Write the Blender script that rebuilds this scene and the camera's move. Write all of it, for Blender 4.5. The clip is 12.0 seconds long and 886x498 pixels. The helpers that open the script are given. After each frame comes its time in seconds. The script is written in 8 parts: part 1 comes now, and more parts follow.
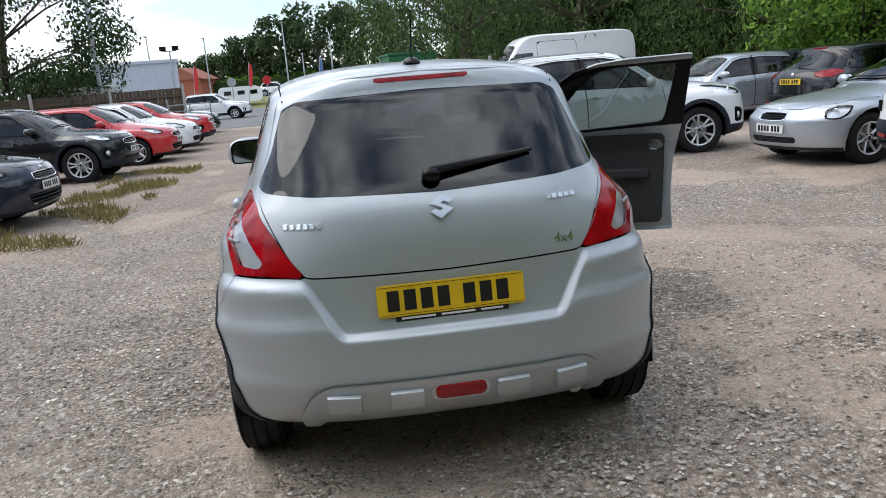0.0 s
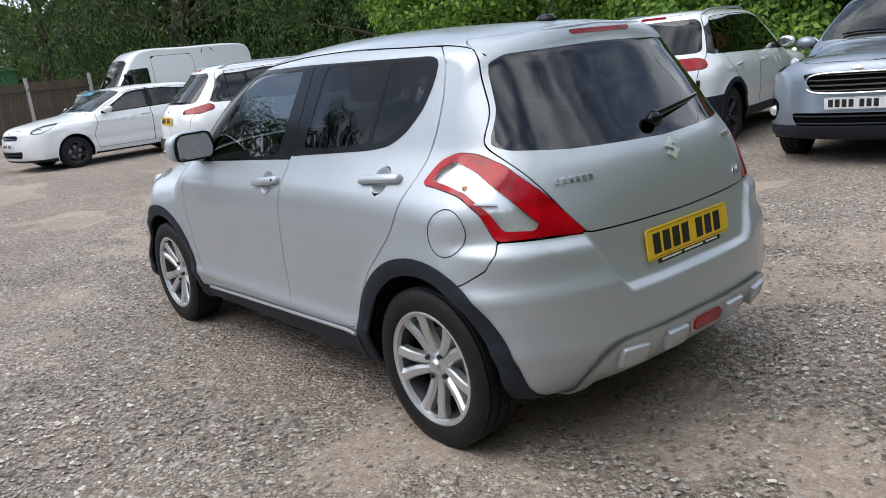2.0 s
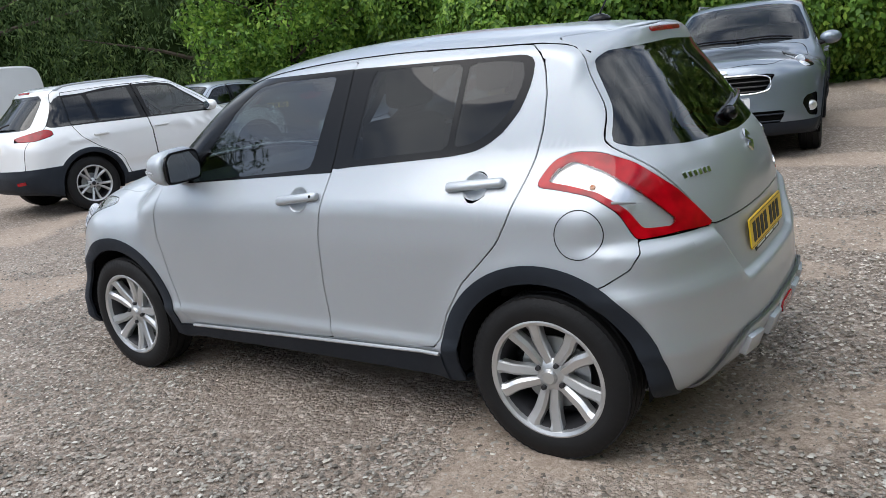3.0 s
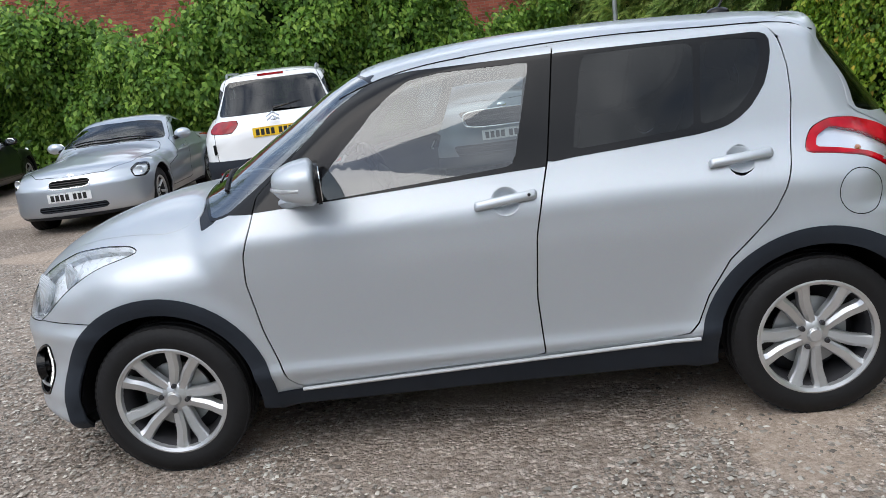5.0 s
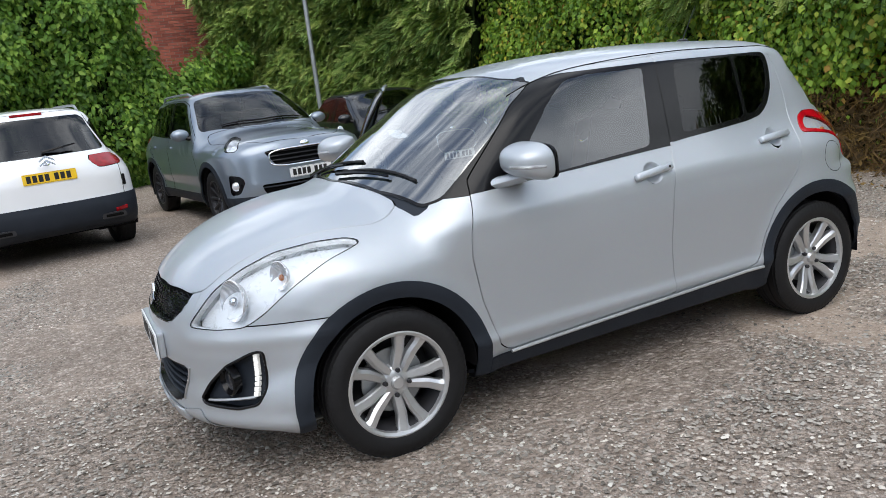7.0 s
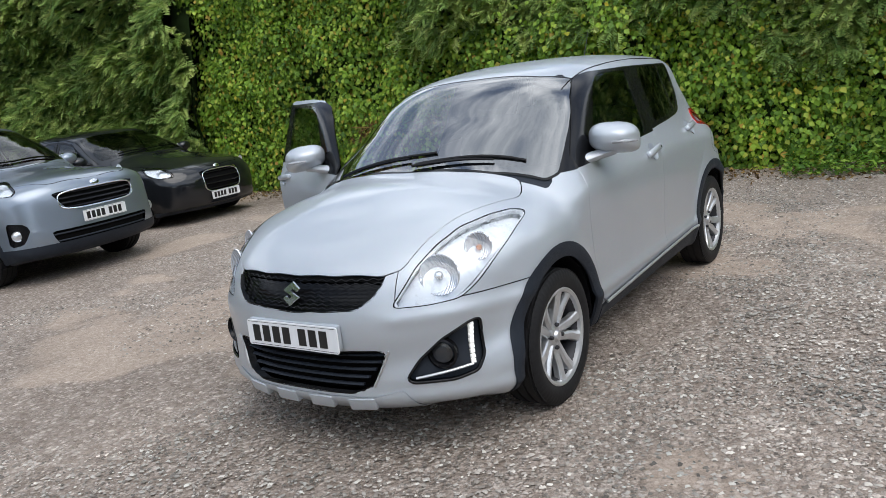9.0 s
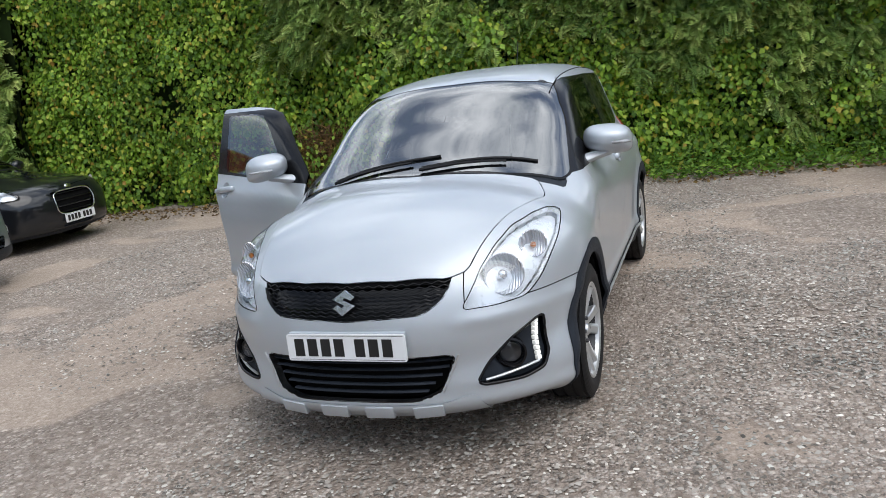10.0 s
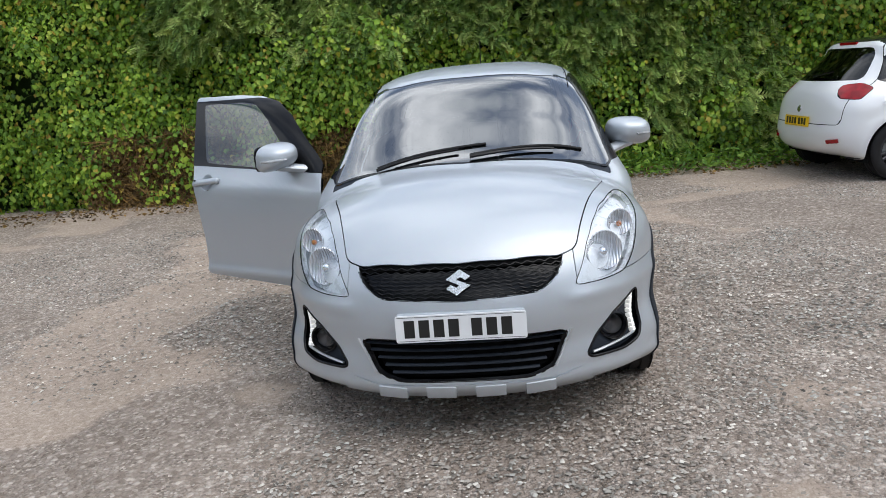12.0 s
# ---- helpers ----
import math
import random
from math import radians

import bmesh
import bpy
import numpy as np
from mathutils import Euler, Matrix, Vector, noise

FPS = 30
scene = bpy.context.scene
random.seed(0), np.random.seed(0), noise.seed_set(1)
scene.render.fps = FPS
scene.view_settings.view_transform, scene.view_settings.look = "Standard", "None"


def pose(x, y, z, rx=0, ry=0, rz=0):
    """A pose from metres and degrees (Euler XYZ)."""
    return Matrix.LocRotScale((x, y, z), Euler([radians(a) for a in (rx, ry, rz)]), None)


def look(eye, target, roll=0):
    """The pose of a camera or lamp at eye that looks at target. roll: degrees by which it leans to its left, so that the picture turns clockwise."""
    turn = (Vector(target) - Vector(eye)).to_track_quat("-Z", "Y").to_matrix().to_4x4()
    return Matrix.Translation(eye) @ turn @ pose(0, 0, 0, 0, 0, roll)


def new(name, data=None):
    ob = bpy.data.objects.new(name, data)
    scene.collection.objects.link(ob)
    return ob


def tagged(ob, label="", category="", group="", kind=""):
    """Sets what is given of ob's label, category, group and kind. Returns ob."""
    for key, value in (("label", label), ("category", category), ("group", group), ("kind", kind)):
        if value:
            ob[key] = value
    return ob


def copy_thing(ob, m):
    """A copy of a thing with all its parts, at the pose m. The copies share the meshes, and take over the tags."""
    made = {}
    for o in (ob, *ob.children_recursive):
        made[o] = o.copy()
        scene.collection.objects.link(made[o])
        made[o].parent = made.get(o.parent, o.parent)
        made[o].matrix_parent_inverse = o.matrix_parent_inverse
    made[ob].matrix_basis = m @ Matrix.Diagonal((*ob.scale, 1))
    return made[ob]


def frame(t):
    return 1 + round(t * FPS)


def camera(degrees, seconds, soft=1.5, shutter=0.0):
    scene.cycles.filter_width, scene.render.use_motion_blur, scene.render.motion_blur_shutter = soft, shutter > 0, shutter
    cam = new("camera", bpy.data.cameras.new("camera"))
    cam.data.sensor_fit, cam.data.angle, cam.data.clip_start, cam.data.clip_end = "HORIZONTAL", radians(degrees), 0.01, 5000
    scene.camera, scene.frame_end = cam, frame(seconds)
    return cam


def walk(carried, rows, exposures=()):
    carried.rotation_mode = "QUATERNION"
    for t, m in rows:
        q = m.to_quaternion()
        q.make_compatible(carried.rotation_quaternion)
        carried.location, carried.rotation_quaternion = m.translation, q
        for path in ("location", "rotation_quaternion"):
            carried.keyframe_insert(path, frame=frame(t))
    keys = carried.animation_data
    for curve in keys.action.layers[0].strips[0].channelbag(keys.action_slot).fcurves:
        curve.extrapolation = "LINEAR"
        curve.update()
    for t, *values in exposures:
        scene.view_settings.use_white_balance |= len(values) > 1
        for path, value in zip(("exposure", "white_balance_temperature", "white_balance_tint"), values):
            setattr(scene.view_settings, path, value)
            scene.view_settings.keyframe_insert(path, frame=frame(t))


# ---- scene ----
cam = camera(60.5, 12.0, soft=0.55)
PATH = [
    (0, (-0.349, -4.311, 1.434), (-0.094, -2.376, 0.996), -4.7),
    (0.5, (-0.888, -4.141, 1.436), (-0.396, -2.256, 0.981), -5.2),
    (1, (-1.445, -4.006, 1.428), (-0.721, -2.199, 0.967), -6.1),
    (1.5, (-1.942, -3.705, 1.392), (-0.945, -2.039, 0.913), -6.0),
    (2, (-2.399, -3.301, 1.4), (-1.174, -1.797, 0.913), -6.0),
    (2.5, (-2.735, -2.893, 1.433), (-1.311, -1.579, 0.937), -6.1),
    (3, (-3.006, -2.407, 1.439), (-1.429, -1.28, 0.947), -6.8),
    (3.5, (-3.249, -1.843, 1.475), (-1.539, -0.933, 0.977), -7.4),
    (5.3, (-3.537, 0.288, 1.433), (-1.59, 0.259, 0.977), -7.2),
    (5.5, (-3.568, 0.557, 1.454), (-1.624, 0.411, 1.007), -7.1),
    (6, (-3.645, 1.189, 1.454), (-1.738, 0.78, 1.013), -7.0),
    (6.5, (-3.585, 1.758, 1.456), (-1.749, 1.104, 1.01), -6.9),
    (6.7, (-3.555, 1.952, 1.471), (-1.747, 1.22, 1.028), -6.8),
    (8.3, (-2.845, 3.643, 1.446), (-1.453, 2.273, 1.015), -7.2),
    (8.5, (-2.702, 3.827, 1.458), (-1.381, 2.386, 1.03), -7.2),
    (9, (-2.302, 4.121, 1.46), (-1.168, 2.529, 1.037), -7.3),
    (9.5, (-1.85, 4.379, 1.486), (-0.932, 2.654, 1.06), -7.3),
    (10, (-1.413, 4.546, 1.503), (-0.717, 2.723, 1.066), -7.0),
    (10.5, (-0.974, 4.614, 1.502), (-0.46, 2.735, 1.05), -6.5),
    (11, (-0.628, 4.737, 1.509), (-0.249, 2.829, 1.043), -6.0),
    (11.5, (-0.374, 4.87, 1.536), (-0.089, 2.947, 1.063), -5.6),
    (12, (-0.286, 4.87, 1.507), (-0.061, 2.936, 1.05), -5.0),
]
walk(cam, [(t, look(eye, target, roll)) for t, eye, target, roll in PATH], [(0.0, 0.52), (12.0, 0.52)])

# ---- sky and sun: bright broken overcast ----
world = bpy.data.worlds.new("sky")
scene.world = world
world.use_nodes = True
wt = world.node_tree
wt.nodes.clear()
sky = wt.nodes.new("ShaderNodeTexSky")
sky.sky_type, sky.sun_disc = "NISHITA", False
sky.sun_elevation, sky.sun_rotation = radians(58), radians(297)
co = wt.nodes.new("ShaderNodeTexCoord")
mp = wt.nodes.new("ShaderNodeMapping")
mp.inputs["Scale"].default_value = (1.0, 1.0, 2.6)
nz = wt.nodes.new("ShaderNodeTexNoise")
nz.inputs["Scale"].default_value, nz.inputs["Detail"].default_value, nz.inputs["Roughness"].default_value = 2.2, 7, 0.55
ramp = wt.nodes.new("ShaderNodeValToRGB")
ramp.color_ramp.elements[0].position, ramp.color_ramp.elements[1].position = 0.40, 0.56
ramp.color_ramp.elements[0].color, ramp.color_ramp.elements[1].color = (0.12, 0.12, 0.12, 1), (1, 1, 1, 1)
cl = wt.nodes.new("ShaderNodeTexNoise")
cl.inputs["Scale"].default_value, cl.inputs["Detail"].default_value = 3.1, 8
clr = wt.nodes.new("ShaderNodeValToRGB")
clr.color_ramp.elements[0].position, clr.color_ramp.elements[1].position = 0.38, 0.62
clr.color_ramp.elements[0].color, clr.color_ramp.elements[1].color = (4.9, 5.5, 6.4, 1), (11.6, 12.2, 13.0, 1)
mix = wt.nodes.new("ShaderNodeMixRGB")
# an overcast sky grows brighter towards the zenith
sep = wt.nodes.new("ShaderNodeSeparateXYZ")
rise = wt.nodes.new("ShaderNodeValToRGB")
rise.color_ramp.elements[0].position, rise.color_ramp.elements[1].position = 0.0, 0.9
rise.color_ramp.elements[0].color, rise.color_ramp.elements[1].color = (0.84, 0.85, 0.87, 1), (0.80, 0.80, 0.80, 1)
dim = wt.nodes.new("ShaderNodeMixRGB")
dim.blend_type = "MULTIPLY"
dim.inputs[0].default_value = 1.0
bg = wt.nodes.new("ShaderNodeBackground")
bg.inputs["Strength"].default_value = 0.15
out = wt.nodes.new("ShaderNodeOutputWorld")
for a, b in ((co.outputs["Generated"], mp.inputs["Vector"]), (mp.outputs[0], nz.inputs["Vector"]), (mp.outputs[0], cl.inputs["Vector"]),
             (nz.outputs[0], ramp.inputs[0]), (cl.outputs[0], clr.inputs[0]), (ramp.outputs[0], mix.inputs[0]),
             (sky.outputs[0], mix.inputs[1]), (clr.outputs[0], mix.inputs[2]), (mix.outputs[0], dim.inputs[1]), (co.outputs["Generated"], sep.inputs[0]), (sep.outputs[2], rise.inputs[0]), (rise.outputs[0], dim.inputs[2]), (dim.outputs[0], bg.inputs[0]), (bg.outputs[0], out.inputs[0])):
    wt.links.new(a, b)
sun_data = bpy.data.lights.new("sun", "SUN")
sun_data.energy, sun_data.angle, sun_data.color = 1.05, radians(50), (1.0, 0.965, 0.92)
sun = new("sun", sun_data)
sun.matrix_world = look((-10, 5, 18), (0, 0, 0))

# ---- materials ----
class NT:
    """A node material under construction."""

    def __init__(self, name):
        self.m = bpy.data.materials.new(name)
        self.m.use_nodes = True
        self.t = self.m.node_tree
        self.b = self.t.nodes["Principled BSDF"]
        self.o = self.t.nodes["Material Output"]

    def n(self, kind, **kw):
        node = self.t.nodes.new(kind)
        for k, v in kw.items():
            node.inputs[k.replace("_", " ")].default_value = v
        return node

    def l(self, a, b):
        self.t.links.new(a, b)

    def coords(self, scale=1.0, kind="Object"):
        tc = self.n("ShaderNodeTexCoord")
        mpn = self.n("ShaderNodeMapping")
        mpn.inputs["Scale"].default_value = (scale, scale, scale) if isinstance(scale, (int, float)) else scale
        self.l(tc.outputs[kind], mpn.inputs[0])
        return mpn.outputs[0]

    def noise(self, vec, scale, detail=4, rough=0.55):
        nn = self.n("ShaderNodeTexNoise", Scale=scale, Detail=detail, Roughness=rough)
        self.l(vec, nn.inputs["Vector"])
        return nn.outputs[0]

    def vor(self, vec, scale, out="Distance", feature="F1"):
        nn = self.n("ShaderNodeTexVoronoi", Scale=scale)
        nn.feature = feature
        self.l(vec, nn.inputs["Vector"])
        return nn.outputs[out]

    def ramp(self, fac, *stops):
        r = self.n("ShaderNodeValToRGB")
        while len(r.color_ramp.elements) < len(stops):
            r.color_ramp.elements.new(0.5)
        for e, (p, c) in zip(r.color_ramp.elements, stops):
            e.position, e.color = p, (*c, 1) if len(c) == 3 else c
        self.l(fac, r.inputs[0])
        return r.outputs[0]

    def mix(self, fac, a, b, blend="MIX"):
        x = self.n("ShaderNodeMixRGB")
        x.blend_type = blend
        for v, s in ((fac, x.inputs[0]), (a, x.inputs[1]), (b, x.inputs[2])):
            if isinstance(v, (int, float)):
                s.default_value = v
            elif isinstance(v, tuple):
                s.default_value = (*v, 1) if len(v) == 3 else v
            else:
                self.l(v, s)
        return x.outputs[0]

    def math(self, op, a, b=0.0):
        x = self.n("ShaderNodeMath")
        x.operation = op
        for v, s in ((a, x.inputs[0]), (b, x.inputs[1])):
            if isinstance(v, (int, float)):
                s.default_value = v
            else:
                self.l(v, s)
        return x.outputs[0]

    def bump(self, h, strength=0.3, dist=0.01):
        bn = self.n("ShaderNodeBump", Strength=strength, Distance=dist)
        self.l(h, bn.inputs["Height"])
        self.l(bn.outputs[0], self.b.inputs["Normal"])

    def set(self, **kw):
        for k, v in kw.items():
            s = self.b.inputs[k.replace("_", " ")]
            if isinstance(v, (int, float)):
                s.default_value = v
            elif isinstance(v, tuple):
                s.default_value = (*v, 1) if len(v) == 3 else v
            else:
                self.l(v, s)
        return self


MATS = {}


def paint(color, metallic=0.0, rough=0.3, coat=1.0, name="car_paint"):
    key = ("paint", color, metallic, rough)
    if key not in MATS:
        k = NT(name)
        v = k.coords(1)
        dust = k.noise(v, 3.0, 6)
        flake = k.vor(v, 900, "Color")
        c = k.mix(0.10 if metallic else 0.0, color, flake, "OVERLAY")
        dirt = k.ramp(dust, (0.45, (0, 0, 0)), (0.8, (1, 1, 1)))
        c = k.mix(k.math("MULTIPLY", dirt, 0.12), c, tuple(0.75 * a + 0.012 for a in color))
        k.set(Base_Color=c, Metallic=metallic, Coat_Weight=coat, Coat_Roughness=0.06)
        k.b.inputs["Specular IOR Level"].default_value = 0.5 if sum(color) > 0.5 else 0.12
        k.set(Roughness=k.math("ADD", k.math("MULTIPLY", dust, 0.10), rough - 0.05))
        MATS[key] = k.m
    return MATS[key]


def plain(name, color, rough=0.5, metallic=0.0, grain=0.0, gscale=200.0, var=0.12, spec=0.5):
    key = (name, color, rough, metallic)
    if key not in MATS:
        k = NT(name)
        v = k.coords(1)
        big = k.noise(v, 5.0, 5)
        dark = tuple(c * (1 - var) for c in color)
        lite = tuple(min(1, c * (1 + var)) for c in color)
        k.set(Base_Color=k.ramp(big, (0.3, dark), (0.7, lite)), Metallic=metallic)
        k.set(Roughness=k.math("ADD", k.math("MULTIPLY", k.noise(v, 30, 3), 0.15), rough - 0.07))
        k.b.inputs["Specular IOR Level"].default_value = spec
        if grain:
            k.bump(k.noise(v, gscale, 2), grain, 0.002)
        MATS[key] = k.m
    return MATS[key]


def glass(tint, name="car_glass", gloss=1.0, f0=0.06):
    key = (name, tint)
    if key not in MATS:
        k = NT(name)
        tr = k.n("ShaderNodeBsdfTransparent")
        tr.inputs[0].default_value = (*tint, 1)
        gl = k.n("ShaderNodeBsdfGlossy", Roughness=0.015)
        gl.inputs[0].default_value = (gloss, gloss, gloss, 1)
        lw = k.n("ShaderNodeLayerWeight", Blend=0.5)
        fr = k.math("ADD", k.math("MULTIPLY", k.math("POWER", lw.outputs["Facing"], 4.5), 0.75), f0)
        mx = k.n("ShaderNodeMixShader")
        k.l(fr, mx.inputs[0])
        k.l(tr.outputs[0], mx.inputs[1])
        k.l(gl.outputs[0], mx.inputs[2])
        k.l(mx.outputs[0], k.o.inputs[0])
        MATS[key] = k.m
    return MATS[key]


def lens(name, color, weight=0.6, rough=0.08, bump=0.25, scale=140.0):
    """Moulded lamp plastic: coloured, glossy, ribbed."""
    key = (name, color)
    if key not in MATS:
        k = NT(name)
        v = k.coords(1)
        w = k.n("ShaderNodeTexWave", Scale=scale)
        w.bands_direction = "Z"
        k.l(v, w.inputs[0])
        big = k.noise(v, 14, 2)
        k.set(Base_Color=k.ramp(big, (0.36, tuple(c * 0.6 for c in color)), (0.64, color)), Roughness=rough, Coat_Weight=0.5, Coat_Roughness=0.02)
        k.b.inputs["Specular IOR Level"].default_value = 0.25
        k.b.inputs["Transmission Weight"].default_value = weight
        k.b.inputs["IOR"].default_value = 1.45
        bn = k.n("ShaderNodeBump", Strength=bump, Distance=0.002)
        k.l(w.outputs[0], bn.inputs["Height"])
        k.l(bn.outputs[0], k.b.inputs["Normal"])
        MATS[key] = k.m
    return MATS[key]


def glow(name, color, strength):
    k = NT(name)
    k.set(Base_Color=color, Emission_Color=color, Emission_Strength=strength, Roughness=0.3)
    return k.m


SILVER = paint((0.485, 0.52, 0.556), 0.50, 0.46, 0.7, name="silver_paint")
CLEAR = glass((0.34, 0.40, 0.41), "clear_glass", 1.0, 0.26)
MID = glass((0.27, 0.33, 0.32), "side_glass", 1.0, 0.11)
REARGLASS = glass((0.12, 0.13, 0.14), "rear_glass", 1.0, 0.065)
PRIVACY = glass((0.07, 0.08, 0.09), "privacy_glass", 1.0, 0.035)
CLAD = plain("black_cladding", (0.020, 0.025, 0.034), 0.55, 0, 0.25, 900, spec=0.2)
TRIM = plain("gloss_black_trim", (0.006, 0.006, 0.007), 0.16, spec=0.25)
# near-black for the shade in gaps; also on seals, seams and grilles
GAP = plain("gap_black", (0.004, 0.004, 0.004), 0.9, spec=0.1)
WELL = plain("wheel_well_liner", (0.008, 0.008, 0.009), 0.95, 0, 0.4, 60, spec=0.1)
RUBBER = plain("tyre_rubber", (0.010, 0.010, 0.011), 0.62, 0, 0.3, 120, spec=0.3)
ALLOY = plain("alloy", (0.60, 0.61, 0.62), 0.34, 0.75)
ALLOYDK = plain("dark_alloy", (0.05, 0.05, 0.055), 0.35, 0.6)
# barrel coloured dark, so the gaps between the spokes read as shaded
BARREL = plain("wheel_barrel", (0.045, 0.045, 0.05), 0.5, 0.5)
CHROME = plain("chrome", (0.80, 0.82, 0.86), 0.20, 1.0, var=0.03)
MIRROR = plain("mirror_glass", (0.55, 0.58, 0.60), 0.08, 1.0, var=0.02)
STEEL = plain("galvanised_steel", (0.38, 0.40, 0.41), 0.45, 0.7)
REDLENS = lens("red_lens", (0.50, 0.002, 0.010), 0.0, 0.06, 0.05, 90)
DARKRED = lens("dark_red_lens", (0.36, 0.004, 0.010), 0.0, 0.10, 0.2, 100)
CLEARLENS = lens("clear_lens", (0.88, 0.90, 0.92), 0.55, 0.05, 0.35, 90)
AMBER = lens("amber_lens", (0.9, 0.30, 0.08), 0.4)
LAMPCOVER = glass((0.93, 0.95, 0.97), "lamp_cover")
REFLECT = plain("lamp_reflector", (0.80, 0.83, 0.87), 0.36, 0.85, var=0.05)
LAMPGREY = plain("lamp_bucket", (0.84, 0.86, 0.88), 0.28, 0.12, 0.35, 25, var=0.08)
def fluted():
    k = NT("fluted_reflector")
    v = k.coords(1)
    w = k.n("ShaderNodeTexWave", Scale=26.0)
    w.bands_direction = "X"
    k.l(v, w.inputs[0])
    k.set(Base_Color=(0.80, 0.82, 0.85), Metallic=0.6, Roughness=0.2)
    k.bump(w.outputs[0], 0.9, 0.006)
    return k.m


FLUTE = fluted()
TAILBOWL = plain("tail_lamp_bowl", (0.82, 0.83, 0.85), 0.22, 0.55, 0.6, 60, var=0.10)
YPLATE = plain("yellow_plate", (0.85, 0.55, 0.02), 0.4, var=0.05)
WPLATE = plain("white_plate", (0.80, 0.81, 0.82), 0.4, var=0.04)
INK = plain("plate_ink", (0.01, 0.01, 0.01), 0.5)
SEAT = plain("seat_cloth", (0.022, 0.022, 0.025), 0.9, 0, 0.5, 400, spec=0.2)
DASH = plain("dashboard_plastic", (0.03, 0.03, 0.032), 0.6, 0, 0.3, 500)
CREAM = plain("headliner", (0.45, 0.44, 0.42), 0.9)

# ---- mesh helpers ----
def thing(name, label, category, group="", m=None):
    """A top-level thing: an Empty that parents its parts."""
    ob = tagged(new(name), label, category, group)
    if m is not None:
        ob.matrix_basis = m
    return ob


def mesh_of(name, verts, faces, material, normals=None, smooth=True):
    me = bpy.data.meshes.new(name)
    me.from_pydata([tuple(map(float, v)) for v in verts], [], [tuple(int(i) for i in f) for f in faces])
    if smooth:
        me.polygons.foreach_set("use_smooth", [True] * len(me.polygons))
    if normals is not None and len(me.vertices):
        me.normals_split_custom_set_from_vertices([tuple(map(float, n)) for n in normals])
    for mt in material if isinstance(material, (list, tuple)) else [material]:
        me.materials.append(mt)
    return me


def child(name, me, parent, label=""):
    ob = new(name, me)
    ob.parent = parent
    if label:
        ob["label"] = label
    return ob


def part(name, bm, material, parent, label="", smooth=False, angle=40):
    me = bpy.data.meshes.new(name)
    bmesh.ops.recalc_face_normals(bm, faces=bm.faces[:])
    if smooth:
        for f in bm.faces:
            f.smooth = True
        lim = radians(angle)
        for e in bm.edges:
            if len(e.link_faces) == 2 and e.calc_face_angle(0) > lim:
                e.smooth = False
    bm.to_mesh(me)
    bm.free()
    me.materials.append(material)
    return child(name, me, parent, label) if parent is not None else new(name, me)


def slab(lo, hi, bevel=0.0, m=None, seg=2):
    """A box between two corners, bevelled."""
    bm = bmesh.new()
    bmesh.ops.create_cube(bm, size=1)
    for v in bm.verts:
        v.co = Vector([l + (c + 0.5) * (h - l) for c, l, h in zip(v.co, lo, hi)])
    if bevel:
        bmesh.ops.bevel(bm, geom=bm.edges[:], offset=bevel, segments=seg, affect="EDGES", profile=0.6)
    if m is not None:
        bmesh.ops.transform(bm, matrix=m, verts=bm.verts[:])
    return bm


def prism(poly, depth, m=None, bevel=0.0):
    """A flat outline in x, y pushed up by depth in z."""
    bm = bmesh.new()
    lo = [bm.verts.new((x, y, 0)) for x, y in poly]
    hi = [bm.verts.new((x, y, depth)) for x, y in poly]
    bm.faces.new(lo[::-1])
    top = bm.faces.new(hi)
    k = len(poly)
    for i in range(k):
        bm.faces.new((lo[i], lo[(i + 1) % k], hi[(i + 1) % k], hi[i]))
    if bevel:
        bmesh.ops.bevel(bm, geom=list(top.edges), offset=bevel, segments=2, affect="EDGES")
    if m is not None:
        bmesh.ops.transform(bm, matrix=m, verts=bm.verts[:])
    return bm


def lathe(profile, n=48, closed=False, caps=True):
    """Turns (r, h) points round the z axis."""
    bm = bmesh.new()
    rings = []
    for i in range(n):
        a = 2 * math.pi * i / n
        rings.append([bm.verts.new((r * math.cos(a), r * math.sin(a), h)) for r, h in profile])
    k = len(profile)
    for i in range(n):
        p, q = rings[i], rings[(i + 1) % n]
        for j in range(k if closed else k - 1):
            bm.faces.new((p[j], q[j], q[(j + 1) % k], p[(j + 1) % k]))
    if caps and not closed:
        for j, (r, h) in ((0, profile[0]), (k - 1, profile[-1])):
            if r > 1e-4:
                bm.faces.new([ring[j] for ring in rings])
    bmesh.ops.remove_doubles(bm, verts=bm.verts[:], dist=1e-5)
    return bm


def tube(points, radius, n=10, m=None, taper=None):
    bm = bmesh.new()
    pts = [Vector(p) for p in points]
    rings = []
    for i, p in enumerate(pts):
        d = (pts[min(i + 1, len(pts) - 1)] - pts[max(i - 1, 0)]).normalized()
        q = d.to_track_quat("Z", "Y").to_matrix()
        r = radius if taper is None else radius + (taper - radius) * i / (len(pts) - 1)
        rings.append([bm.verts.new(p + q @ Vector((r * math.cos(2 * math.pi * j / n), r * math.sin(2 * math.pi * j / n), 0))) for j in range(n)])
    for a, b in zip(rings, rings[1:]):
        for j in range(n):
            bm.faces.new((a[j], a[(j + 1) % n], b[(j + 1) % n], b[j]))
    bm.faces.new(rings[0][::-1])
    bm.faces.new(rings[-1])
    if m is not None:
        bmesh.ops.transform(bm, matrix=m, verts=bm.verts[:])
    return bm


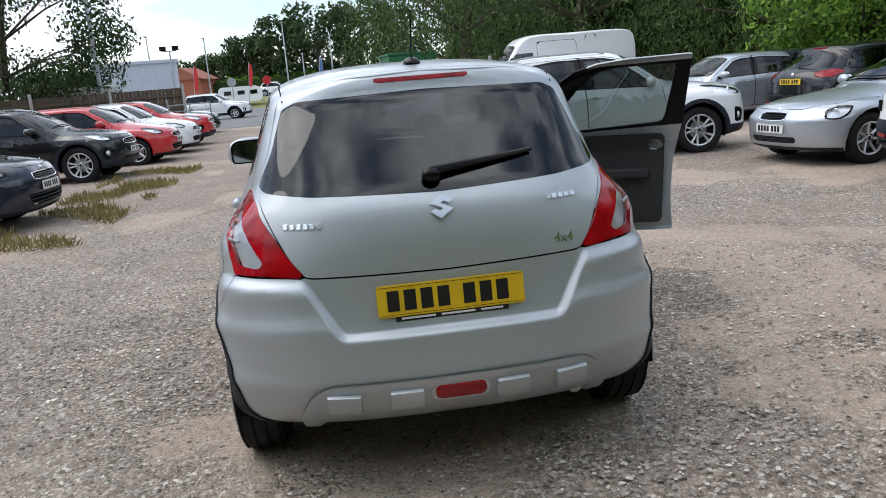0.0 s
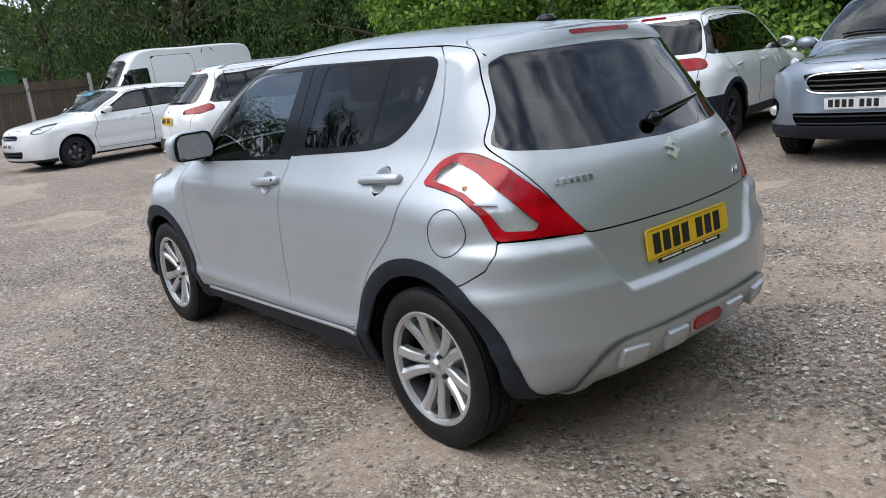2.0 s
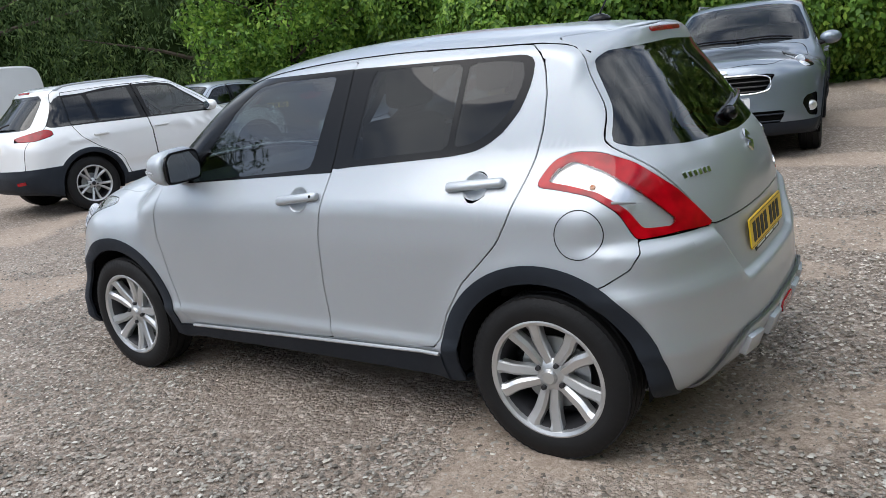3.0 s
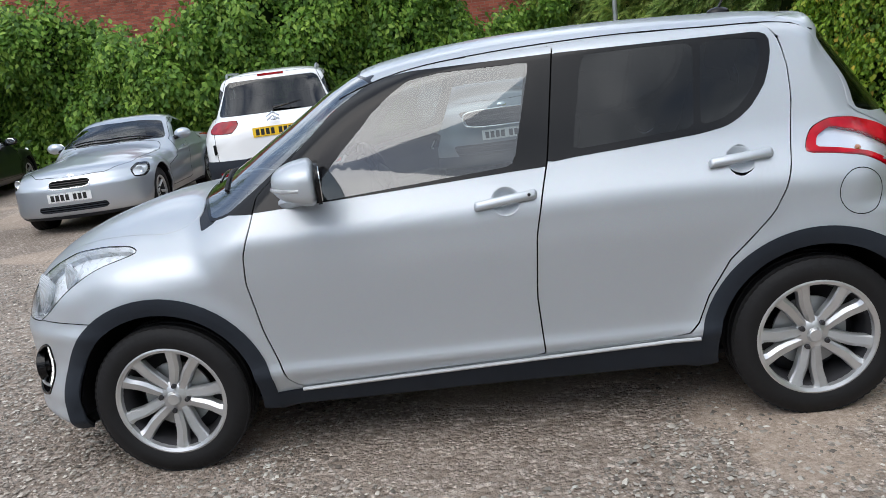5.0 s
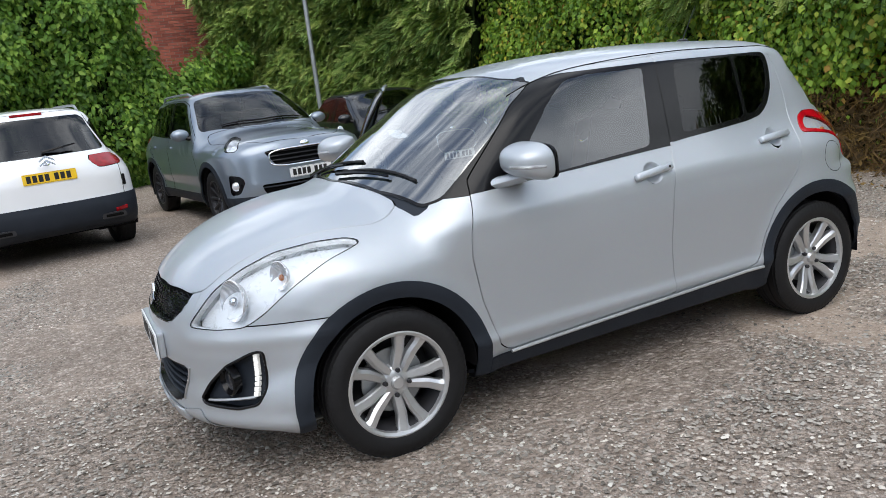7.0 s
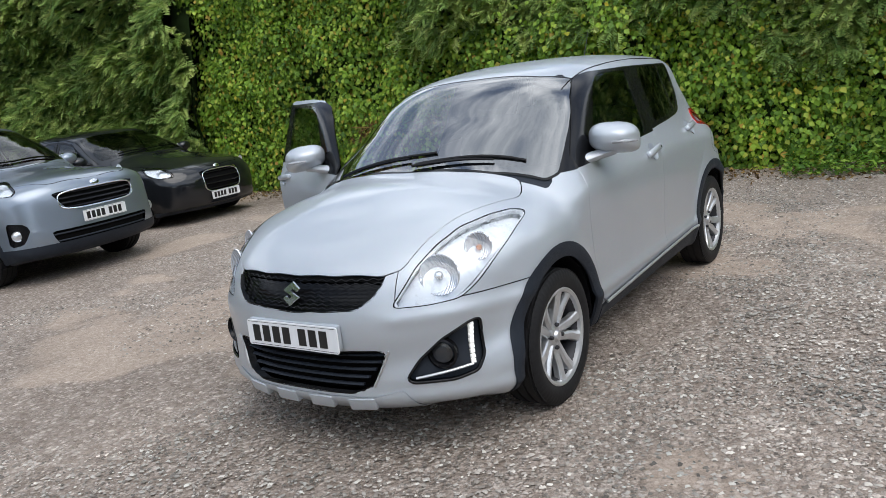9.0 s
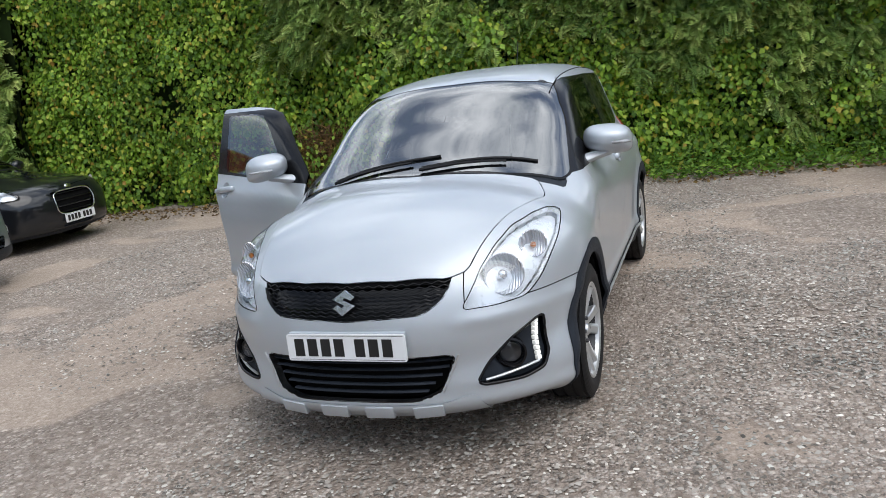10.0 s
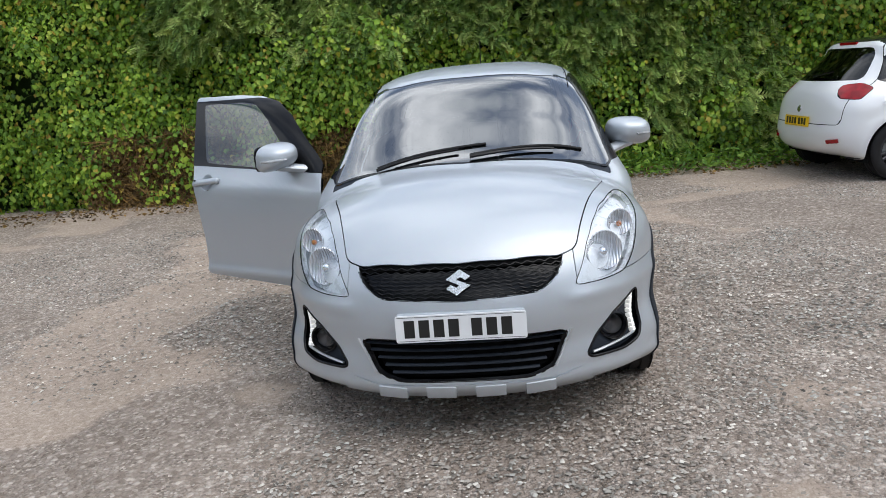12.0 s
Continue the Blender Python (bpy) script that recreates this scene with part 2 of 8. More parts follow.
def ball(rx, ry, rz, m=None, u=24, v=14):
    bm = bmesh.new()
    bmesh.ops.create_uvsphere(bm, u_segments=u, v_segments=v, radius=1)
    for w in bm.verts:
        w.co = Vector((w.co.x * rx, w.co.y * ry, w.co.z * rz))
    if m is not None:
        bmesh.ops.transform(bm, matrix=m, verts=bm.verts[:])
    return bm


def merge(*bms):
    out = bmesh.new()
    for b in bms:
        me = bpy.data.meshes.new("tmp")
        b.to_mesh(me)
        b.free()
        out.from_mesh(me)
        bpy.data.meshes.remove(me)
    return out


def basis(origin, xdir, normal):
    """A frame whose z is the normal and whose x is about xdir."""
    z = Vector(normal).normalized()
    x = Vector(xdir)
    x = (x - z * x.dot(z)).normalized()
    y = z.cross(x)
    m = Matrix((x, y, z)).transposed().to_4x4()
    m.translation = Vector(origin)
    return m


def lettering(text, size, depth=0.002):
    cu = bpy.data.curves.new("lettering", "FONT")
    cu.body, cu.size, cu.extrude, cu.align_x, cu.align_y = text, size, depth, "CENTER", "CENTER"
    ob = bpy.data.objects.new("lettering", cu)
    scene.collection.objects.link(ob)
    me = bpy.data.meshes.new_from_object(ob.evaluated_get(bpy.context.evaluated_depsgraph_get()))
    bpy.data.objects.remove(ob)
    bm = bmesh.new()
    bm.from_mesh(me)
    bpy.data.meshes.remove(me)
    return bm


# ---- the skin of a car: one smooth half, cut into panels ----
def spline(points, count):
    """A closed Catmull-Rom curve through rows of numbers, sampled evenly by its first two columns."""
    p = np.array(points, float)
    k = len(p)
    rows = []
    for i in range(k):
        a, b, c, d = p[i - 1], p[i], p[(i + 1) % k], p[(i + 2) % k]
        t0 = 0.0
        t1 = t0 + max(np.hypot(*(b - a)[:2]), 1e-4) ** 0.5
        t2 = t1 + max(np.hypot(*(c - b)[:2]), 1e-4) ** 0.5
        t3 = t2 + max(np.hypot(*(d - c)[:2]), 1e-4) ** 0.5
        for t in np.linspace(t1, t2, 24, endpoint=False):
            a1 = (t1 - t) / (t1 - t0) * a + (t - t0) / (t1 - t0) * b
            a2 = (t2 - t) / (t2 - t1) * b + (t - t1) / (t2 - t1) * c
            a3 = (t3 - t) / (t3 - t2) * c + (t - t2) / (t3 - t2) * d
            b1 = (t2 - t) / (t2 - t0) * a1 + (t - t0) / (t2 - t0) * a2
            b2 = (t3 - t) / (t3 - t1) * a2 + (t - t1) / (t3 - t1) * a3
            rows.append((t2 - t) / (t2 - t1) * b1 + (t - t1) / (t2 - t1) * b2)
    rows.append(rows[0])
    rows = np.array(rows)
    arc = np.concatenate(([0], np.cumsum(np.hypot(*np.diff(rows[:, :2], axis=0).T))))
    s = np.linspace(0, arc[-1], count)
    return np.stack([np.interp(s, arc, rows[:, j]) for j in range(rows.shape[1])], 1)


def poly_sd(q, poly, grad=False):
    """Signed distance of points q to an outline, negative inside."""
    p = np.array(poly, float)
    d = np.full(len(q), 1e9)
    g = np.zeros((len(q), 2))
    inside = np.zeros(len(q), bool)
    for a, b in zip(p, np.roll(p, -1, 0)):
        e, w = b - a, q - a
        t = np.clip((w @ e) / max(e @ e, 1e-12), 0, 1)
        o = w - t[:, None] * e
        dd = (o ** 2).sum(1)
        near = dd < d
        d = np.where(near, dd, d)
        if grad:
            g[near] = o[near]
        hit = (a[1] > q[:, 1]) != (b[1] > q[:, 1])
        if b[1] != a[1]:
            inside ^= hit & (q[:, 0] < e[0] * (q[:, 1] - a[1]) / (b[1] - a[1]) + a[0])
    sd = np.where(inside, -1, 1) * np.sqrt(d)
    return (sd, g / np.maximum(np.sqrt(d), 1e-9)[:, None]) if grad else sd


def rounded(poly, r=0.03, n=4):
    """The outline with its corners rounded."""
    p = [Vector((*q, 0)) for q in poly]
    out = []
    for i, b in enumerate(p):
        a, c = p[i - 1], p[(i + 1) % len(p)]
        ra = min(r, 0.45 * (a - b).length)
        rc = min(r, 0.45 * (c - b).length)
        s, e = b + (a - b).normalized() * ra, b + (c - b).normalized() * rc
        for j in range(n + 1):
            t = j / n
            v = s * (1 - t) ** 2 + b * 2 * t * (1 - t) + e * t ** 2
            out.append((v.x, v.y))
    return out


VIEWS = {
    "side": (lambda p: p[:, 1:3]),
    "wide_side": (lambda p: p[:, 1:3]),
    "back": (lambda p: p[:, [0, 2]]),
    "front": (lambda p: p[:, [0, 2]]),
    "top": (lambda p: p[:, [0, 1]]),
    "back_corner": (lambda p: np.stack(((p[:, 0] - p[:, 1]) * 0.70711, p[:, 2]), 1)),
    "front_corner": (lambda p: np.stack(((p[:, 0] + p[:, 1]) * 0.70711, p[:, 2]), 1)),
}


class Skin:
    def __init__(self, outline, width, spine, ns=240, nr=44, bulge=None):
        self.tab = spline(outline, 1600)
        self.width, self.spine, self.bulge = width, spine, bulge
        ss = np.linspace(0, 1, ns + 1)
        rr = np.linspace(0, 1, nr + 1)
        self.par = [(s, r) for s in ss for r in rr]
        self.cache = {}
        k = nr + 1
        self.faces = [(i * k + j, i * k + j + 1, (i + 1) * k + j + 1, (i + 1) * k + j) for i in range(ns) for j in range(nr)]
        self.pos = np.zeros((0, 3))
        self.refresh()

    def densify(self, where):
        """Quarters the cells whose middle lies in that region."""
        mid, out = {}, []

        def half(i, j):
            key = (min(i, j), max(i, j))
            if key not in mid:
                a, b = self.par[i], self.par[j]
                self.par.append(((a[0] + b[0]) / 2, (a[1] + b[1]) / 2))
                mid[key] = len(self.par) - 1
            return mid[key]

        hit = where(self.pos[np.array(self.faces)].mean(1))
        for f, h in zip(self.faces, hit):
            if not h:
                out.append(f)
                continue
            m = [half(f[i], f[(i + 1) % 4]) for i in range(4)]
            c = half(m[0], m[2])
            out += [(f[i], m[i], c, m[i - 1]) for i in range(4)]
        self.faces = out
        self.refresh()

    def raw(self, s, r):
        g = np.linspace(0, 1, len(self.tab))
        y, z, rho, n = (np.interp(s, g, self.tab[:, j]) for j in range(4))
        y0, y1, sz = self.spine
        mid, half = (y0 + y1) / 2, (y1 - y0) / 2
        ty = mid + half * np.tanh((y - mid) / half * 0.9)
        dy, dz = ty - y, sz - z
        dist = np.hypot(dy, dz)
        rho = np.minimum(rho, 0.93 * dist)
        cut = 0.68
        t = np.clip(r / cut, 0, 1)
        phi = (0.35 * t + 0.65 * (0.5 - 0.5 * np.cos(math.pi * t))) * math.pi / 2
        e = 2 / n
        xf = np.sin(phi) ** e
        d = rho * (1 - np.maximum(np.cos(phi), 0) ** e)
        d = np.where(r > cut, rho + (dist - rho) * (r - cut) / (1 - cut), d)
        y, z = y + dy / dist * d, z + dz / dist * d
        return np.stack((-self.width(y, z) * xf, y, z), 1)

    def normal0(self, s, r, f):
        h = 1e-3
        ds = f(np.minimum(s + h, 1), r) - f(np.maximum(s - h, 0), r)
        dr = f(s, np.minimum(r + h, 0.995)) - f(s, np.maximum(np.minimum(r, 0.995) - h, 0))
        n = np.cross(ds, dr)
        ln = np.linalg.norm(n, axis=1, keepdims=True)
        return n / np.maximum(ln, 1e-12)

    def point(self, s, r):
        p = self.raw(s, r)
        if self.bulge is not None:
            n = self.normal0(s, r, self.raw)
            p = p + n * self.bulge(p)[:, None]
        return p

    def refresh(self):
        """Works out places and normals of parameters not yet placed."""
        k = len(self.pos)
        if k < len(self.par):
            q = np.array(self.par[k:])
            p = self.point(q[:, 0], q[:, 1])
            n = self.normal0(q[:, 0], q[:, 1], self.point)
            n[q[:, 1] < 1e-9, 0] = 0
            n /= np.maximum(np.linalg.norm(n, axis=1, keepdims=True), 1e-9)
            if k == 0:
                self.flip = -1 if np.median(n[:, 0][p[:, 0] < -0.6]) > 0 else 1
                self.nor = np.zeros((0, 3))
            self.pos = np.concatenate((self.pos, p))
            self.nor = np.concatenate((self.nor, n * self.flip))

    def sd(self, view, poly, mask=None, idx=None):
        """Distance of the vertices to the outline seen from that side."""
        if idx is not None:
            full = np.full(len(self.pos), 9.0)
            keep = self.pos, self.nor
            self.pos, self.nor = self.pos[idx], self.nor[idx]
            full[idx] = self.sd(view, poly, mask)
            self.pos, self.nor = keep
            return full
        d, g = poly_sd(VIEWS[view](self.pos), poly, True)
        # taken along the skin, not across the view
        ax = {"side": ((0, 1, 0), (0, 0, 1)), "wide_side": ((0, 1, 0), (0, 0, 1)), "top": ((1, 0, 0), (0, 1, 0)), "back_corner": ((0.70711, -0.70711, 0), (0, 0, 1)), "front_corner": ((0.70711, 0.70711, 0), (0, 0, 1))}.get(view, ((1, 0, 0), (0, 0, 1)))
        g3 = g[:, :1] * np.array(ax[0]) + g[:, 1:] * np.array(ax[1])
        d = d / np.maximum(np.sqrt(np.maximum(1 - (g3 * self.nor).sum(1) ** 2, 0)), 0.12)
        if view == "back":
            d = np.where(self.nor[:, 1] > 0.15, np.abs(d) + 0.2, d)
        if view == "front":
            d = np.where(self.nor[:, 1] < -0.15, np.abs(d) + 0.2, d)
        if view == "top":
            d = np.where(self.nor[:, 2] < 0.02, np.abs(d) + 0.2, d)
        if view == "side":
            d = np.where(self.pos[:, 0] > -0.25, np.abs(d) + 0.2, d)
        if view == "back_corner":
            d = np.where((self.pos[:, 1] > 0), np.abs(d) + 0.2, d)
        if view == "front_corner":
            d = np.where((self.pos[:, 1] < 0), np.abs(d) + 0.2, d)
        if mask is not None:
            d = np.where(mask(self.pos), d, np.abs(d) + 0.2)
        return d

    def split(self, faces, view, poly, level=0.0, mask=None):
        """Cuts faces along distance = level: those inside, those outside."""
        idx = np.unique(np.fromiter((i for f in faces for i in f), int)) if faces else np.zeros(0, int)
        sd = self.sd(view, poly, mask, idx) - level
        ins, outs, new_edges = [], [], {}

        def at(i, j):
            key = (min(i, j), max(i, j))
            if key not in new_edges:
                t = sd[i] / (sd[i] - sd[j])
                a, b = self.par[i], self.par[j]
                self.par.append((a[0] + (b[0] - a[0]) * t, a[1] + (b[1] - a[1]) * t))
                new_edges[key] = len(self.par) - 1
            return new_edges[key]

        sl = sd.tolist()
        for f in faces:
            neg = [sl[i] < 0 for i in f]
            if all(neg):
                ins.append(f)
            elif not any(neg):
                outs.append(f)
            else:
                fi, fo = [], []
                for k, i in enumerate(f):
                    j = f[(k + 1) % len(f)]
                    (fi if neg[k] else fo).append(i)
                    if neg[k] != neg[(k + 1) % len(f)]:
                        e = at(i, j)
                        fi.append(e)
                        fo.append(e)
                if len(fi) > 2:
                    ins.append(tuple(fi))
                if len(fo) > 2:
                    outs.append(tuple(fo))
        self.refresh()
        return ins, outs

    def panel(self, faces, view, poly, gap=0.004, mask=None):
        """Cuts a panel out with a gap round it: panel, rest and the strip behind the gap."""
        ring, _ = self.split(faces, view, poly, 0.022, mask)
        _, ring = self.split(ring, view, poly, -0.022, mask)
        ins, outs = self.split(faces, view, poly, -gap / 2, mask)
        _, outs = self.split(outs, view, poly, gap / 2, mask)
        return ins, outs, ring

    def mesh(self, name, faces, material, lift=0.0, thick=0.0, sides="L"):
        used = sorted({i for f in faces for i in f})
        if not used:
            return None
        no = {i: k for k, i in enumerate(used)}
        n = self.nor[used]
        p = self.pos[used] + n * lift
        loops = [tuple(no[i] for i in f) for f in faces]
        v, nn, ff = [p], [n], list(loops)
        if thick:
            k = len(p)
            edges = {}
            for f in loops:
                for a, b in zip(f, f[1:] + f[:1]):
                    edges[(a, b)] = edges.get((a, b), 0) + 1
            rim = [(a, b) for (a, b) in edges if (b, a) not in edges and not (abs(p[a][0]) < 1e-5 and abs(p[b][0]) < 1e-5)]
            v.append(p - n * thick)
            nn.append(-n)
            ff += [tuple(i + k for i in f[::-1]) for f in loops]
            if rim:
                ff += [(b, a, a + k, b + k) for a, b in rim]
        v, nn = np.concatenate(v), np.concatenate(nn)
        # faces must turn the way their normals point
        f0 = max(loops[: min(200, len(loops))], key=lambda f: np.linalg.norm(np.cross(p[f[1]] - p[f[0]], p[f[2]] - p[f[0]])))
        good = np.dot(np.cross(p[f0[1]] - p[f0[0]], p[f0[2]] - p[f0[0]]), n[f0[0]]) > 0
        if not good:
            ff = [f[::-1] for f in ff]
        mir = np.array((-1, 1, 1))
        if sides == "L":
            return mesh_of(name, v, ff, material, nn)
        if sides == "R":
            return mesh_of(name, v * mir, [f[::-1] for f in ff], material, nn * mir)
        # the halves share the vertices on the centre line
        k = len(v)
        mid = np.abs(v[:, 0]) < 1e-6
        far = np.cumsum(~mid) - 1 + k
        other = np.where(mid, np.arange(k), far).tolist()
        return mesh_of(name, np.concatenate((v, v[~mid] * mir)), ff + [tuple(other[i] for i in f[::-1]) for f in ff], material, np.concatenate((nn, nn[~mid] * mir)))

    def spot(self, view, a, b, lift=0.0):
        """The place and normal of the skin where that view shows (a, b)."""
        q = VIEWS[view](self.pos) - np.array((a, b))
        bad = (self.nor[:, 1] > 0.1) | (self.pos[:, 1] > 0) if "back" in view else (self.nor[:, 1] < -0.1) | (self.pos[:, 1] < 0) if "front" in view else self.nor[:, 0] > -0.1 if view == "side" else self.nor[:, 2] < 0.1
        far = (q ** 2).sum(1) + bad * 100
        near = np.argpartition(far, 5)[:5]
        p, n = self.pos[int(np.argmin(far))].copy(), self.nor[near].mean(0)
        n = n / np.linalg.norm(n)
        if view in ("back", "front"):
            d = np.array((a - p[0], 0, b - p[2]))
            p += d
            p[1] -= (n @ d) / n[1]
        elif view == "side":
            d = np.array((0, a - p[1], b - p[2]))
            p += d
            p[0] -= (n @ d) / n[0]
        elif view == "top":
            d = np.array((a - p[0], b - p[1], 0))
            p += d
            p[2] -= (n @ d) / n[2]
        elif "corner" in view:
            h = 0.70711
            ax = np.array((h, -h, 0) if view == "back_corner" else (h, h, 0))
            vw = np.array((-h, -h, 0) if view == "back_corner" else (-h, h, 0))
            d = ax * (a - ax @ p) + np.array((0, 0, b - p[2]))
            p += d - vw * ((n @ d) / (n @ vw))
        return Vector(p + n * lift), Vector(n)


def islands(faces, least=6):
    """The connected groups of faces."""
    root = {}

    def find(i):
        while root.setdefault(i, i) != i:
            root[i] = root[root[i]]
            i = root[i]
        return i

    for f in faces:
        for i in f[1:]:
            root[find(i)] = find(f[0])
    groups = {}
    for f in faces:
        groups.setdefault(find(f[0]), []).append(f)
    return [g for g in groups.values() if len(g) >= least]


def disc(cy, cz, r, n=40):
    return [(cy + r * math.cos(2 * math.pi * i / n), cz + r * math.sin(2 * math.pi * i / n)) for i in range(n)]


# ---- wheels, built once for each style ----
WHEELS = {}


def sstep_(a, b, v):
    t = min(1, max(0, (v - a) / (b - a)))
    return t * t * (3 - 2 * t)


def wheel_meshes(style, radius, rim, width):
    key = (style, radius, rim, width)
    if key in WHEELS:
        return WHEELS[key]

    def raw(bm, name, material, smooth=True, angle=35):
        ob = part(name, bm, material, None, smooth=smooth, angle=angle)
        me = ob.data
        bpy.data.objects.remove(ob)
        return me

    w = width / 2
    fine = style == "hero"
    seg = 198 if fine else 48
    prof = [(rim - 0.012, -w * 0.80), (rim + 0.006, -w * 0.92), (rim + 0.03, -w * 0.99), (radius - 0.045, -w), (radius - 0.018, -w * 0.93), (radius - 0.004, -w * 0.80)]
    for g in (-0.5, -0.17, 0.17, 0.5):
        prof += [(radius, (g - 0.055) * w * 1.5), (radius - 0.008, (g - 0.04) * w * 1.5), (radius - 0.008, (g + 0.04) * w * 1.5), (radius, (g + 0.055) * w * 1.5)]
    prof += [(radius - 0.004, w * 0.80), (radius - 0.018, w * 0.93), (radius - 0.045, w), (rim + 0.03, w * 0.99), (rim + 0.006, w * 0.92), (rim - 0.012, w * 0.80)]
    tyre = lathe(prof, seg, True)
    if fine:
        # notches across the shoulders
        for v in tyre.verts:
            r = math.hypot(v.co.x, v.co.y)
            if r > radius - 0.0185 and abs(v.co.z) > w * 0.70:
                i = round((math.atan2(v.co.y, v.co.x) / (2 * math.pi)) * seg) + (1 if v.co.z > 0 else 0)
                if i % 3 == 0:
                    v.co.x *= (r - 0.0035) / r
                    v.co.y *= (r - 0.0035) / r
    out = [("tyre", raw(tyre, "tyre", RUBBER), "black rubber tyre with worn tread")]
    barrel = lathe([(rim - 0.010, w * 0.84), (rim - 0.022, w * 0.55), (rim - 0.035, 0), (rim - 0.02, -w * 0.8), (0.03, -w * 0.8), (0.03, -w * 0.7), (rim - 0.035, -w * 0.7)], 48, False, False)
    dark = style in ("dark", "darkfive")
    met = ALLOYDK if dark else ALLOY
    lip = lathe([(rim - 0.018, w * 0.62), (rim - 0.014, w * 0.86), (rim - 0.002, w * 0.93), (rim + 0.006, w * 0.90), (rim + 0.004, w * 0.8)], seg, False, False)
    out.append(("rim", raw(lip, "rim", met), ""))
    out.append(("brake_disc", raw(lathe([(0.02, w * 0.05), (0.135, w * 0.05), (0.135, -w * 0.05), (0.02, -w * 0.05)], 32), "brake_disc", STEEL), ""))
    hub_h = w * 0.55
    out.append(("hub", raw(lathe([(0.0, hub_h + 0.012), (0.026, hub_h + 0.011), (0.030, hub_h + 0.004), (0.050, hub_h - 0.002), (0.066, hub_h - 0.014), (0.070, 0)], 32), "hub", met), ""))
    # spokes
    spokes = []
    r0, r1 = 0.045, rim - 0.010
    pairs = {"hero": (5, 2, 15.0), "twin": (5, 2, 13.0), "five": (5, 1, 0), "darkfive": (5, 2, 9.0), "dark": (10, 1, 0), "seven": (7, 1, 0), "multi": (9, 1, 0)}[style]
    for i in range(pairs[0]):
        for j in range(pairs[1]):
            base = 360 / pairs[0] * i + 90
            off = (j - 0.5) * 2 * pairs[2] if pairs[1] == 2 else 0
            wid0, wid1 = (0.030, 0.054) if fine else (0.020, 0.036) if pairs[1] == 2 else (0.05, 0.055) if pairs[0] == 5 else (0.034, 0.036)
            bm = bmesh.new()
            rows = []
            steps = 7
            section = ((-1.0, -0.030), (-1.0, -0.006), (-0.55, 0.0), (0.15, 0.002), (1.0, -0.012), (1.0, -0.030))
            if fine:
                section = ((-1.0, -0.036), (-0.90, -0.010), (-0.35, 0.001), (0.80, -0.003), (1.0, -0.010), (1.0, -0.036))
                wid0, wid1, steps = 0.034, 0.052, 11
            side = 1 if j else -1
            for k in range(steps):
                t = k / (steps - 1)
                r = r0 + (r1 - r0) * t
                hw = (wid0 + (wid1 - wid0) * (t ** 0.7)) / 2 * (1 + (0.25 * sstep_(0.9, 1.0, t) if fine else 0))
                z1 = hub_h - 0.002 + (w * 0.86 - hub_h) * t ** 2 + 0.006 * math.sin(t * math.pi)
                lat = 0.0
                if fine:
                    lat = side * (0.015 + 0.022 * t + 0.012 * sstep_(0.5, 1.0, t))
                    r = math.sqrt(max(r * r - lat * lat, 1e-6))
                    ang = radians(base)
                else:
                    ang = radians(base + off * (0.62 + 0.38 * t))
                c, s = math.cos(ang), math.sin(ang)
                ring = []
                for du, dz in section:
                    u = du * hw * (side if fine else 1) + lat
                    ring.append(bm.verts.new((r * c - u * s, r * s + u * c, z1 + dz)))
                rows.append(ring)
            n_ = len(section)
            for a, b in zip(rows, rows[1:]):
                for q in range(n_):
                    bm.faces.new((a[q], a[(q + 1) % n_], b[(q + 1) % n_], b[q]))
            bm.faces.new(rows[0])
            bm.faces.new(rows[-1][::-1])
            bmesh.ops.recalc_face_normals(bm, faces=bm.faces[:])
            spokes.append(("spoke", raw(bm, "spoke", met, True, 25), ""))
    out += spokes
    bolts = 4 if fine else 5
    for i in range(bolts):
        a = radians((50 if fine else 90) + 360 / bolts * i)
        out.append(("wheel_bolt", raw(lathe([(0.0, hub_h + 0.012), (0.008, hub_h + 0.012), (0.010, hub_h + 0.006), (0.010, hub_h - 0.02)], 8), "wheel_bolt", BARREL), "") + ((0.052 * math.cos(a), 0.052 * math.sin(a)),))
    cap = lathe([(0.0, hub_h + 0.016), (0.022, hub_h + 0.0155), (0.026, hub_h + 0.010)], 24)
    out.append(("centre_cap", raw(cap, "centre_cap", ALLOYDK if not fine else ALLOY), ""))
    WHEELS[key] = (raw(barrel, "wheel", BARREL), out)
    return WHEELS[key]


def add_wheel(car, style, x, y, radius, rim, width, turn=0.0, label="", steer=0.0):
    """A wheel on its axle; its outer face looks away from the car."""
    base, bits = wheel_meshes(style, radius, rim, width)
    wh = child("wheel", base, car, label)
    face = -90 if x < 0 else 90
    wh.matrix_basis = Matrix.Translation((x, y, radius - 0.006)) @ Matrix.Rotation(radians(steer), 4, "Z") @ Matrix.Rotation(radians(face), 4, "Y") @ Matrix.Rotation(radians(turn), 4, "Z")
    for name, me, label2, *at in bits:
        ob = child(name, me, wh, label2)
        if at:
            ob.location = (*at[0], 0)
    return wh


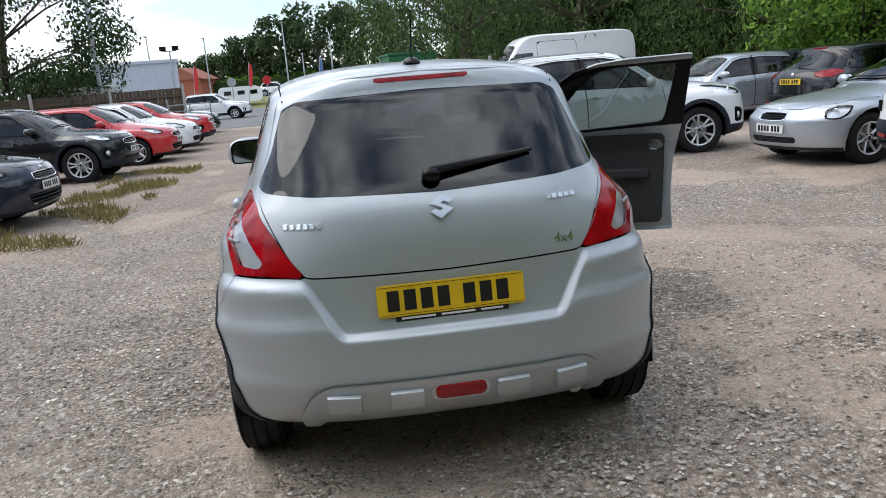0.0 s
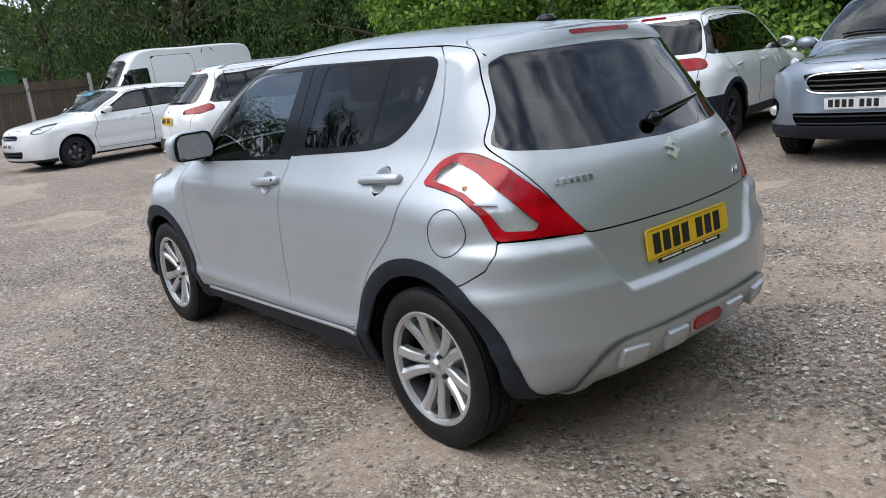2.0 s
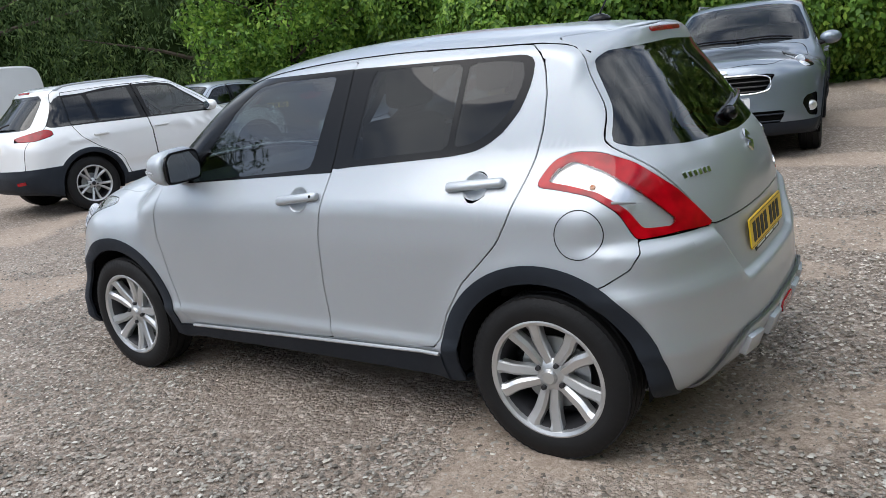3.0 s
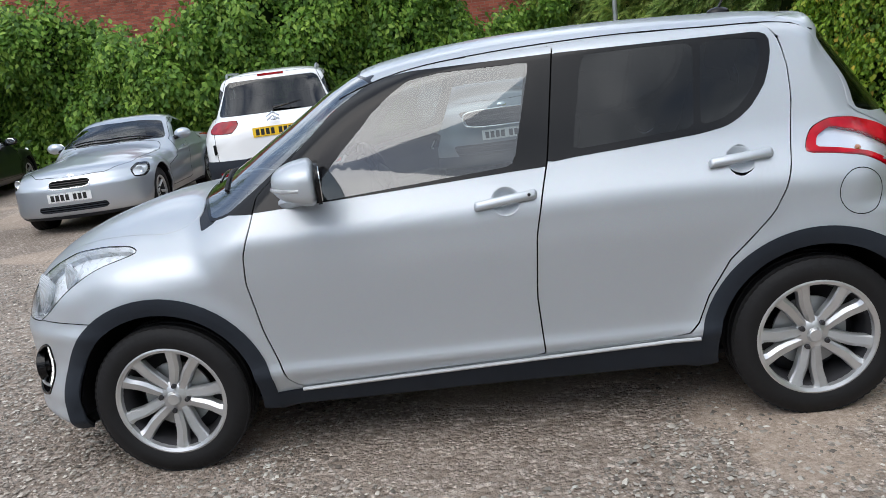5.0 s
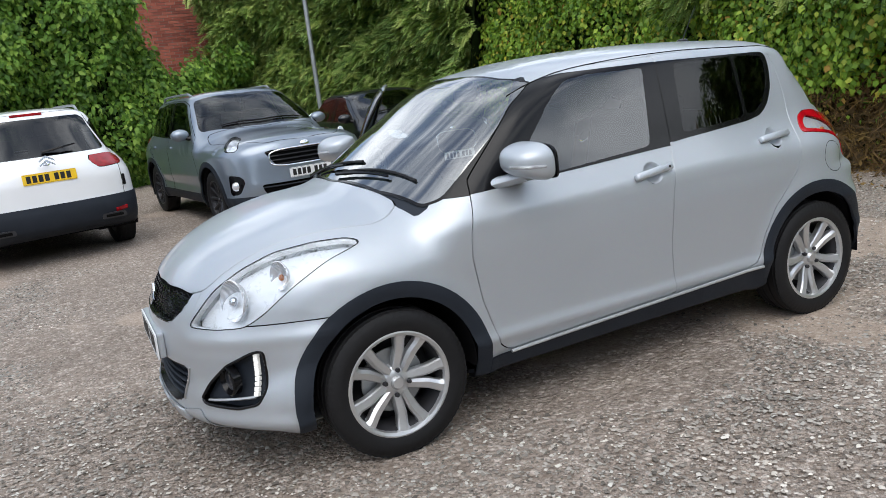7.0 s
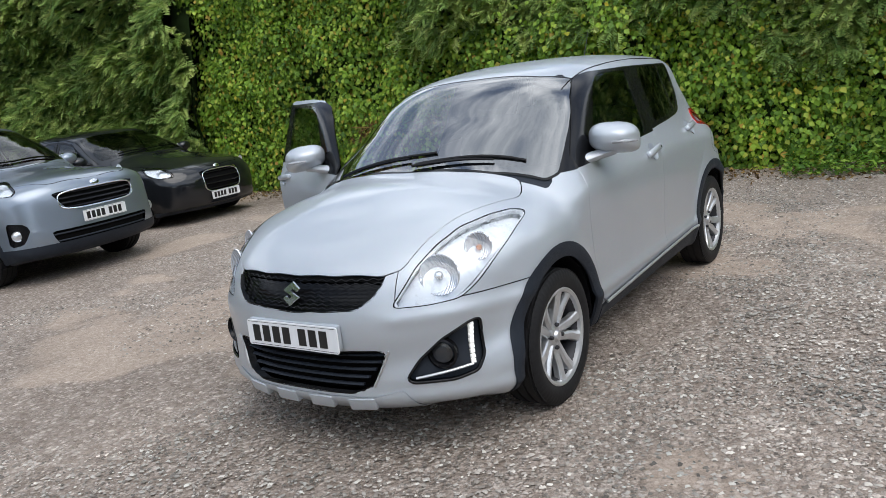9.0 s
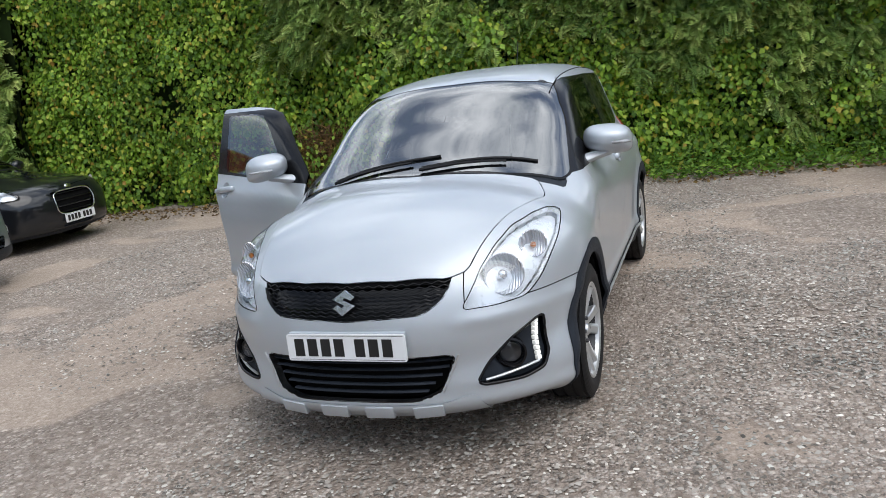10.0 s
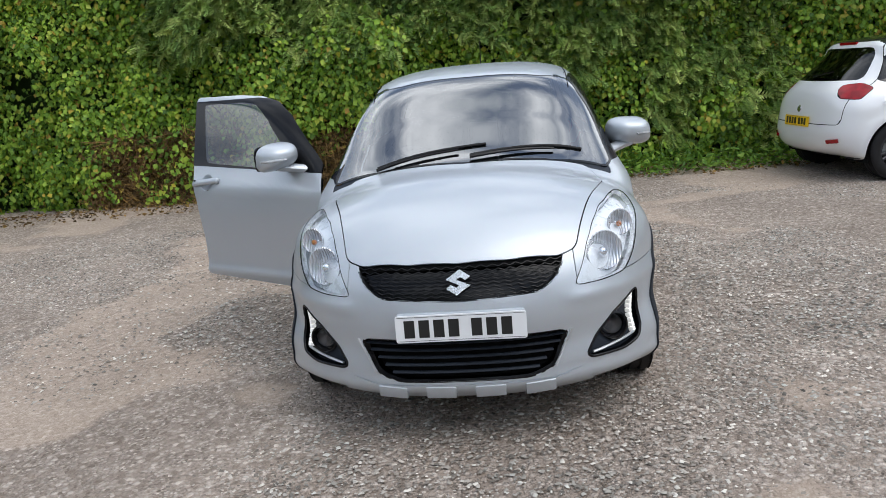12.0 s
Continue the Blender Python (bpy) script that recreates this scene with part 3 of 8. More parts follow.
def number_plate(car, m, yellow, groups=(4, 3), holder=False):
    """A registration plate; its characters are plain bars."""
    pl = part("number_plate", prism(rounded([(-0.26, -0.0555), (0.26, -0.0555), (0.26, 0.0555), (-0.26, 0.0555)], 0.012), 0.006), YPLATE if yellow else WPLATE, car, "yellow plate" if yellow else "white plate")
    pl.matrix_basis = m
    x = -0.225
    for g in groups:
        for _ in range(g):
            part("plate_bar", slab((x, -0.036, 0.0055), (x + 0.042, 0.036, 0.0075)), INK, pl)
            x += 0.059
        x += 0.032
    border = merge(slab((-0.252, 0.048, 0.005), (0.252, 0.0495, 0.0068)), slab((-0.252, -0.0495, 0.005), (0.252, -0.048, 0.0068)))
    part("border", border, INK, pl)
    return pl


# ---- the silver hatchback ----
def smooth_curve(pts, sigma=0.04):
    """A smoothed line through (z, w) points, as a function."""
    zz = np.linspace(pts[0][0] - 0.4, pts[-1][0] + 0.4, 600)
    ww = np.interp(zz, [p[0] for p in pts], [p[1] for p in pts])
    k = np.exp(-0.5 * (np.arange(-60, 61) * (zz[1] - zz[0]) / sigma) ** 2)
    pad = np.concatenate((np.full(60, ww[0]), ww, np.full(60, ww[-1])))
    ws = np.convolve(pad, k / k.sum(), "valid")
    return lambda z: np.interp(z, zz, ws)


def sstep(a, b, v):
    t = np.clip((v - a) / (b - a), 0, 1)
    return t * t * (3 - 2 * t)


def build_hatchback():
    car = thing("hatchback_car", "silver five-door hatchback with its driver's door open, on gravel", "car")
    prof = smooth_curve([(0.15, 0.76), (0.26, 0.80), (0.34, 0.832), (0.45, 0.828), (0.60, 0.832), (0.78, 0.840), (0.90, 0.826), (1.00, 0.785), (1.06, 0.758), (1.20, 0.705), (1.35, 0.645), (1.46, 0.60), (1.54, 0.57)], 0.03)

    def width(y, z):
        low = 1 - 0.05 * sstep(-1.2, -1.85, y) - 0.03 * sstep(1.3, 2.0, y)
        high = 1 - 0.13 * sstep(-0.5, -1.7, y) - 0.02 * sstep(0.2, 1.0, y)
        k = sstep(0.85, 1.1, z)
        return prof(z) * (low * (1 - k) + high * k)

    outline = [
        (0.0, 0.20, 0.05, 2.5), (-0.9, 0.21, 0.05, 2.5), (-1.45, 0.235, 0.06, 2.5), (-1.70, 0.275, 0.22, 2.6), (-1.79, 0.36, 0.40, 2.8),
        (-1.812, 0.48, 0.45, 2.9), (-1.80, 0.58, 0.45, 3.0), (-1.775, 0.70, 0.46, 3.0), (-1.762, 0.80, 0.47, 3.0), (-1.745, 0.92, 0.50, 2.8),
        (-1.71, 1.02, 0.45, 2.9), (-1.66, 1.08, 0.38, 3.2), (-1.52, 1.28, 0.32, 3.4), (-1.42, 1.415, 0.24, 3.0), (-1.375, 1.458, 0.16, 2.6), (-1.27, 1.487, 0.12, 2.5),
        (-0.95, 1.512, 0.12, 2.5), (-0.50, 1.528, 0.12, 2.5), (-0.10, 1.522, 0.13, 2.5), (0.20, 1.495, 0.15, 2.5), (0.42, 1.447, 0.22, 2.6),
        (0.75, 1.257, 0.28, 2.6), (1.06, 1.075, 0.34, 2.5), (1.16, 1.040, 0.38, 2.4), (1.40, 1.010, 0.40, 2.4), (1.63, 0.952, 0.42, 2.35),
        (1.80, 0.880, 0.52, 2.3), (1.92, 0.795, 0.62, 2.3), (1.985, 0.715, 0.68, 2.3), (2.020, 0.62, 0.70, 2.35), (2.030, 0.52, 0.70, 2.4),
        (2.020, 0.40, 0.68, 2.4), (2.022, 0.29, 0.60, 2.4), (1.970, 0.203, 0.45, 2.4), (1.75, 0.172, 0.15, 2.5), (0.9, 0.20, 0.05, 2.5),
    ]
    recess = rounded([(-0.525, 0.83), (0.525, 0.83), (0.385, 0.590), (-0.385, 0.590)], 0.02)
    fog_out = rounded([(0.700, 0.548), (0.745, 0.543), (0.865, 0.490), (0.965, 0.412), (1.02, 0.345), (1.0, 0.326), (0.83, 0.324), (0.735, 0.345), (0.700, 0.40)], 0.02)
    lamp_out = [(0.318, 0.975), (0.36, 1.02), (0.40, 1.055), (0.46, 1.078), (0.53, 1.072), (0.615, 1.035), (0.74, 0.935), (0.872, 0.795), (0.72, 0.805), (0.566, 0.80), (0.52, 0.89), (0.455, 0.945), (0.38, 0.965)]

    def bulge(p):
        b = np.zeros(len(p))
        # rear bumper stands proud of the plate recess
        rear = (p[:, 1] < -1.2) & (p[:, 0] <= 0)
        d = poly_sd(p[:, [0, 2]], recess)
        b += np.where(rear, 0.026 * sstep(-0.008, 0.018, d) * sstep(0.80, 0.745, p[:, 2]) * sstep(-1.25, -1.6, p[:, 1]), 0)
        # bumper crease and tuck
        b += np.where(rear, 0.010 * np.exp(-((p[:, 2] - 0.61) / 0.035) ** 2) * sstep(0.0, 0.05, d), 0)
        b += np.where(rear, 0.008 * np.exp(-((p[:, 2] - 0.43) / 0.03) ** 2) * sstep(0.0, 0.05, d), 0)
        # wheel arch flare
        for cy in (-1.226, 1.226):
            r = np.hypot(p[:, 1] - cy, p[:, 2] - 0.30)
            b += np.where(p[:, 0] < -0.5, 0.016 * np.exp(-((r - 0.40) / 0.06) ** 2), 0)
        # a line low on the doors
        b += np.where((p[:, 0] < -0.5) & (abs(p[:, 1]) < 1.0), 0.010 * np.exp(-((p[:, 2] - 0.375) / 0.028) ** 2), 0)
        # shoulder line along the doors, fading out on the wing
        b += np.where(p[:, 0] < -0.5, 0.007 * np.exp(-((p[:, 2] - 0.895 + 0.02 * p[:, 1]) / 0.055) ** 2) * sstep(1.25, 0.7, p[:, 1]) * sstep(-1.45, -1.2, p[:, 1]), 0)
        # front bumper: lip at the foot, ledge under the lamps
        nose = (p[:, 1] > 1.3).astype(float)
        b += nose * 0.016 * np.exp(-((p[:, 2] - 0.262) / 0.032) ** 2)
        b += nose * 0.007 * np.exp(-((p[:, 2] - 0.585) / 0.03) ** 2) * sstep(-0.38, -0.50, p[:, 0])
        # spoiler lip
        b += np.where((p[:, 1] < -1.2), 0.030 * np.exp(-(((p[:, 1] + 1.40) / 0.045) ** 2 + ((p[:, 2] - 1.445) / 0.05) ** 2)), 0)
        return b

    sk = Skin(outline, width, (-0.95, 1.15, 0.56), 330, 70, bulge)
    sk.densify(lambda c: ((c[:, 1] > 1.3) & (c[:, 2] > 0.22) & (c[:, 2] < 0.95)) | ((c[:, 1] < -1.2) & (c[:, 2] > 0.76) & (c[:, 2] < 1.10) & (c[:, 0] < -0.35)))
    body = list(sk.faces)
    rings = []

    def cut(view, poly, gap=0.005, mask=None):
        nonlocal body
        ins, body, ring = sk.panel(body, view, poly, gap, mask)
        rings.append(ring)
        return ins

    def take(view, poly, mask=None):
        nonlocal body
        ins, body = sk.split(body, view, poly, 0.0, mask)
        return ins

    def both(name, faces, mat, parent, label="", lift=0.0, thick=0.0):
        me = sk.mesh(name, faces, mat, lift, thick, "both")
        return child(name, me, parent, label) if me else None

    def sided(name, faces, mat, parents, label="", lift=0.0, thick=0.0):
        out = []
        for side, parent in zip("LR", parents):
            me = sk.mesh(name, faces, mat, lift, thick, side)
            out.append(child(name, me, parent, label))
        return out

    # wheel openings
    holes = []
    out_side = lambda p: p[:, 0] < -0.66
    for cy in (-1.226, 1.226):
        ring = take("side", disc(cy, 0.30, 0.425, 60), out_side)
        inner, ring = sk.split(ring, "side", disc(cy, 0.30, 0.362, 60), 0, out_side)
        _, ring = sk.split(ring, "side", [(-3, -1), (3, -1), (3, 0.215), (-3, 0.215)])
        holes.append(ring)
    under = take("side", [(-1.2, -1), (1.2, -1), (1.2, 0.290), (0.70, 0.296), (-0.80, 0.348), (-1.2, 0.36)], lambda p: abs(p[:, 1]) < 1.05)
    # lamps
    tail = cut("back_corner", rounded(lamp_out, 0.02), 0.004)
    head_out = rounded([(0.372, 0.885), (0.44, 0.905), (0.56, 0.905), (0.70, 0.885), (0.82, 0.835), (0.92, 0.77), (1.045, 0.632), (0.90, 0.630), (0.765, 0.638), (0.69, 0.68), (0.585, 0.765), (0.47, 0.845)], 0.03)
    head = cut("front_corner", head_out, 0.004)
    for i, view, poly in ((-2, "back_corner", rounded(lamp_out, 0.02)), (-1, "front_corner", head_out)):
        _, rings[i] = sk.split(rings[i], view, poly, -0.004)
    # doors
    fdoor = [(0.775, 1.045), (0.80, 0.95), (0.835, 0.84), (0.842, 0.74), (0.812, 0.55), (0.75, 0.345), (0.72, 0.315), (0.69, 0.305), (-0.235, 0.342), (-0.225, 0.57), (-0.245, 0.80), (-0.28, 0.95), (-0.312, 1.06), (-0.37, 1.41), (-0.378, 1.452), (0.0, 1.448), (0.18, 1.432), (0.33, 1.392), (0.46, 1.315)]
    rdoor = [(-0.20, 0.343), (-0.70, 0.360), (-0.765, 0.372), (-0.80, 0.41), (-0.84, 0.51), (-0.92, 0.635), (-1.00, 0.71), (-1.08, 0.79), (-1.125, 0.87), (-1.16, 0.96), (-1.19, 1.06), (-1.21, 1.16), (-1.213, 1.27), (-1.20, 1.36), (-1.175, 1.41), (-1.14, 1.437), (-1.02, 1.449), (-0.70, 1.457), (-0.36, 1.455), (-0.29, 1.06), (-0.26, 0.95), (-0.22, 0.80), (-0.20, 0.57)]
    front = cut("side", fdoor, 0.006)
    rear = cut("side", rdoor, 0.006)
    # windscreen and its surround
    screen_out = rounded([(0.0, 0.395), (-0.40, 0.375), (-0.565, 0.30), (-0.60, 0.33), (-0.68, 0.62), (-0.735, 0.90), (-0.70, 0.985), (-0.45, 1.075), (0.0, 1.125), (0.45, 1.075), (0.70, 0.985), (0.735, 0.90), (0.68, 0.62), (0.60, 0.33), (0.565, 0.30), (0.40, 0.375)], 0.03)
    wind = take("top", screen_out, lambda p: p[:, 2] > 0.9)
    # black roof pillar ahead of the front door
    pillar = take("side", [(0.46, 1.315), (0.33, 1.392), (0.30, 1.43), (0.45, 1.40), (0.70, 1.20), (0.92, 1.03), (0.90, 0.985), (0.80, 0.985), (0.775, 1.045)])
    pillar += take("side", [(0.385, 1.30), (0.385, 1.60), (0.80, 1.45), (1.08, 1.12), (1.0, 0.992), (0.78, 0.985)], lambda p: p[:, 0] < -0.45)
    bonnet_out = rounded([(0, 1.958), (-0.20, 1.945), (-0.40, 1.897), (-0.475, 1.845), (-0.50, 1.75), (-0.555, 1.55), (-0.62, 1.34), (-0.655, 1.20), (-0.64, 1.12), (-0.60, 1.045), (-0.3, 1.10), (0, 1.125), (0.3, 1.10), (0.60, 1.045), (0.66, 1.2), (0.5, 1.75), (0.475, 1.845), (0.40, 1.897), (0.2, 1.945)], 0.03)
    bonnet = cut("top", bonnet_out, 0.006, lambda p: (p[:, 2] > 0.66) & (p[:, 1] > 0.9))
    cowl = take("top", [(0.0, 1.07), (-0.35, 1.045), (-0.60, 0.985), (-0.72, 0.95), (-0.72, 1.02), (-0.62, 1.055), (-0.3, 1.105), (0, 1.13), (0.3, 1.1), (0.3, 1.05)], lambda p: (p[:, 2] > 0.9) & (p[:, 1] > 0.8))
    # tailgate
    gate_out = rounded([(0.0, 1.47), (-0.50, 1.452), (-0.540, 1.40), (-0.592, 1.21), (-0.650, 1.10), (-0.635, 1.04), (-0.60, 0.965), (-0.545, 0.86), (-0.50, 0.795), (0.0, 0.785), (0.50, 0.795), (0.545, 0.86), (0.6, 0.965), (0.635, 1.04), (0.650, 1.10), (0.592, 1.21), (0.540, 1.40), (0.5, 1.452)], 0.03)
    gate = cut("back", gate_out, 0.006, lambda p: p[:, 1] < -1.15)
    # bumpers
    rbump = cut("wide_side", [(-1.30, 0.60), (-1.39, 0.635), (-1.47, 0.668), (-1.545, 0.715), (-1.572, 0.765), (-1.555, 0.80), (-2.2, 0.80), (-2.2, -0.3), (-1.15, -0.3), (-1.15, 0.3)], 0.005)
    fb = [(-0.9, 0.645), (-0.60, 0.642), (-0.47, 0.645), (-0.455, 0.82), (0.455, 0.82), (0.47, 0.645), (0.9, 0.645), (0.9, -0.2), (-0.9, -0.2)]
    fbump = cut("front", fb, 0.005, lambda p: p[:, 1] > 1.22)

    # windows in the doors
    glass_f = rounded([(0.60, 1.00), (0.42, 1.185), (0.26, 1.335), (0.17, 1.392), (0.05, 1.406), (-0.285, 1.403), (-0.19, 1.050)], 0.02)
    dlo_f = [(0.90, 0.985), (0.68, 1.165), (0.49, 1.335), (0.36, 1.395), (0.26, 1.412), (0.16, 1.424), (-0.40, 1.424), (-0.33, 1.035), (-0.18, 1.030)]
    glass_r = rounded([(-0.405, 1.080), (-0.475, 1.400), (-0.885, 1.396), (-0.845, 1.105)], 0.02)
    glass_q = rounded([(-0.868, 1.108), (-0.908, 1.395), (-1.13, 1.382), (-1.122, 1.31), (-1.09, 1.235), (-1.03, 1.165), (-0.96, 1.125)], 0.02)
    dlo_r = rounded([(-0.300, 1.045), (-0.36, 1.424), (-1.13, 1.408), (-1.165, 1.385), (-1.155, 1.31), (-1.12, 1.22), (-1.05, 1.14), (-0.97, 1.095), (-0.86, 1.080), (-0.41, 1.055)], 0.03)
    gf, front = sk.split(front, "side", glass_f)
    df, front = sk.split(front, "side", dlo_f)
    gr, rear = sk.split(rear, "side", glass_r)
    gq, rear = sk.split(rear, "side", glass_q)
    dr, rear = sk.split(rear, "side", dlo_r)
    _, front = sk.split(front, "side", disc(-0.145, 0.932, 0.050, 32))
    _, rear = sk.split(rear, "side", disc(-0.985, 0.978, 0.052, 32))

    hinge = Vector((0.82, 0.79, 0))
    swing = Matrix.Translation(hinge + Vector((0.045, -0.03, 0.015))) @ Matrix.Rotation(radians(62), 4, "Z") @ Matrix.Translation(-hinge)
    doors_f = sided("front_door", front, SILVER, (car, car), "", 0, 0.018)
    doors_f[1].matrix_basis = swing
    doors_f[1]["label"] = "silver driver's door standing wide open"
    doors_r = sided("rear_door", rear, SILVER, (car, car), "", 0, 0.018)
    sided("window", gf, MID, doors_f, "clear glass")
    sided("window_frame", df, TRIM, doors_f, "gloss black", 0.0015, 0.02)
    sided("window", gr, PRIVACY, doors_r, "dark privacy glass")
    sided("quarter_window", gq, PRIVACY, doors_r, "dark privacy glass")
    sided("window_frame", dr, TRIM, doors_r, "gloss black", 0.0015, 0.02)
    # inner side of the open door
    inner, _ = sk.split(list(front), "side", [(0.74, 1.0), (0.76, 0.8), (0.72, 0.40), (-0.17, 0.42), (-0.20, 1.0)])
    for side, d in zip("LR", doors_f):
        child("door_card", sk.mesh("door_card", inner, DASH, -0.055, 0.035, side), d, "black plastic inner trim")
    sx = {"L": -1, "R": 1}
    for side, d in zip("LR", doors_f):
        k = sx[side]
        part("armrest", slab((k * 0.70, -0.10, 0.70), (k * 0.77, 0.45, 0.76), 0.015), DASH, d)
        part("grab_strip", slab((k * 0.745, -0.15, 0.86), (k * 0.765, 0.62, 0.885), 0.008), STEEL, d)
    # handles
    for hy, hz, doors in ((-0.145, 0.934, doors_f), (-0.985, 0.980, doors_r)):
        p, n = sk.spot("side", hy, hz)
        for k, d in ((-1, doors[0]), (1, doors[1])):
            bm = slab((-0.115, -0.017, 0.012), (0.115, 0.018, 0.040), 0.014, seg=3)
            for v in bm.verts:
                v.co.z -= 0.014 * (v.co.x / 0.11) ** 2 * 1.2
                v.co.y += 0.010 * (v.co.x / 0.11)
            cups = merge(bm, slab((-0.10, -0.008, -0.03), (-0.06, 0.008, 0.02), 0.004), slab((0.06, -0.008, -0.03), (0.10, 0.010, 0.02), 0.004))
            m = basis((p.x * -k, p.y, p.z), (0, -1 * -k, 0.02), (k * abs(n.x), n.y, n.z))
            bmesh.ops.transform(cups, matrix=m, verts=cups.verts[:])
            part("door_handle", cups, SILVER, d, "", True)
            cup = lathe([(0.0, -0.020), (0.028, -0.017), (0.042, -0.009), (0.050, 0.0), (0.054, 0.0008)], 32, False, False)
            bmesh.ops.transform(cup, matrix=m, verts=cup.verts[:])
            part("handle_cup", cup, SILVER, d, "", True, 80)
            if hy > -0.5:
                lk = lathe([(0, 0.0385), (0.006, 0.0385), (0.0065, 0.034)], 12)
                bmesh.ops.transform(lk, matrix=m @ Matrix.Translation((0.085 if k < 0 else -0.085, 0.006, -0.011)), verts=lk.verts[:])
                part("keyhole", lk, TRIM, d)
    # mirrors
    for k, d in ((-1, doors_f[0]), (1, doors_f[1])):
        bm = bmesh.new()
        bmesh.ops.create_uvsphere(bm, u_segments=40, v_segments=26, radius=1)
        sq = lambda t, q: math.copysign(abs(t) ** q, t)
        for v in bm.verts:
            x, y, z = v.co
            fore = max(y, 0.0)
            v.co = Vector((sq(x, 0.72) * 0.125 * (1 - 0.16 * fore), sq(y, 0.85) * (0.128 if y > 0 else 0.032), sq(z, 0.66) * (0.084 if z > 0 else 0.070) * (1 - 0.24 * fore)))
            v.co.z += 0.010 * fore - (0.016 * x * k if z < 0 else 0.010 * x * k)
        at = Matrix.Translation((k * 0.865, 0.540, 1.090)) @ Matrix.Rotation(radians(-12 * k), 4, "Z")
        bmesh.ops.transform(bm, matrix=at, verts=bm.verts[:])
        part("door_mirror", bm, SILVER, d, "silver mirror housing", True)
        face = lambda a, b: rounded([(-a, -b * 0.75), (-a * 0.9, -b), (a * 0.9, -b), (a, -b * 0.6), (a, b * 0.6), (a * 0.8, b), (-a * 0.7, b), (-a, b * 0.55)], 0.03)
        stand = at @ Matrix.Translation((0, -0.040, 0)) @ Matrix.Rotation(radians(90), 4, "X")
        part("mirror_bezel", prism(face(0.113, 0.070), -0.014, stand, 0.005), TRIM, d, "", True)
        part("mirror_glass", prism(face(0.103, 0.061), 0.003, stand, 0.001), MIRROR, d, "mirror glass", True)
        arm = tube([(k * 0.735, 0.67, 1.000), (k * 0.78, 0.625, 1.018), (k * 0.83, 0.585, 1.036), (k * 0.87, 0.565, 1.05)], 0.040, 12, None, 0.036)
        for v in arm.verts:
            v.co.z = 1.02 + (v.co.z - 1.02) * 0.65
        part("mirror_arm", arm, SILVER, d, "", True)
        arc = []
        for i in range(11):
            a = radians(12 + 76 * i / 10)
            arc.append((k * 0.116 * math.cos(a) ** 0.72 * (1 - 0.10 * math.sin(a)), 0.129 * math.sin(a) ** 0.85, -0.012 + 0.008 * math.sin(a)))
        rep = tube(arc, 0.009, 8, None, 0.007)
        bmesh.ops.transform(rep, matrix=at, verts=rep.verts[:])
        part("indicator_lens", rep, CLEARLENS, d, "clear indicator strip")

    # bonnet, screens, tailgate
    both("bonnet", bonnet, SILVER, car, "", 0, 0.014)
    glass_w, frit = sk.split(wind, "top", screen_out, -0.014, lambda p: p[:, 2] > 0.9)
    wsc = both("windscreen", glass_w, CLEAR, car, "clear windscreen")
    both("screen_seal", frit, TRIM, wsc, "black ceramic border", 0.0005)
    for piece in islands(cowl):
        sided("cowl_panel", piece, CLAD, (car, car), "black plastic cowl", -0.006)
    for piece in islands(pillar):
        sided("roof_pillar", piece, TRIM, (car, car), "gloss black", 0.001)
    rw_out = rounded([(0, 1.402), (-0.47, 1.390), (-0.530, 1.365), (-0.580, 1.21), (-0.640, 1.100), (-0.618, 1.078), (-0.45, 1.062), (0, 1.048), (0.45, 1.062), (0.618, 1.078), (0.640, 1.100), (0.580, 1.21), (0.530, 1.365), (0.47, 1.390)], 0.02)
    rwin, gate = sk.split(gate, "back", rw_out, 0, lambda p: p[:, 1] < -1.15)
    stop_out = rounded([(-0.185, 1.452), (0.185, 1.452), (0.178, 1.422), (-0.178, 1.422)], 0.01)
    stop, gate = sk.split(gate, "back", stop_out, 0, lambda p: p[:, 1] < -1.15)
    tg = both("tailgate", gate, SILVER, car, "", 0, 0.016)
    both("rear_window", rwin, REARGLASS, tg, "dark privacy glass")
    both("brake_light", stop, DARKRED, tg, "red high-level strip", 0.001)
    for lv in (-0.010, -0.003, 0.004, 0.011, 0.018, 0.026):
        a_, b_ = sk.split(rbump, "back", recess, lv, lambda p: p[:, 1] < -1.4)
        rbump = a_ + b_
    rb = both("rear_bumper", rbump, SILVER, car, "", 0, 0.012)
    # front bumper with its openings
    grille_out = rounded([(-0.425, 0.83), (0.425, 0.83), (0.418, 0.735), (0.385, 0.675), (0.315, 0.632), (0.0, 0.618), (-0.315, 0.632), (-0.385, 0.675), (-0.418, 0.735)], 0.02)
    lower_out = rounded([(-0.425, 0.462), (0.425, 0.462), (0.36, 0.315), (0.27, 0.285), (-0.27, 0.285), (-0.36, 0.315)], 0.03)
    fm = lambda p: p[:, 1] > 1.2
    g1, fbump = sk.split(fbump, "front", grille_out, 0, fm)
    g2, fbump = sk.split(fbump, "front", lower_out, 0, fm)
    fogs, fbump = sk.split(fbump, "front_corner", fog_out, 0, fm)
    fbm = both("front_bumper", fbump, SILVER, car, "", 0, 0.012)
    both("upper_grille", g1, TRIM, car, "black honeycomb grille", -0.035)
    both("lower_grille", g2, GAP, car, "black slatted lower grille", -0.07)
    sided("fog_lamp_housing", fogs, CLAD, (fbm, fbm), "black plastic fog lamp recess", -0.03)
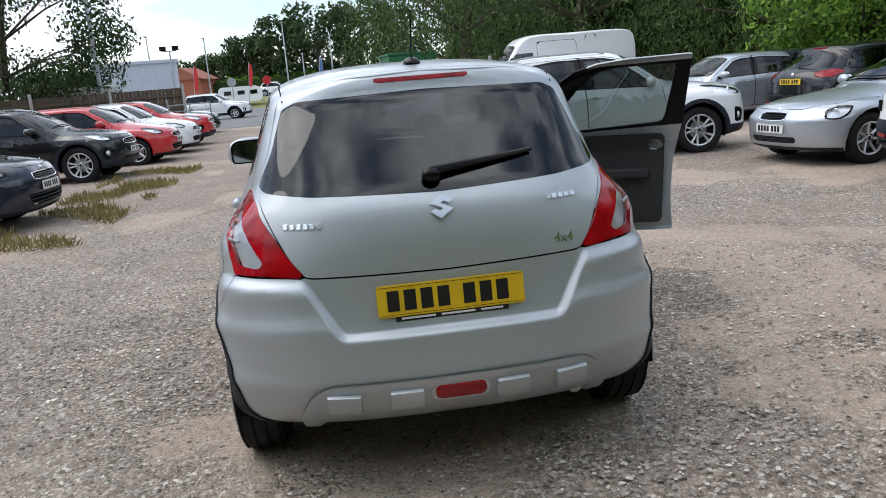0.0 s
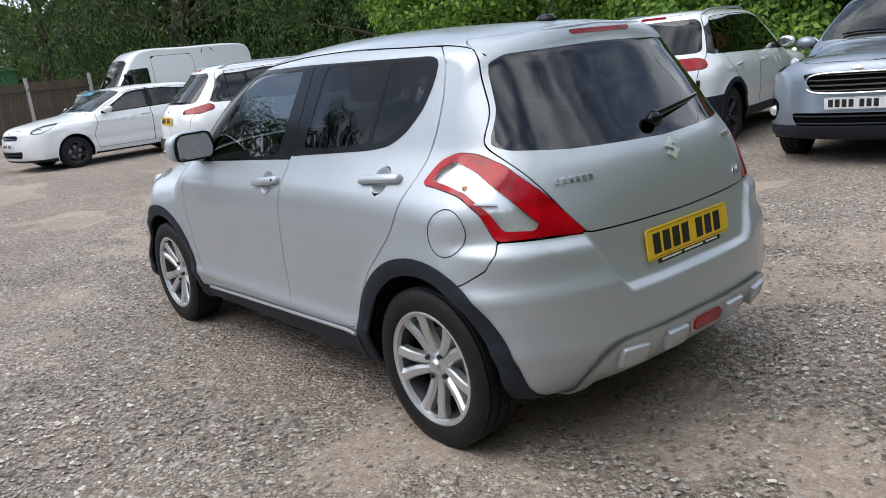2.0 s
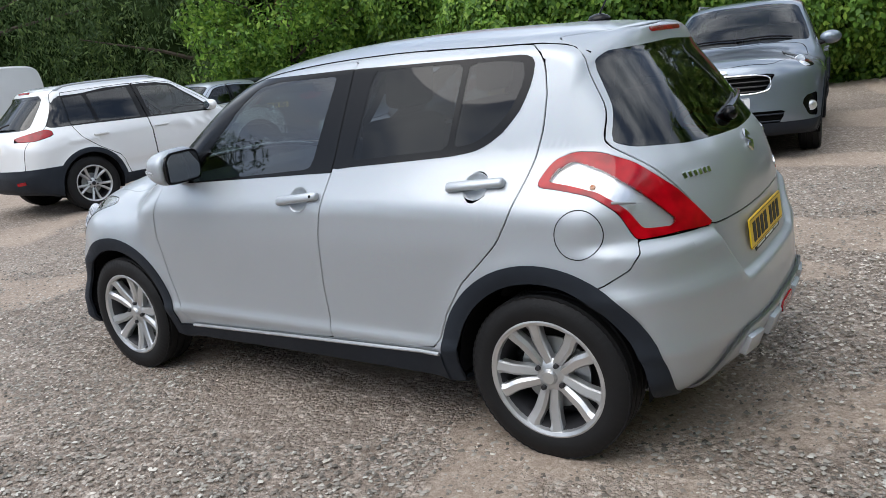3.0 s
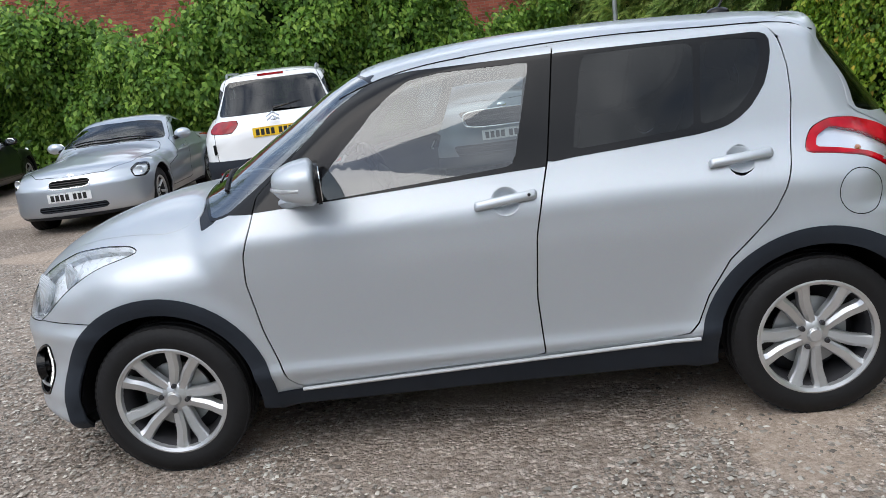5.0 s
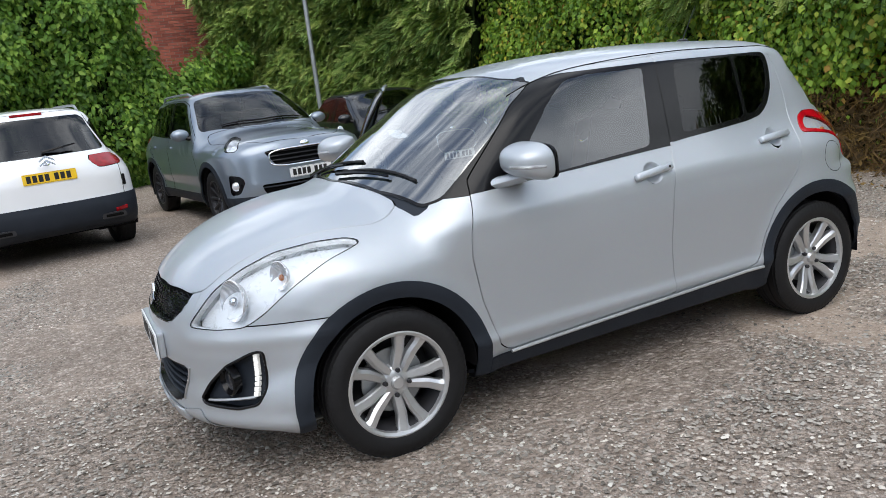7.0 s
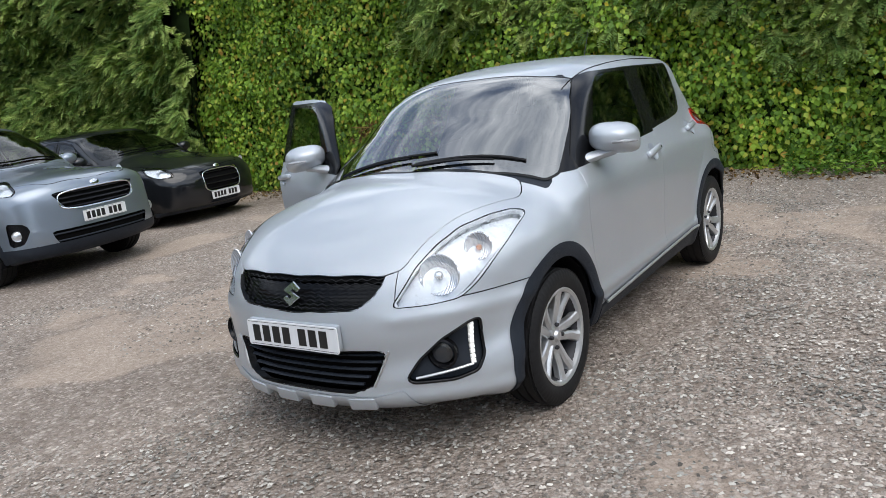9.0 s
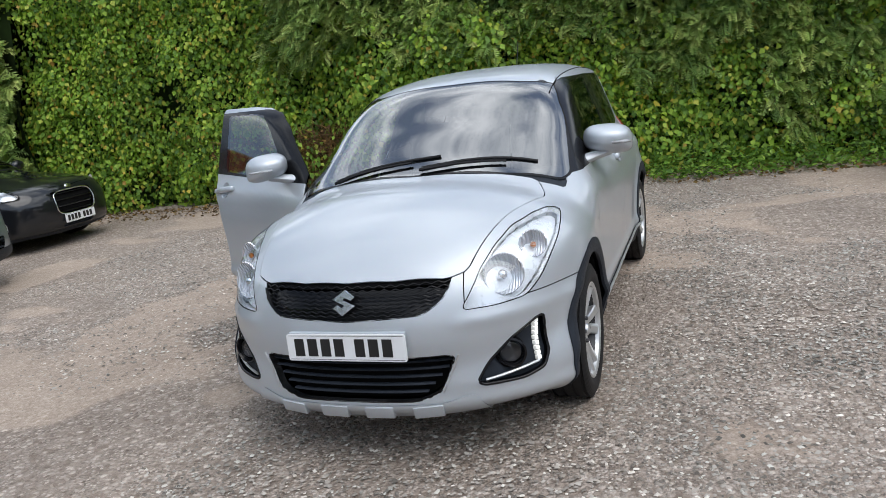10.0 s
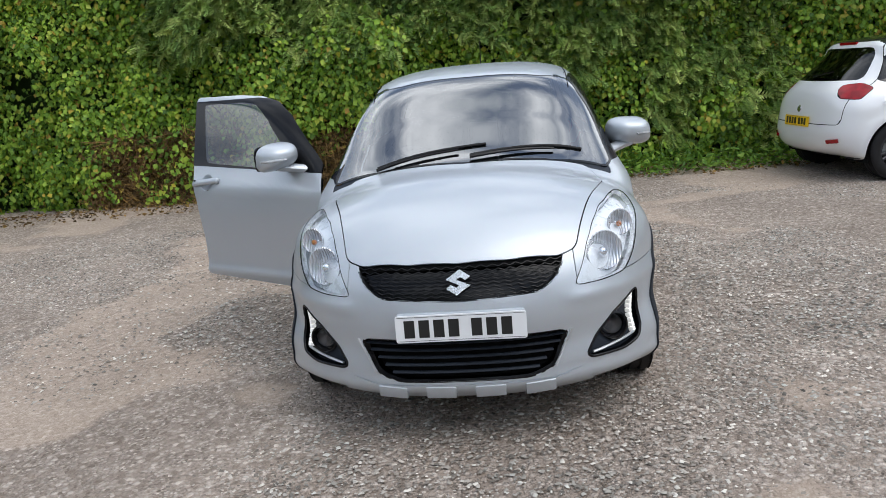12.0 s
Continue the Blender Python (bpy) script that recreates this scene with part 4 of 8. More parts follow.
    # skirts round the openings
    for out_, view, d in ((grille_out, "front", -0.036), (lower_out, "front", -0.07), (fog_out, "front_corner", -0.031)):
        band, _ = sk.split(list(sk.faces), view, out_, 0.004, fm if out_ is not grille_out else lambda p: (p[:, 1] > 1.2) & (p[:, 2] < 0.735))
        _, band = sk.split(band, view, out_, -0.001, fm)
        if view == "front":
            both("grille_lip", band, TRIM, fbm, "", 0.0, -d)
        else:
            sided("fog_lamp_lip", band, TRIM, (fbm, fbm), "", 0.0, -d)
    def seal(view, poly, radius, lift, mat, name, parents, step=0.014):
        """A bead laid on the skin along an outline."""
        pts = []
        for (x0, y0), (x1, y1) in zip(poly, poly[1:] + poly[:1]):
            m_ = max(1, int(math.hypot(x1 - x0, y1 - y0) / step))
            for i in range(m_):
                pts.append(sk.spot(view, x0 + (x1 - x0) * i / m_, y0 + (y1 - y0) * i / m_, lift)[0])
        ring = [(pts[i - 1] + pts[i] * 2 + pts[(i + 1) % len(pts)]) / 4 for i in range(len(pts))]
        for k, pr in parents:
            part(name, tube([(-k * q.x if k > 0 else q.x, q.y, q.z) for q in ring + ring[:2]], radius, 6), mat, pr, "", True, 80)

    seal("front_corner", fog_out, 0.0065, -0.002, TRIM, "fog_lamp_bezel", ((-1, fbm), (1, fbm)))
    seal("front_corner", head_out, 0.0016, 0.0, GAP, "headlamp_seal", ((-1, car), (1, car)))
    # honeycomb bars
    rows = 8
    for r in range(rows):
        z = 0.634 + 0.0150 * r
        half = 0.315 + (0.412 - 0.315) * min(1, r / (rows - 1) * 1.3)
        k = int(half * 2 / 0.044)
        pts = []
        for i in range(k * 2 + 1):
            x = -half + i * half / k
            zz = z + (0.0042 if (i + r) % 2 else -0.0042)
            p, n = sk.spot("front", -abs(x), zz)
            pts.append((x, p.y - 0.012, zz))
        part("grille_bar", tube(pts, 0.0028, 5), TRIM, car)
    for r in range(5):
        z = 0.315 + 0.031 * r
        half = 0.30 + 0.115 * r / 4
        pts = []
        for i in range(13):
            x = -half + 2 * half * i / 12
            p, n = sk.spot("front", -abs(x), z)
            pts.append((x, p.y - 0.028, z))
        bm = tube(pts, 0.013, 6)
        for v in bm.verts:
            v.co.z = z + (v.co.z - z) * 0.45
        part("grille_slat", bm, CLAD, car)
    # chrome edge of the lower intake
    edge = []
    for i in range(9):
        t = i / 8
        edge.append((-0.435 + 0.07 * t, 0.462 - 0.145 * t))
    for k in (-1, 1):
        pts = []
        for x, z in edge:
            p, n = sk.spot("front", x, z, 0.002)
            pts.append((-k * p.x if k > 0 else p.x, p.y, p.z))
        part("intake_trim", tube(pts, 0.005, 6), ALLOY, fbm)
    # fog lamps and running lights
    p, n = sk.spot("front", -0.60, 0.42)
    led = glow("led", (1.0, 1.0, 0.97), 0.22)
    fp_, _ = sk.spot("front_corner", 0.875, 0.428)
    for k in (-1, 1):
        c = Vector((-k * fp_.x if k > 0 else fp_.x, fp_.y - 0.012, fp_.z))
        m = basis(c, (1, 0, 0), (k * 0.25, 0.95, 0))
        bez = lathe([(0.060, -0.02), (0.062, 0.012), (0.054, 0.016), (0.046, 0.0), (0.040, -0.03)], 28, False, False)
        bmesh.ops.transform(bez, matrix=m, verts=bez.verts[:])
        part("fog_lamp_bezel", bez, TRIM, fbm, "", True)
        bowl = lathe([(0.0, -0.028), (0.02, -0.024), (0.036, -0.008), (0.040, 0.0)], 24, False, False)
        bmesh.ops.transform(bowl, matrix=m, verts=bowl.verts[:])
        part("fog_lamp", bowl, BARREL, fbm, "", True)
        cov = lathe([(0.0, 0.006), (0.025, 0.004), (0.041, -0.002)], 24, False, False)
        bmesh.ops.transform(cov, matrix=m, verts=cov.verts[:])
        part("fog_lamp_glass", cov, LAMPCOVER, fbm, "", True)
        for i in range(9):
            t = i / 8
            a, z = 0.737 + 0.012 * t, 0.528 - 0.145 * t
            q, nq = sk.spot("front_corner", a, z)
            nn = Vector((nq.x * (-k), nq.y, nq.z)) if k > 0 else nq
            mm = basis((-k * q.x if k > 0 else q.x, q.y, q.z), (0, 0, 1), nn)
            part("running_light", slab((-0.0085, -0.009, -0.03), (0.0085, 0.009, -0.006), 0.003, mm), led, fbm, "lit white running light")
        pts = []
        for i in range(8):
            t = i / 7
            q, nq = sk.spot("front_corner", 0.752 + 0.235 * t, 0.372 - 0.030 * t, -0.010)
            pts.append((-k * q.x if k > 0 else q.x, q.y, q.z))
        part("fog_lamp_trim", tube(pts, 0.006, 6), ALLOY, fbm)
    # headlamps
    lens_h, rim_h = sk.split(head, "front_corner", head_out, -0.006)
    heads = sided("headlamp", head, LAMPGREY, (car, car), "clear headlamp with chrome reflectors", -0.045)
    sided("headlamp_cover", head, LAMPCOVER, heads, "clear plastic cover", 0.001)
    sided("headlamp_rim", rim_h, LAMPGREY, heads, "", -0.004, 0.041)
    for k, hd in zip((-1, 1), heads):
        for a, z, r, mat, nm in ((0.835, 0.735, 0.080, FLUTE, "reflector"), (0.650, 0.815, 0.055, FLUTE, "reflector"), (0.642, 0.815, 0.013, AMBER, "indicator_bulb"), (0.835, 0.735, 0.020, CHROME, "bulb")):
            q, nq = sk.spot("front_corner", a, z, -0.012 if nm == "reflector" else -0.025)
            if a > 0.9:
                continue
            m = basis((-k * q.x if k > 0 else q.x, q.y, q.z), (1, 0, 0), (k * 0.35, 0.9, 0.12))
            if nm == "reflector":
                bm = lathe([(0.004, -r * 0.75), (r * 0.5, -r * 0.55), (r * 0.8, -r * 0.25), (r, 0.0), (r + 0.004, -0.004), (r * 0.8, -r * 0.4)], 32, False, False)
            else:
                bm = ball(r, r, r * 0.8, None, 16, 10)
            bmesh.ops.transform(bm, matrix=m, verts=bm.verts[:])
            part(nm, bm, mat, hd, "", True)
    # tail lamps
    clear_out = rounded([(0.356, 0.988), (0.392, 1.024), (0.448, 1.050), (0.515, 1.020), (0.615, 0.938), (0.715, 0.846), (0.695, 0.828), (0.592, 0.834), (0.548, 0.898), (0.478, 0.954), (0.405, 0.978)], 0.012)
    clear, red = sk.split(tail, "back_corner", clear_out)
    tails = sided("tail_lamp", red, REDLENS, (car, car), "red and clear tail lamp", 0.004, 0.02)
    sided("clear_lens", clear, LAMPCOVER, tails, "clear reversing lens", 0.003)
    sided("lamp_bowl", clear, TAILBOWL, tails, "", -0.012)
    for k, tl in zip((-1, 1), tails):
        pts = []
        for i in range(7):
            q, nq = sk.spot("back_corner", 0.505 + 0.075 * i / 6, 0.922 - 0.001 * i, 0.003)
            pts.append((-k * q.x if k > 0 else q.x, q.y, q.z))
        part("lens_bar", tube(pts, 0.005, 6), STEEL, tl)
        q, nq = sk.spot("back_corner", 0.47, 0.975, -0.012)
        part("bulb", ball(0.011, 0.011, 0.011, Matrix.Translation((-k * q.x if k > 0 else q.x, q.y, q.z))), AMBER, tl, "", True)
    # shell with what is left of the skin
    both("body_shell", body, SILVER, car, "", 0, 0.010)
    # added black strips behind the panels give the gaps their shade
    strips = [f for r in rings for f in r]
    both("panel_gap", strips, GAP, car, "", -0.016)
    # cladding
    for ring in holes:
        sided("wheel_arch_trim", ring, CLAD, (car, car), "black plastic arch", 0.007, 0.03)
    sided("side_skirt", under, CLAD, (car, car), "black plastic sill", 0.012, 0.03)
    for k in (-1, 1):
        pts = []
        for i in range(16):
            y = 0.70 - 1.5 * i / 15
            q, nq = sk.spot("side", y, 0.303 + 0.054 * i / 15, 0.013)
            pts.append((-k * q.x if k > 0 else q.x, q.y, q.z))
        part("sill_trim", tube(pts, 0.0075, 8), ALLOY, car, "bright sill strip", True)
    for k in (-1, 1):
        for cy in (-1.226, 1.226):
            bm = bmesh.new()
            n = 24
            rows = []
            for i in range(n + 1):
                a = math.pi * (-0.03 + 1.06 * i / n)
                rows.append([bm.verts.new((k * x, cy + 0.365 * math.cos(a), 0.30 + 0.365 * math.sin(a))) for x in (0.815, 0.45)])
            for a, b in zip(rows, rows[1:]):
                bm.faces.new((a[0], b[0], b[1], a[1]))
            bm.faces.new([r[1] for r in rows])
            part("wheel_well", bm, WELL, car, "", True)
    # skid trims
    for k in range(-2, 3):
        x = 0.165 * k
        if k == 0:
            continue
        x = 0.125 * (2 * abs(k) - 0.25) * (1 if k > 0 else -1) * 0.86
        p, n = sk.spot("back", -abs(x), 0.375)
        m = basis((x, p.y, 0.372), (1, 0, 0), (n.x * (-1 if x > 0 else 1) * 1, n.y, -0.32))
        part("skid_rib", slab((-0.06, -0.046, -0.05), (0.06, 0.030, 0.036), 0.010, m), SILVER, rb, "", True)
    skid_out = rounded([(-0.565, 0.30), (-0.52, 0.385), (-0.46, 0.428), (0.46, 0.428), (0.52, 0.385), (0.565, 0.30), (0.55, 0.2), (-0.55, 0.2)], 0.03)
    skid, _ = sk.split(rbump, "back", skid_out, 0, lambda p: p[:, 1] < -1.4)
    both("rear_skid_plate", skid, SILVER, rb, "", 0.017, 0.017)
    fskid_out = rounded([(-0.48, 0.30), (-0.52, 0.235), (-0.5, 0.18), (0.5, 0.18), (0.52, 0.235), (0.48, 0.30), (0.36, 0.27), (-0.36, 0.27)], 0.02)
    fskid, _ = sk.split(fbump, "front", fskid_out, 0, fm)
    both("front_skid_plate", fskid, SILVER, fbm, "", 0.007, 0.007)
    for x in (-0.30, -0.10, 0.10, 0.30):
        p, n = sk.spot("front", -abs(x), 0.245)
        mm = basis((x, p.y, 0.245), (-1, 0, 0), (n.x * (-1 if x > 0 else 1), n.y, -0.22))
        part("skid_rib", slab((-0.062, -0.030, -0.02), (0.062, 0.024, 0.016), 0.007, mm), SILVER, fbm, "", True)
    p, n = sk.spot("back", 0, 0.375)
    m = basis((0.0, p.y, 0.375), (1, 0, 0), (0, -1, -0.12))
    part("fog_reflector_bezel", prism(rounded([(-0.105, -0.034), (0.105, -0.034), (0.105, 0.034), (-0.105, 0.034)], 0.03), 0.027, m, 0.004), SILVER, rb, "", True)
    part("rear_fog_light", prism(rounded([(-0.09, -0.024), (0.09, -0.024), (0.09, 0.024), (-0.09, 0.024)], 0.02), 0.034, m, 0.004), DARKRED, rb, "red rear fog light")
    # fuel flap
    # the flap's gap is not cut: its shade is a black ring on the skin
    fl, _ = sk.split(list(sk.faces), "side", disc(-1.382, 0.828, 0.0805, 36))
    _, fl = sk.split(fl, "side", disc(-1.382, 0.828, 0.0775, 36))
    child("fuel_flap_gap", sk.mesh("fuel_flap_gap", fl, GAP, 0.0012, 0.0, "L"), car)
    # seam across roof edge
    for k in (-1, 1):
        pts = []
        for i in range(22):
            y = -1.34 + 1.78 * i / 21
            q, nq = sk.spot("top", -0.565 + 0.05 * ((y + 0.4) / 1.0) ** 2 * (1 if y < -0.4 else 0.2), y, 0.0005)
            pts.append((-k * q.x if k > 0 else q.x, q.y, q.z))
        part("roof_seam", tube(pts, 0.003, 5), GAP, car)
    # badges: plain shapes
    def emblem(m, s):
        """A zigzag badge."""
        top = [(-0.5, 0.12), (0.08, 0.5), (0.5, 0.22), (0.30, 0.08), (0.08, 0.22), (-0.10, 0.10), (0.5, -0.12), (-0.08, -0.5), (-0.5, -0.22), (-0.30, -0.08), (-0.08, -0.22), (0.10, -0.10)]
        return prism([(x * s, y * s * 1.05) for x, y in top], 0.008, m, 0.002)
    p, n = sk.spot("back", 0.0, 1.0)
    part("badge", emblem(basis(p, (1, 0, 0), (0, n.y, n.z)), 0.085), CHROME, tg, "chrome zigzag badge")
    p, n = sk.spot("front", 0.0, 0.69)
    part("badge", emblem(basis((0, p.y + 0.002, 0.69), (-1, 0, 0), (0, 1, 0.25)), 0.098), CHROME, car, "chrome zigzag badge")
    def bars(x0, z0, count, wdt, hgt, step):
        for i in range(count):
            x = x0 + i * step
            p, n = sk.spot("back", -abs(x), z0)
            nn = (n.x * (-1 if x > 0 else 1), n.y, n.z)
            part("badge_bar", slab((-wdt / 2, -hgt / 2, -0.004), (wdt / 2, hgt / 2, 0.005), 0.0012, basis((x, p.y, p.z), (1, 0, 0), nn)), CHROME, tg, "chrome maker's lettering bar")
    bars(-0.545, 0.968, 6, 0.017, 0.020, 0.0235)
    bars(0.388, 0.990, 5, 0.019, 0.019, 0.025)
    t4 = lettering("4x4", 0.05, 0.003)
    p, n = sk.spot("back", -0.44, 0.845)
    bmesh.ops.transform(t4, matrix=basis((0.43, p.y - 0.002, 0.845), (1, 0, 0), (-n.x, n.y, n.z)), verts=t4.verts[:])
    part("lettering", t4, CHROME, tg, "chrome lettering")
    # plates
    p, n = sk.spot("back", 0.0, 0.70)
    number_plate(car, basis((0, p.y - 0.006, 0.697), (1, 0, 0), (0, -1, 0.10)), True)
    part("dealer_strip", slab((-0.20, -0.075, -0.001), (0.20, -0.054, 0.004), 0.001, basis((0, p.y - 0.005, 0.697), (1, 0, 0), (0, -1, 0.10))), INK, car, "black strip under the plate")
    for x0, x1 in ((-0.18, -0.06), (-0.04, 0.08), (0.10, 0.18)):
        part("strip_bar", slab((x0, -0.068, 0.003), (x1, -0.061, 0.005), 0, basis((0, p.y - 0.005, 0.697), (1, 0, 0), (0, -1, 0.10))), WPLATE, car)
    p, n = sk.spot("front", 0.0, 0.52)
    number_plate(car, basis((0, p.y + 0.012, 0.520), (-1, 0, 0), (0, 1, 0.03)), False)
    part("plate_backing", slab((-0.255, -0.05, -0.03), (0.255, 0.06, -0.001), 0.01, basis((0, p.y + 0.012, 0.520), (-1, 0, 0), (0, 1, 0.03))), SILVER, car)
    # rear wiper
    p, n = sk.spot("back", 0.02, 1.10)
    piv = Vector((-0.02, p.y - 0.02, 1.105))
    wp = []
    for i in range(8):
        q, nq = sk.spot("back", -abs(-0.02 + 0.38 * i / 7), 1.105 + 0.045 * i / 7, 0.026 - 0.012 * i / 7)
        wp.append((-0.02 + 0.38 * i / 7, q.y, q.z))
    part("rear_wiper", merge(ball(0.035, 0.025, 0.028, Matrix.Translation(piv)), tube(wp, 0.017, 8, None, 0.008)), TRIM, tg, "black wiper arm", True)
    # front wipers
    for x0, x1, y1 in ((0.46, -0.10, 0.93), (-0.02, -0.58, 0.80)):
        pts, bl = [], []
        for i in range(9):
            t = i / 8
            x = x0 + (x1 - x0) * t
            y = 1.065 - 0.06 * t if x0 > 0.2 else 1.085 - 0.12 * t
            q, nq = sk.spot("top", -abs(x), y, 0.016)
            pts.append((x, q.y, q.z))
            q, nq = sk.spot("top", -abs(x), y - 0.03, 0.007)
            bl.append((x, q.y, q.z))
        w = part("wiper", tube(pts[:7], 0.009, 6, None, 0.006), TRIM, car, "black wiper arm", True)
        part("blade", tube(bl, 0.007, 6), RUBBER, w)
    # aerial
    q, nq = sk.spot("top", -0.02, -1.16)
    an = part("aerial", merge(ball(0.035, 0.05, 0.028, Matrix.Translation((0, -1.16, q.z)))), TRIM, car, "black roof aerial", True)
    part("rod", tube([(0, -1.16, q.z + 0.02), (0, -1.27, q.z + 0.20)], 0.004, 6, None, 0.0025), TRIM, an)
    # underbody
    part("underbody", slab((-0.52, -1.50, 0.22), (0.52, 1.62, 0.30), 0.02), WELL, car)
    part("exhaust", tube([(0.45, -1.72, 0.27), (0.45, -1.4, 0.27)], 0.03, 14), STEEL, car)
    # cabin
    part("cabin_floor", slab((-0.68, -1.5, 0.29), (0.68, 1.0, 0.34), 0.02), SEAT, car)
    def seat(x, y, label):
        base = slab((x - 0.25, y - 0.25, 0.50), (x + 0.25, y + 0.27, 0.68), 0.06, seg=3)
        s = part("seat", base, SEAT, car, label, True)
        back = slab((-0.24, -0.07, 0), (0.24, 0.07, 0.62), 0.06, Matrix.Translation((x, y - 0.24, 0.60)) @ Matrix.Rotation(radians(14), 4, "X"), seg=3)
        part("backrest", back, SEAT, s, "", True)
        part("headrest", slab((-0.13, -0.045, 0), (0.13, 0.045, 0.18), 0.04, Matrix.Translation((x, y - 0.41, 1.245)) @ Matrix.Rotation(radians(10), 4, "X"), seg=3), SEAT, s, "", True)
    seat(0.36, -0.02, "black cloth front seat")
    seat(-0.36, -0.02, "black cloth front seat")
    seat(0.36, -0.85, "black cloth rear seat")
    seat(-0.36, -0.85, "black cloth rear seat")
    dash = slab((-0.69, 0.55, 0.62), (0.69, 1.02, 0.985), 0.07, seg=3)
    part("dashboard", dash, DASH, car, "black plastic dashboard", True)
    ring = lathe([(0.165 + 0.016 * math.cos(2 * math.pi * i / 10), 0.016 * math.sin(2 * math.pi * i / 10)) for i in range(10)], 32, True)
    whl = merge(ring, slab((-0.16, -0.02, -0.01), (0.16, 0.02, 0.01), 0.005), ball(0.06, 0.06, 0.03))
    bmesh.ops.transform(whl, matrix=Matrix.Translation((0.36, 0.44, 0.93)) @ Matrix.Rotation(radians(65), 4, "X"), verts=whl.verts[:])
    part("steering_wheel", whl, DASH, car, "black steering wheel", True)
    part("inside_mirror", slab((-0.11, 0.33, 1.33), (0.11, 0.36, 1.39), 0.02), TRIM, car)
    # wheels
    for x, y in ((-0.745, -1.226), (0.745, -1.226), (-0.745, 1.226), (0.745, 1.226)):
        add_wheel(car, "hero", x, y, 0.306, 0.216, 0.188, 9 if y < 0 else 31, "twin-spoke silver alloy wheel")
    return car


hatchback = build_hatchback()


# ---- the other parked cars ----
WHITE = paint((0.80, 0.81, 0.82), 0.0, 0.35, name="white_paint")
BLACK = paint((0.008, 0.009, 0.011), 0.0, 0.3, name="black_paint")
NAVY = paint((0.018, 0.022, 0.038), 0.4, 0.3, name="navy_paint")
GREY = paint((0.23, 0.27, 0.32), 0.6, 0.32, name="grey_paint")
SLATE = paint((0.06, 0.075, 0.09), 0.5, 0.32, name="slate_paint")
PALE = paint((0.46, 0.50, 0.55), 0.6, 0.33, name="pale_silver_paint")
RED = paint((0.50, 0.012, 0.018), 0.0, 0.3, name="red_paint")
TEAL = paint((0.01, 0.19, 0.27), 0.3, 0.3, name="teal_paint")
GREEN = paint((0.015, 0.05, 0.045), 0.4, 0.3, name="green_paint")
BLUE = paint((0.02, 0.06, 0.25), 0.4, 0.3, name="blue_paint")
DARKGLASS = glass((0.07, 0.08, 0.085), "dark_glass")
SMOKE = glass((0.35, 0.40, 0.39), "smoke_glass")


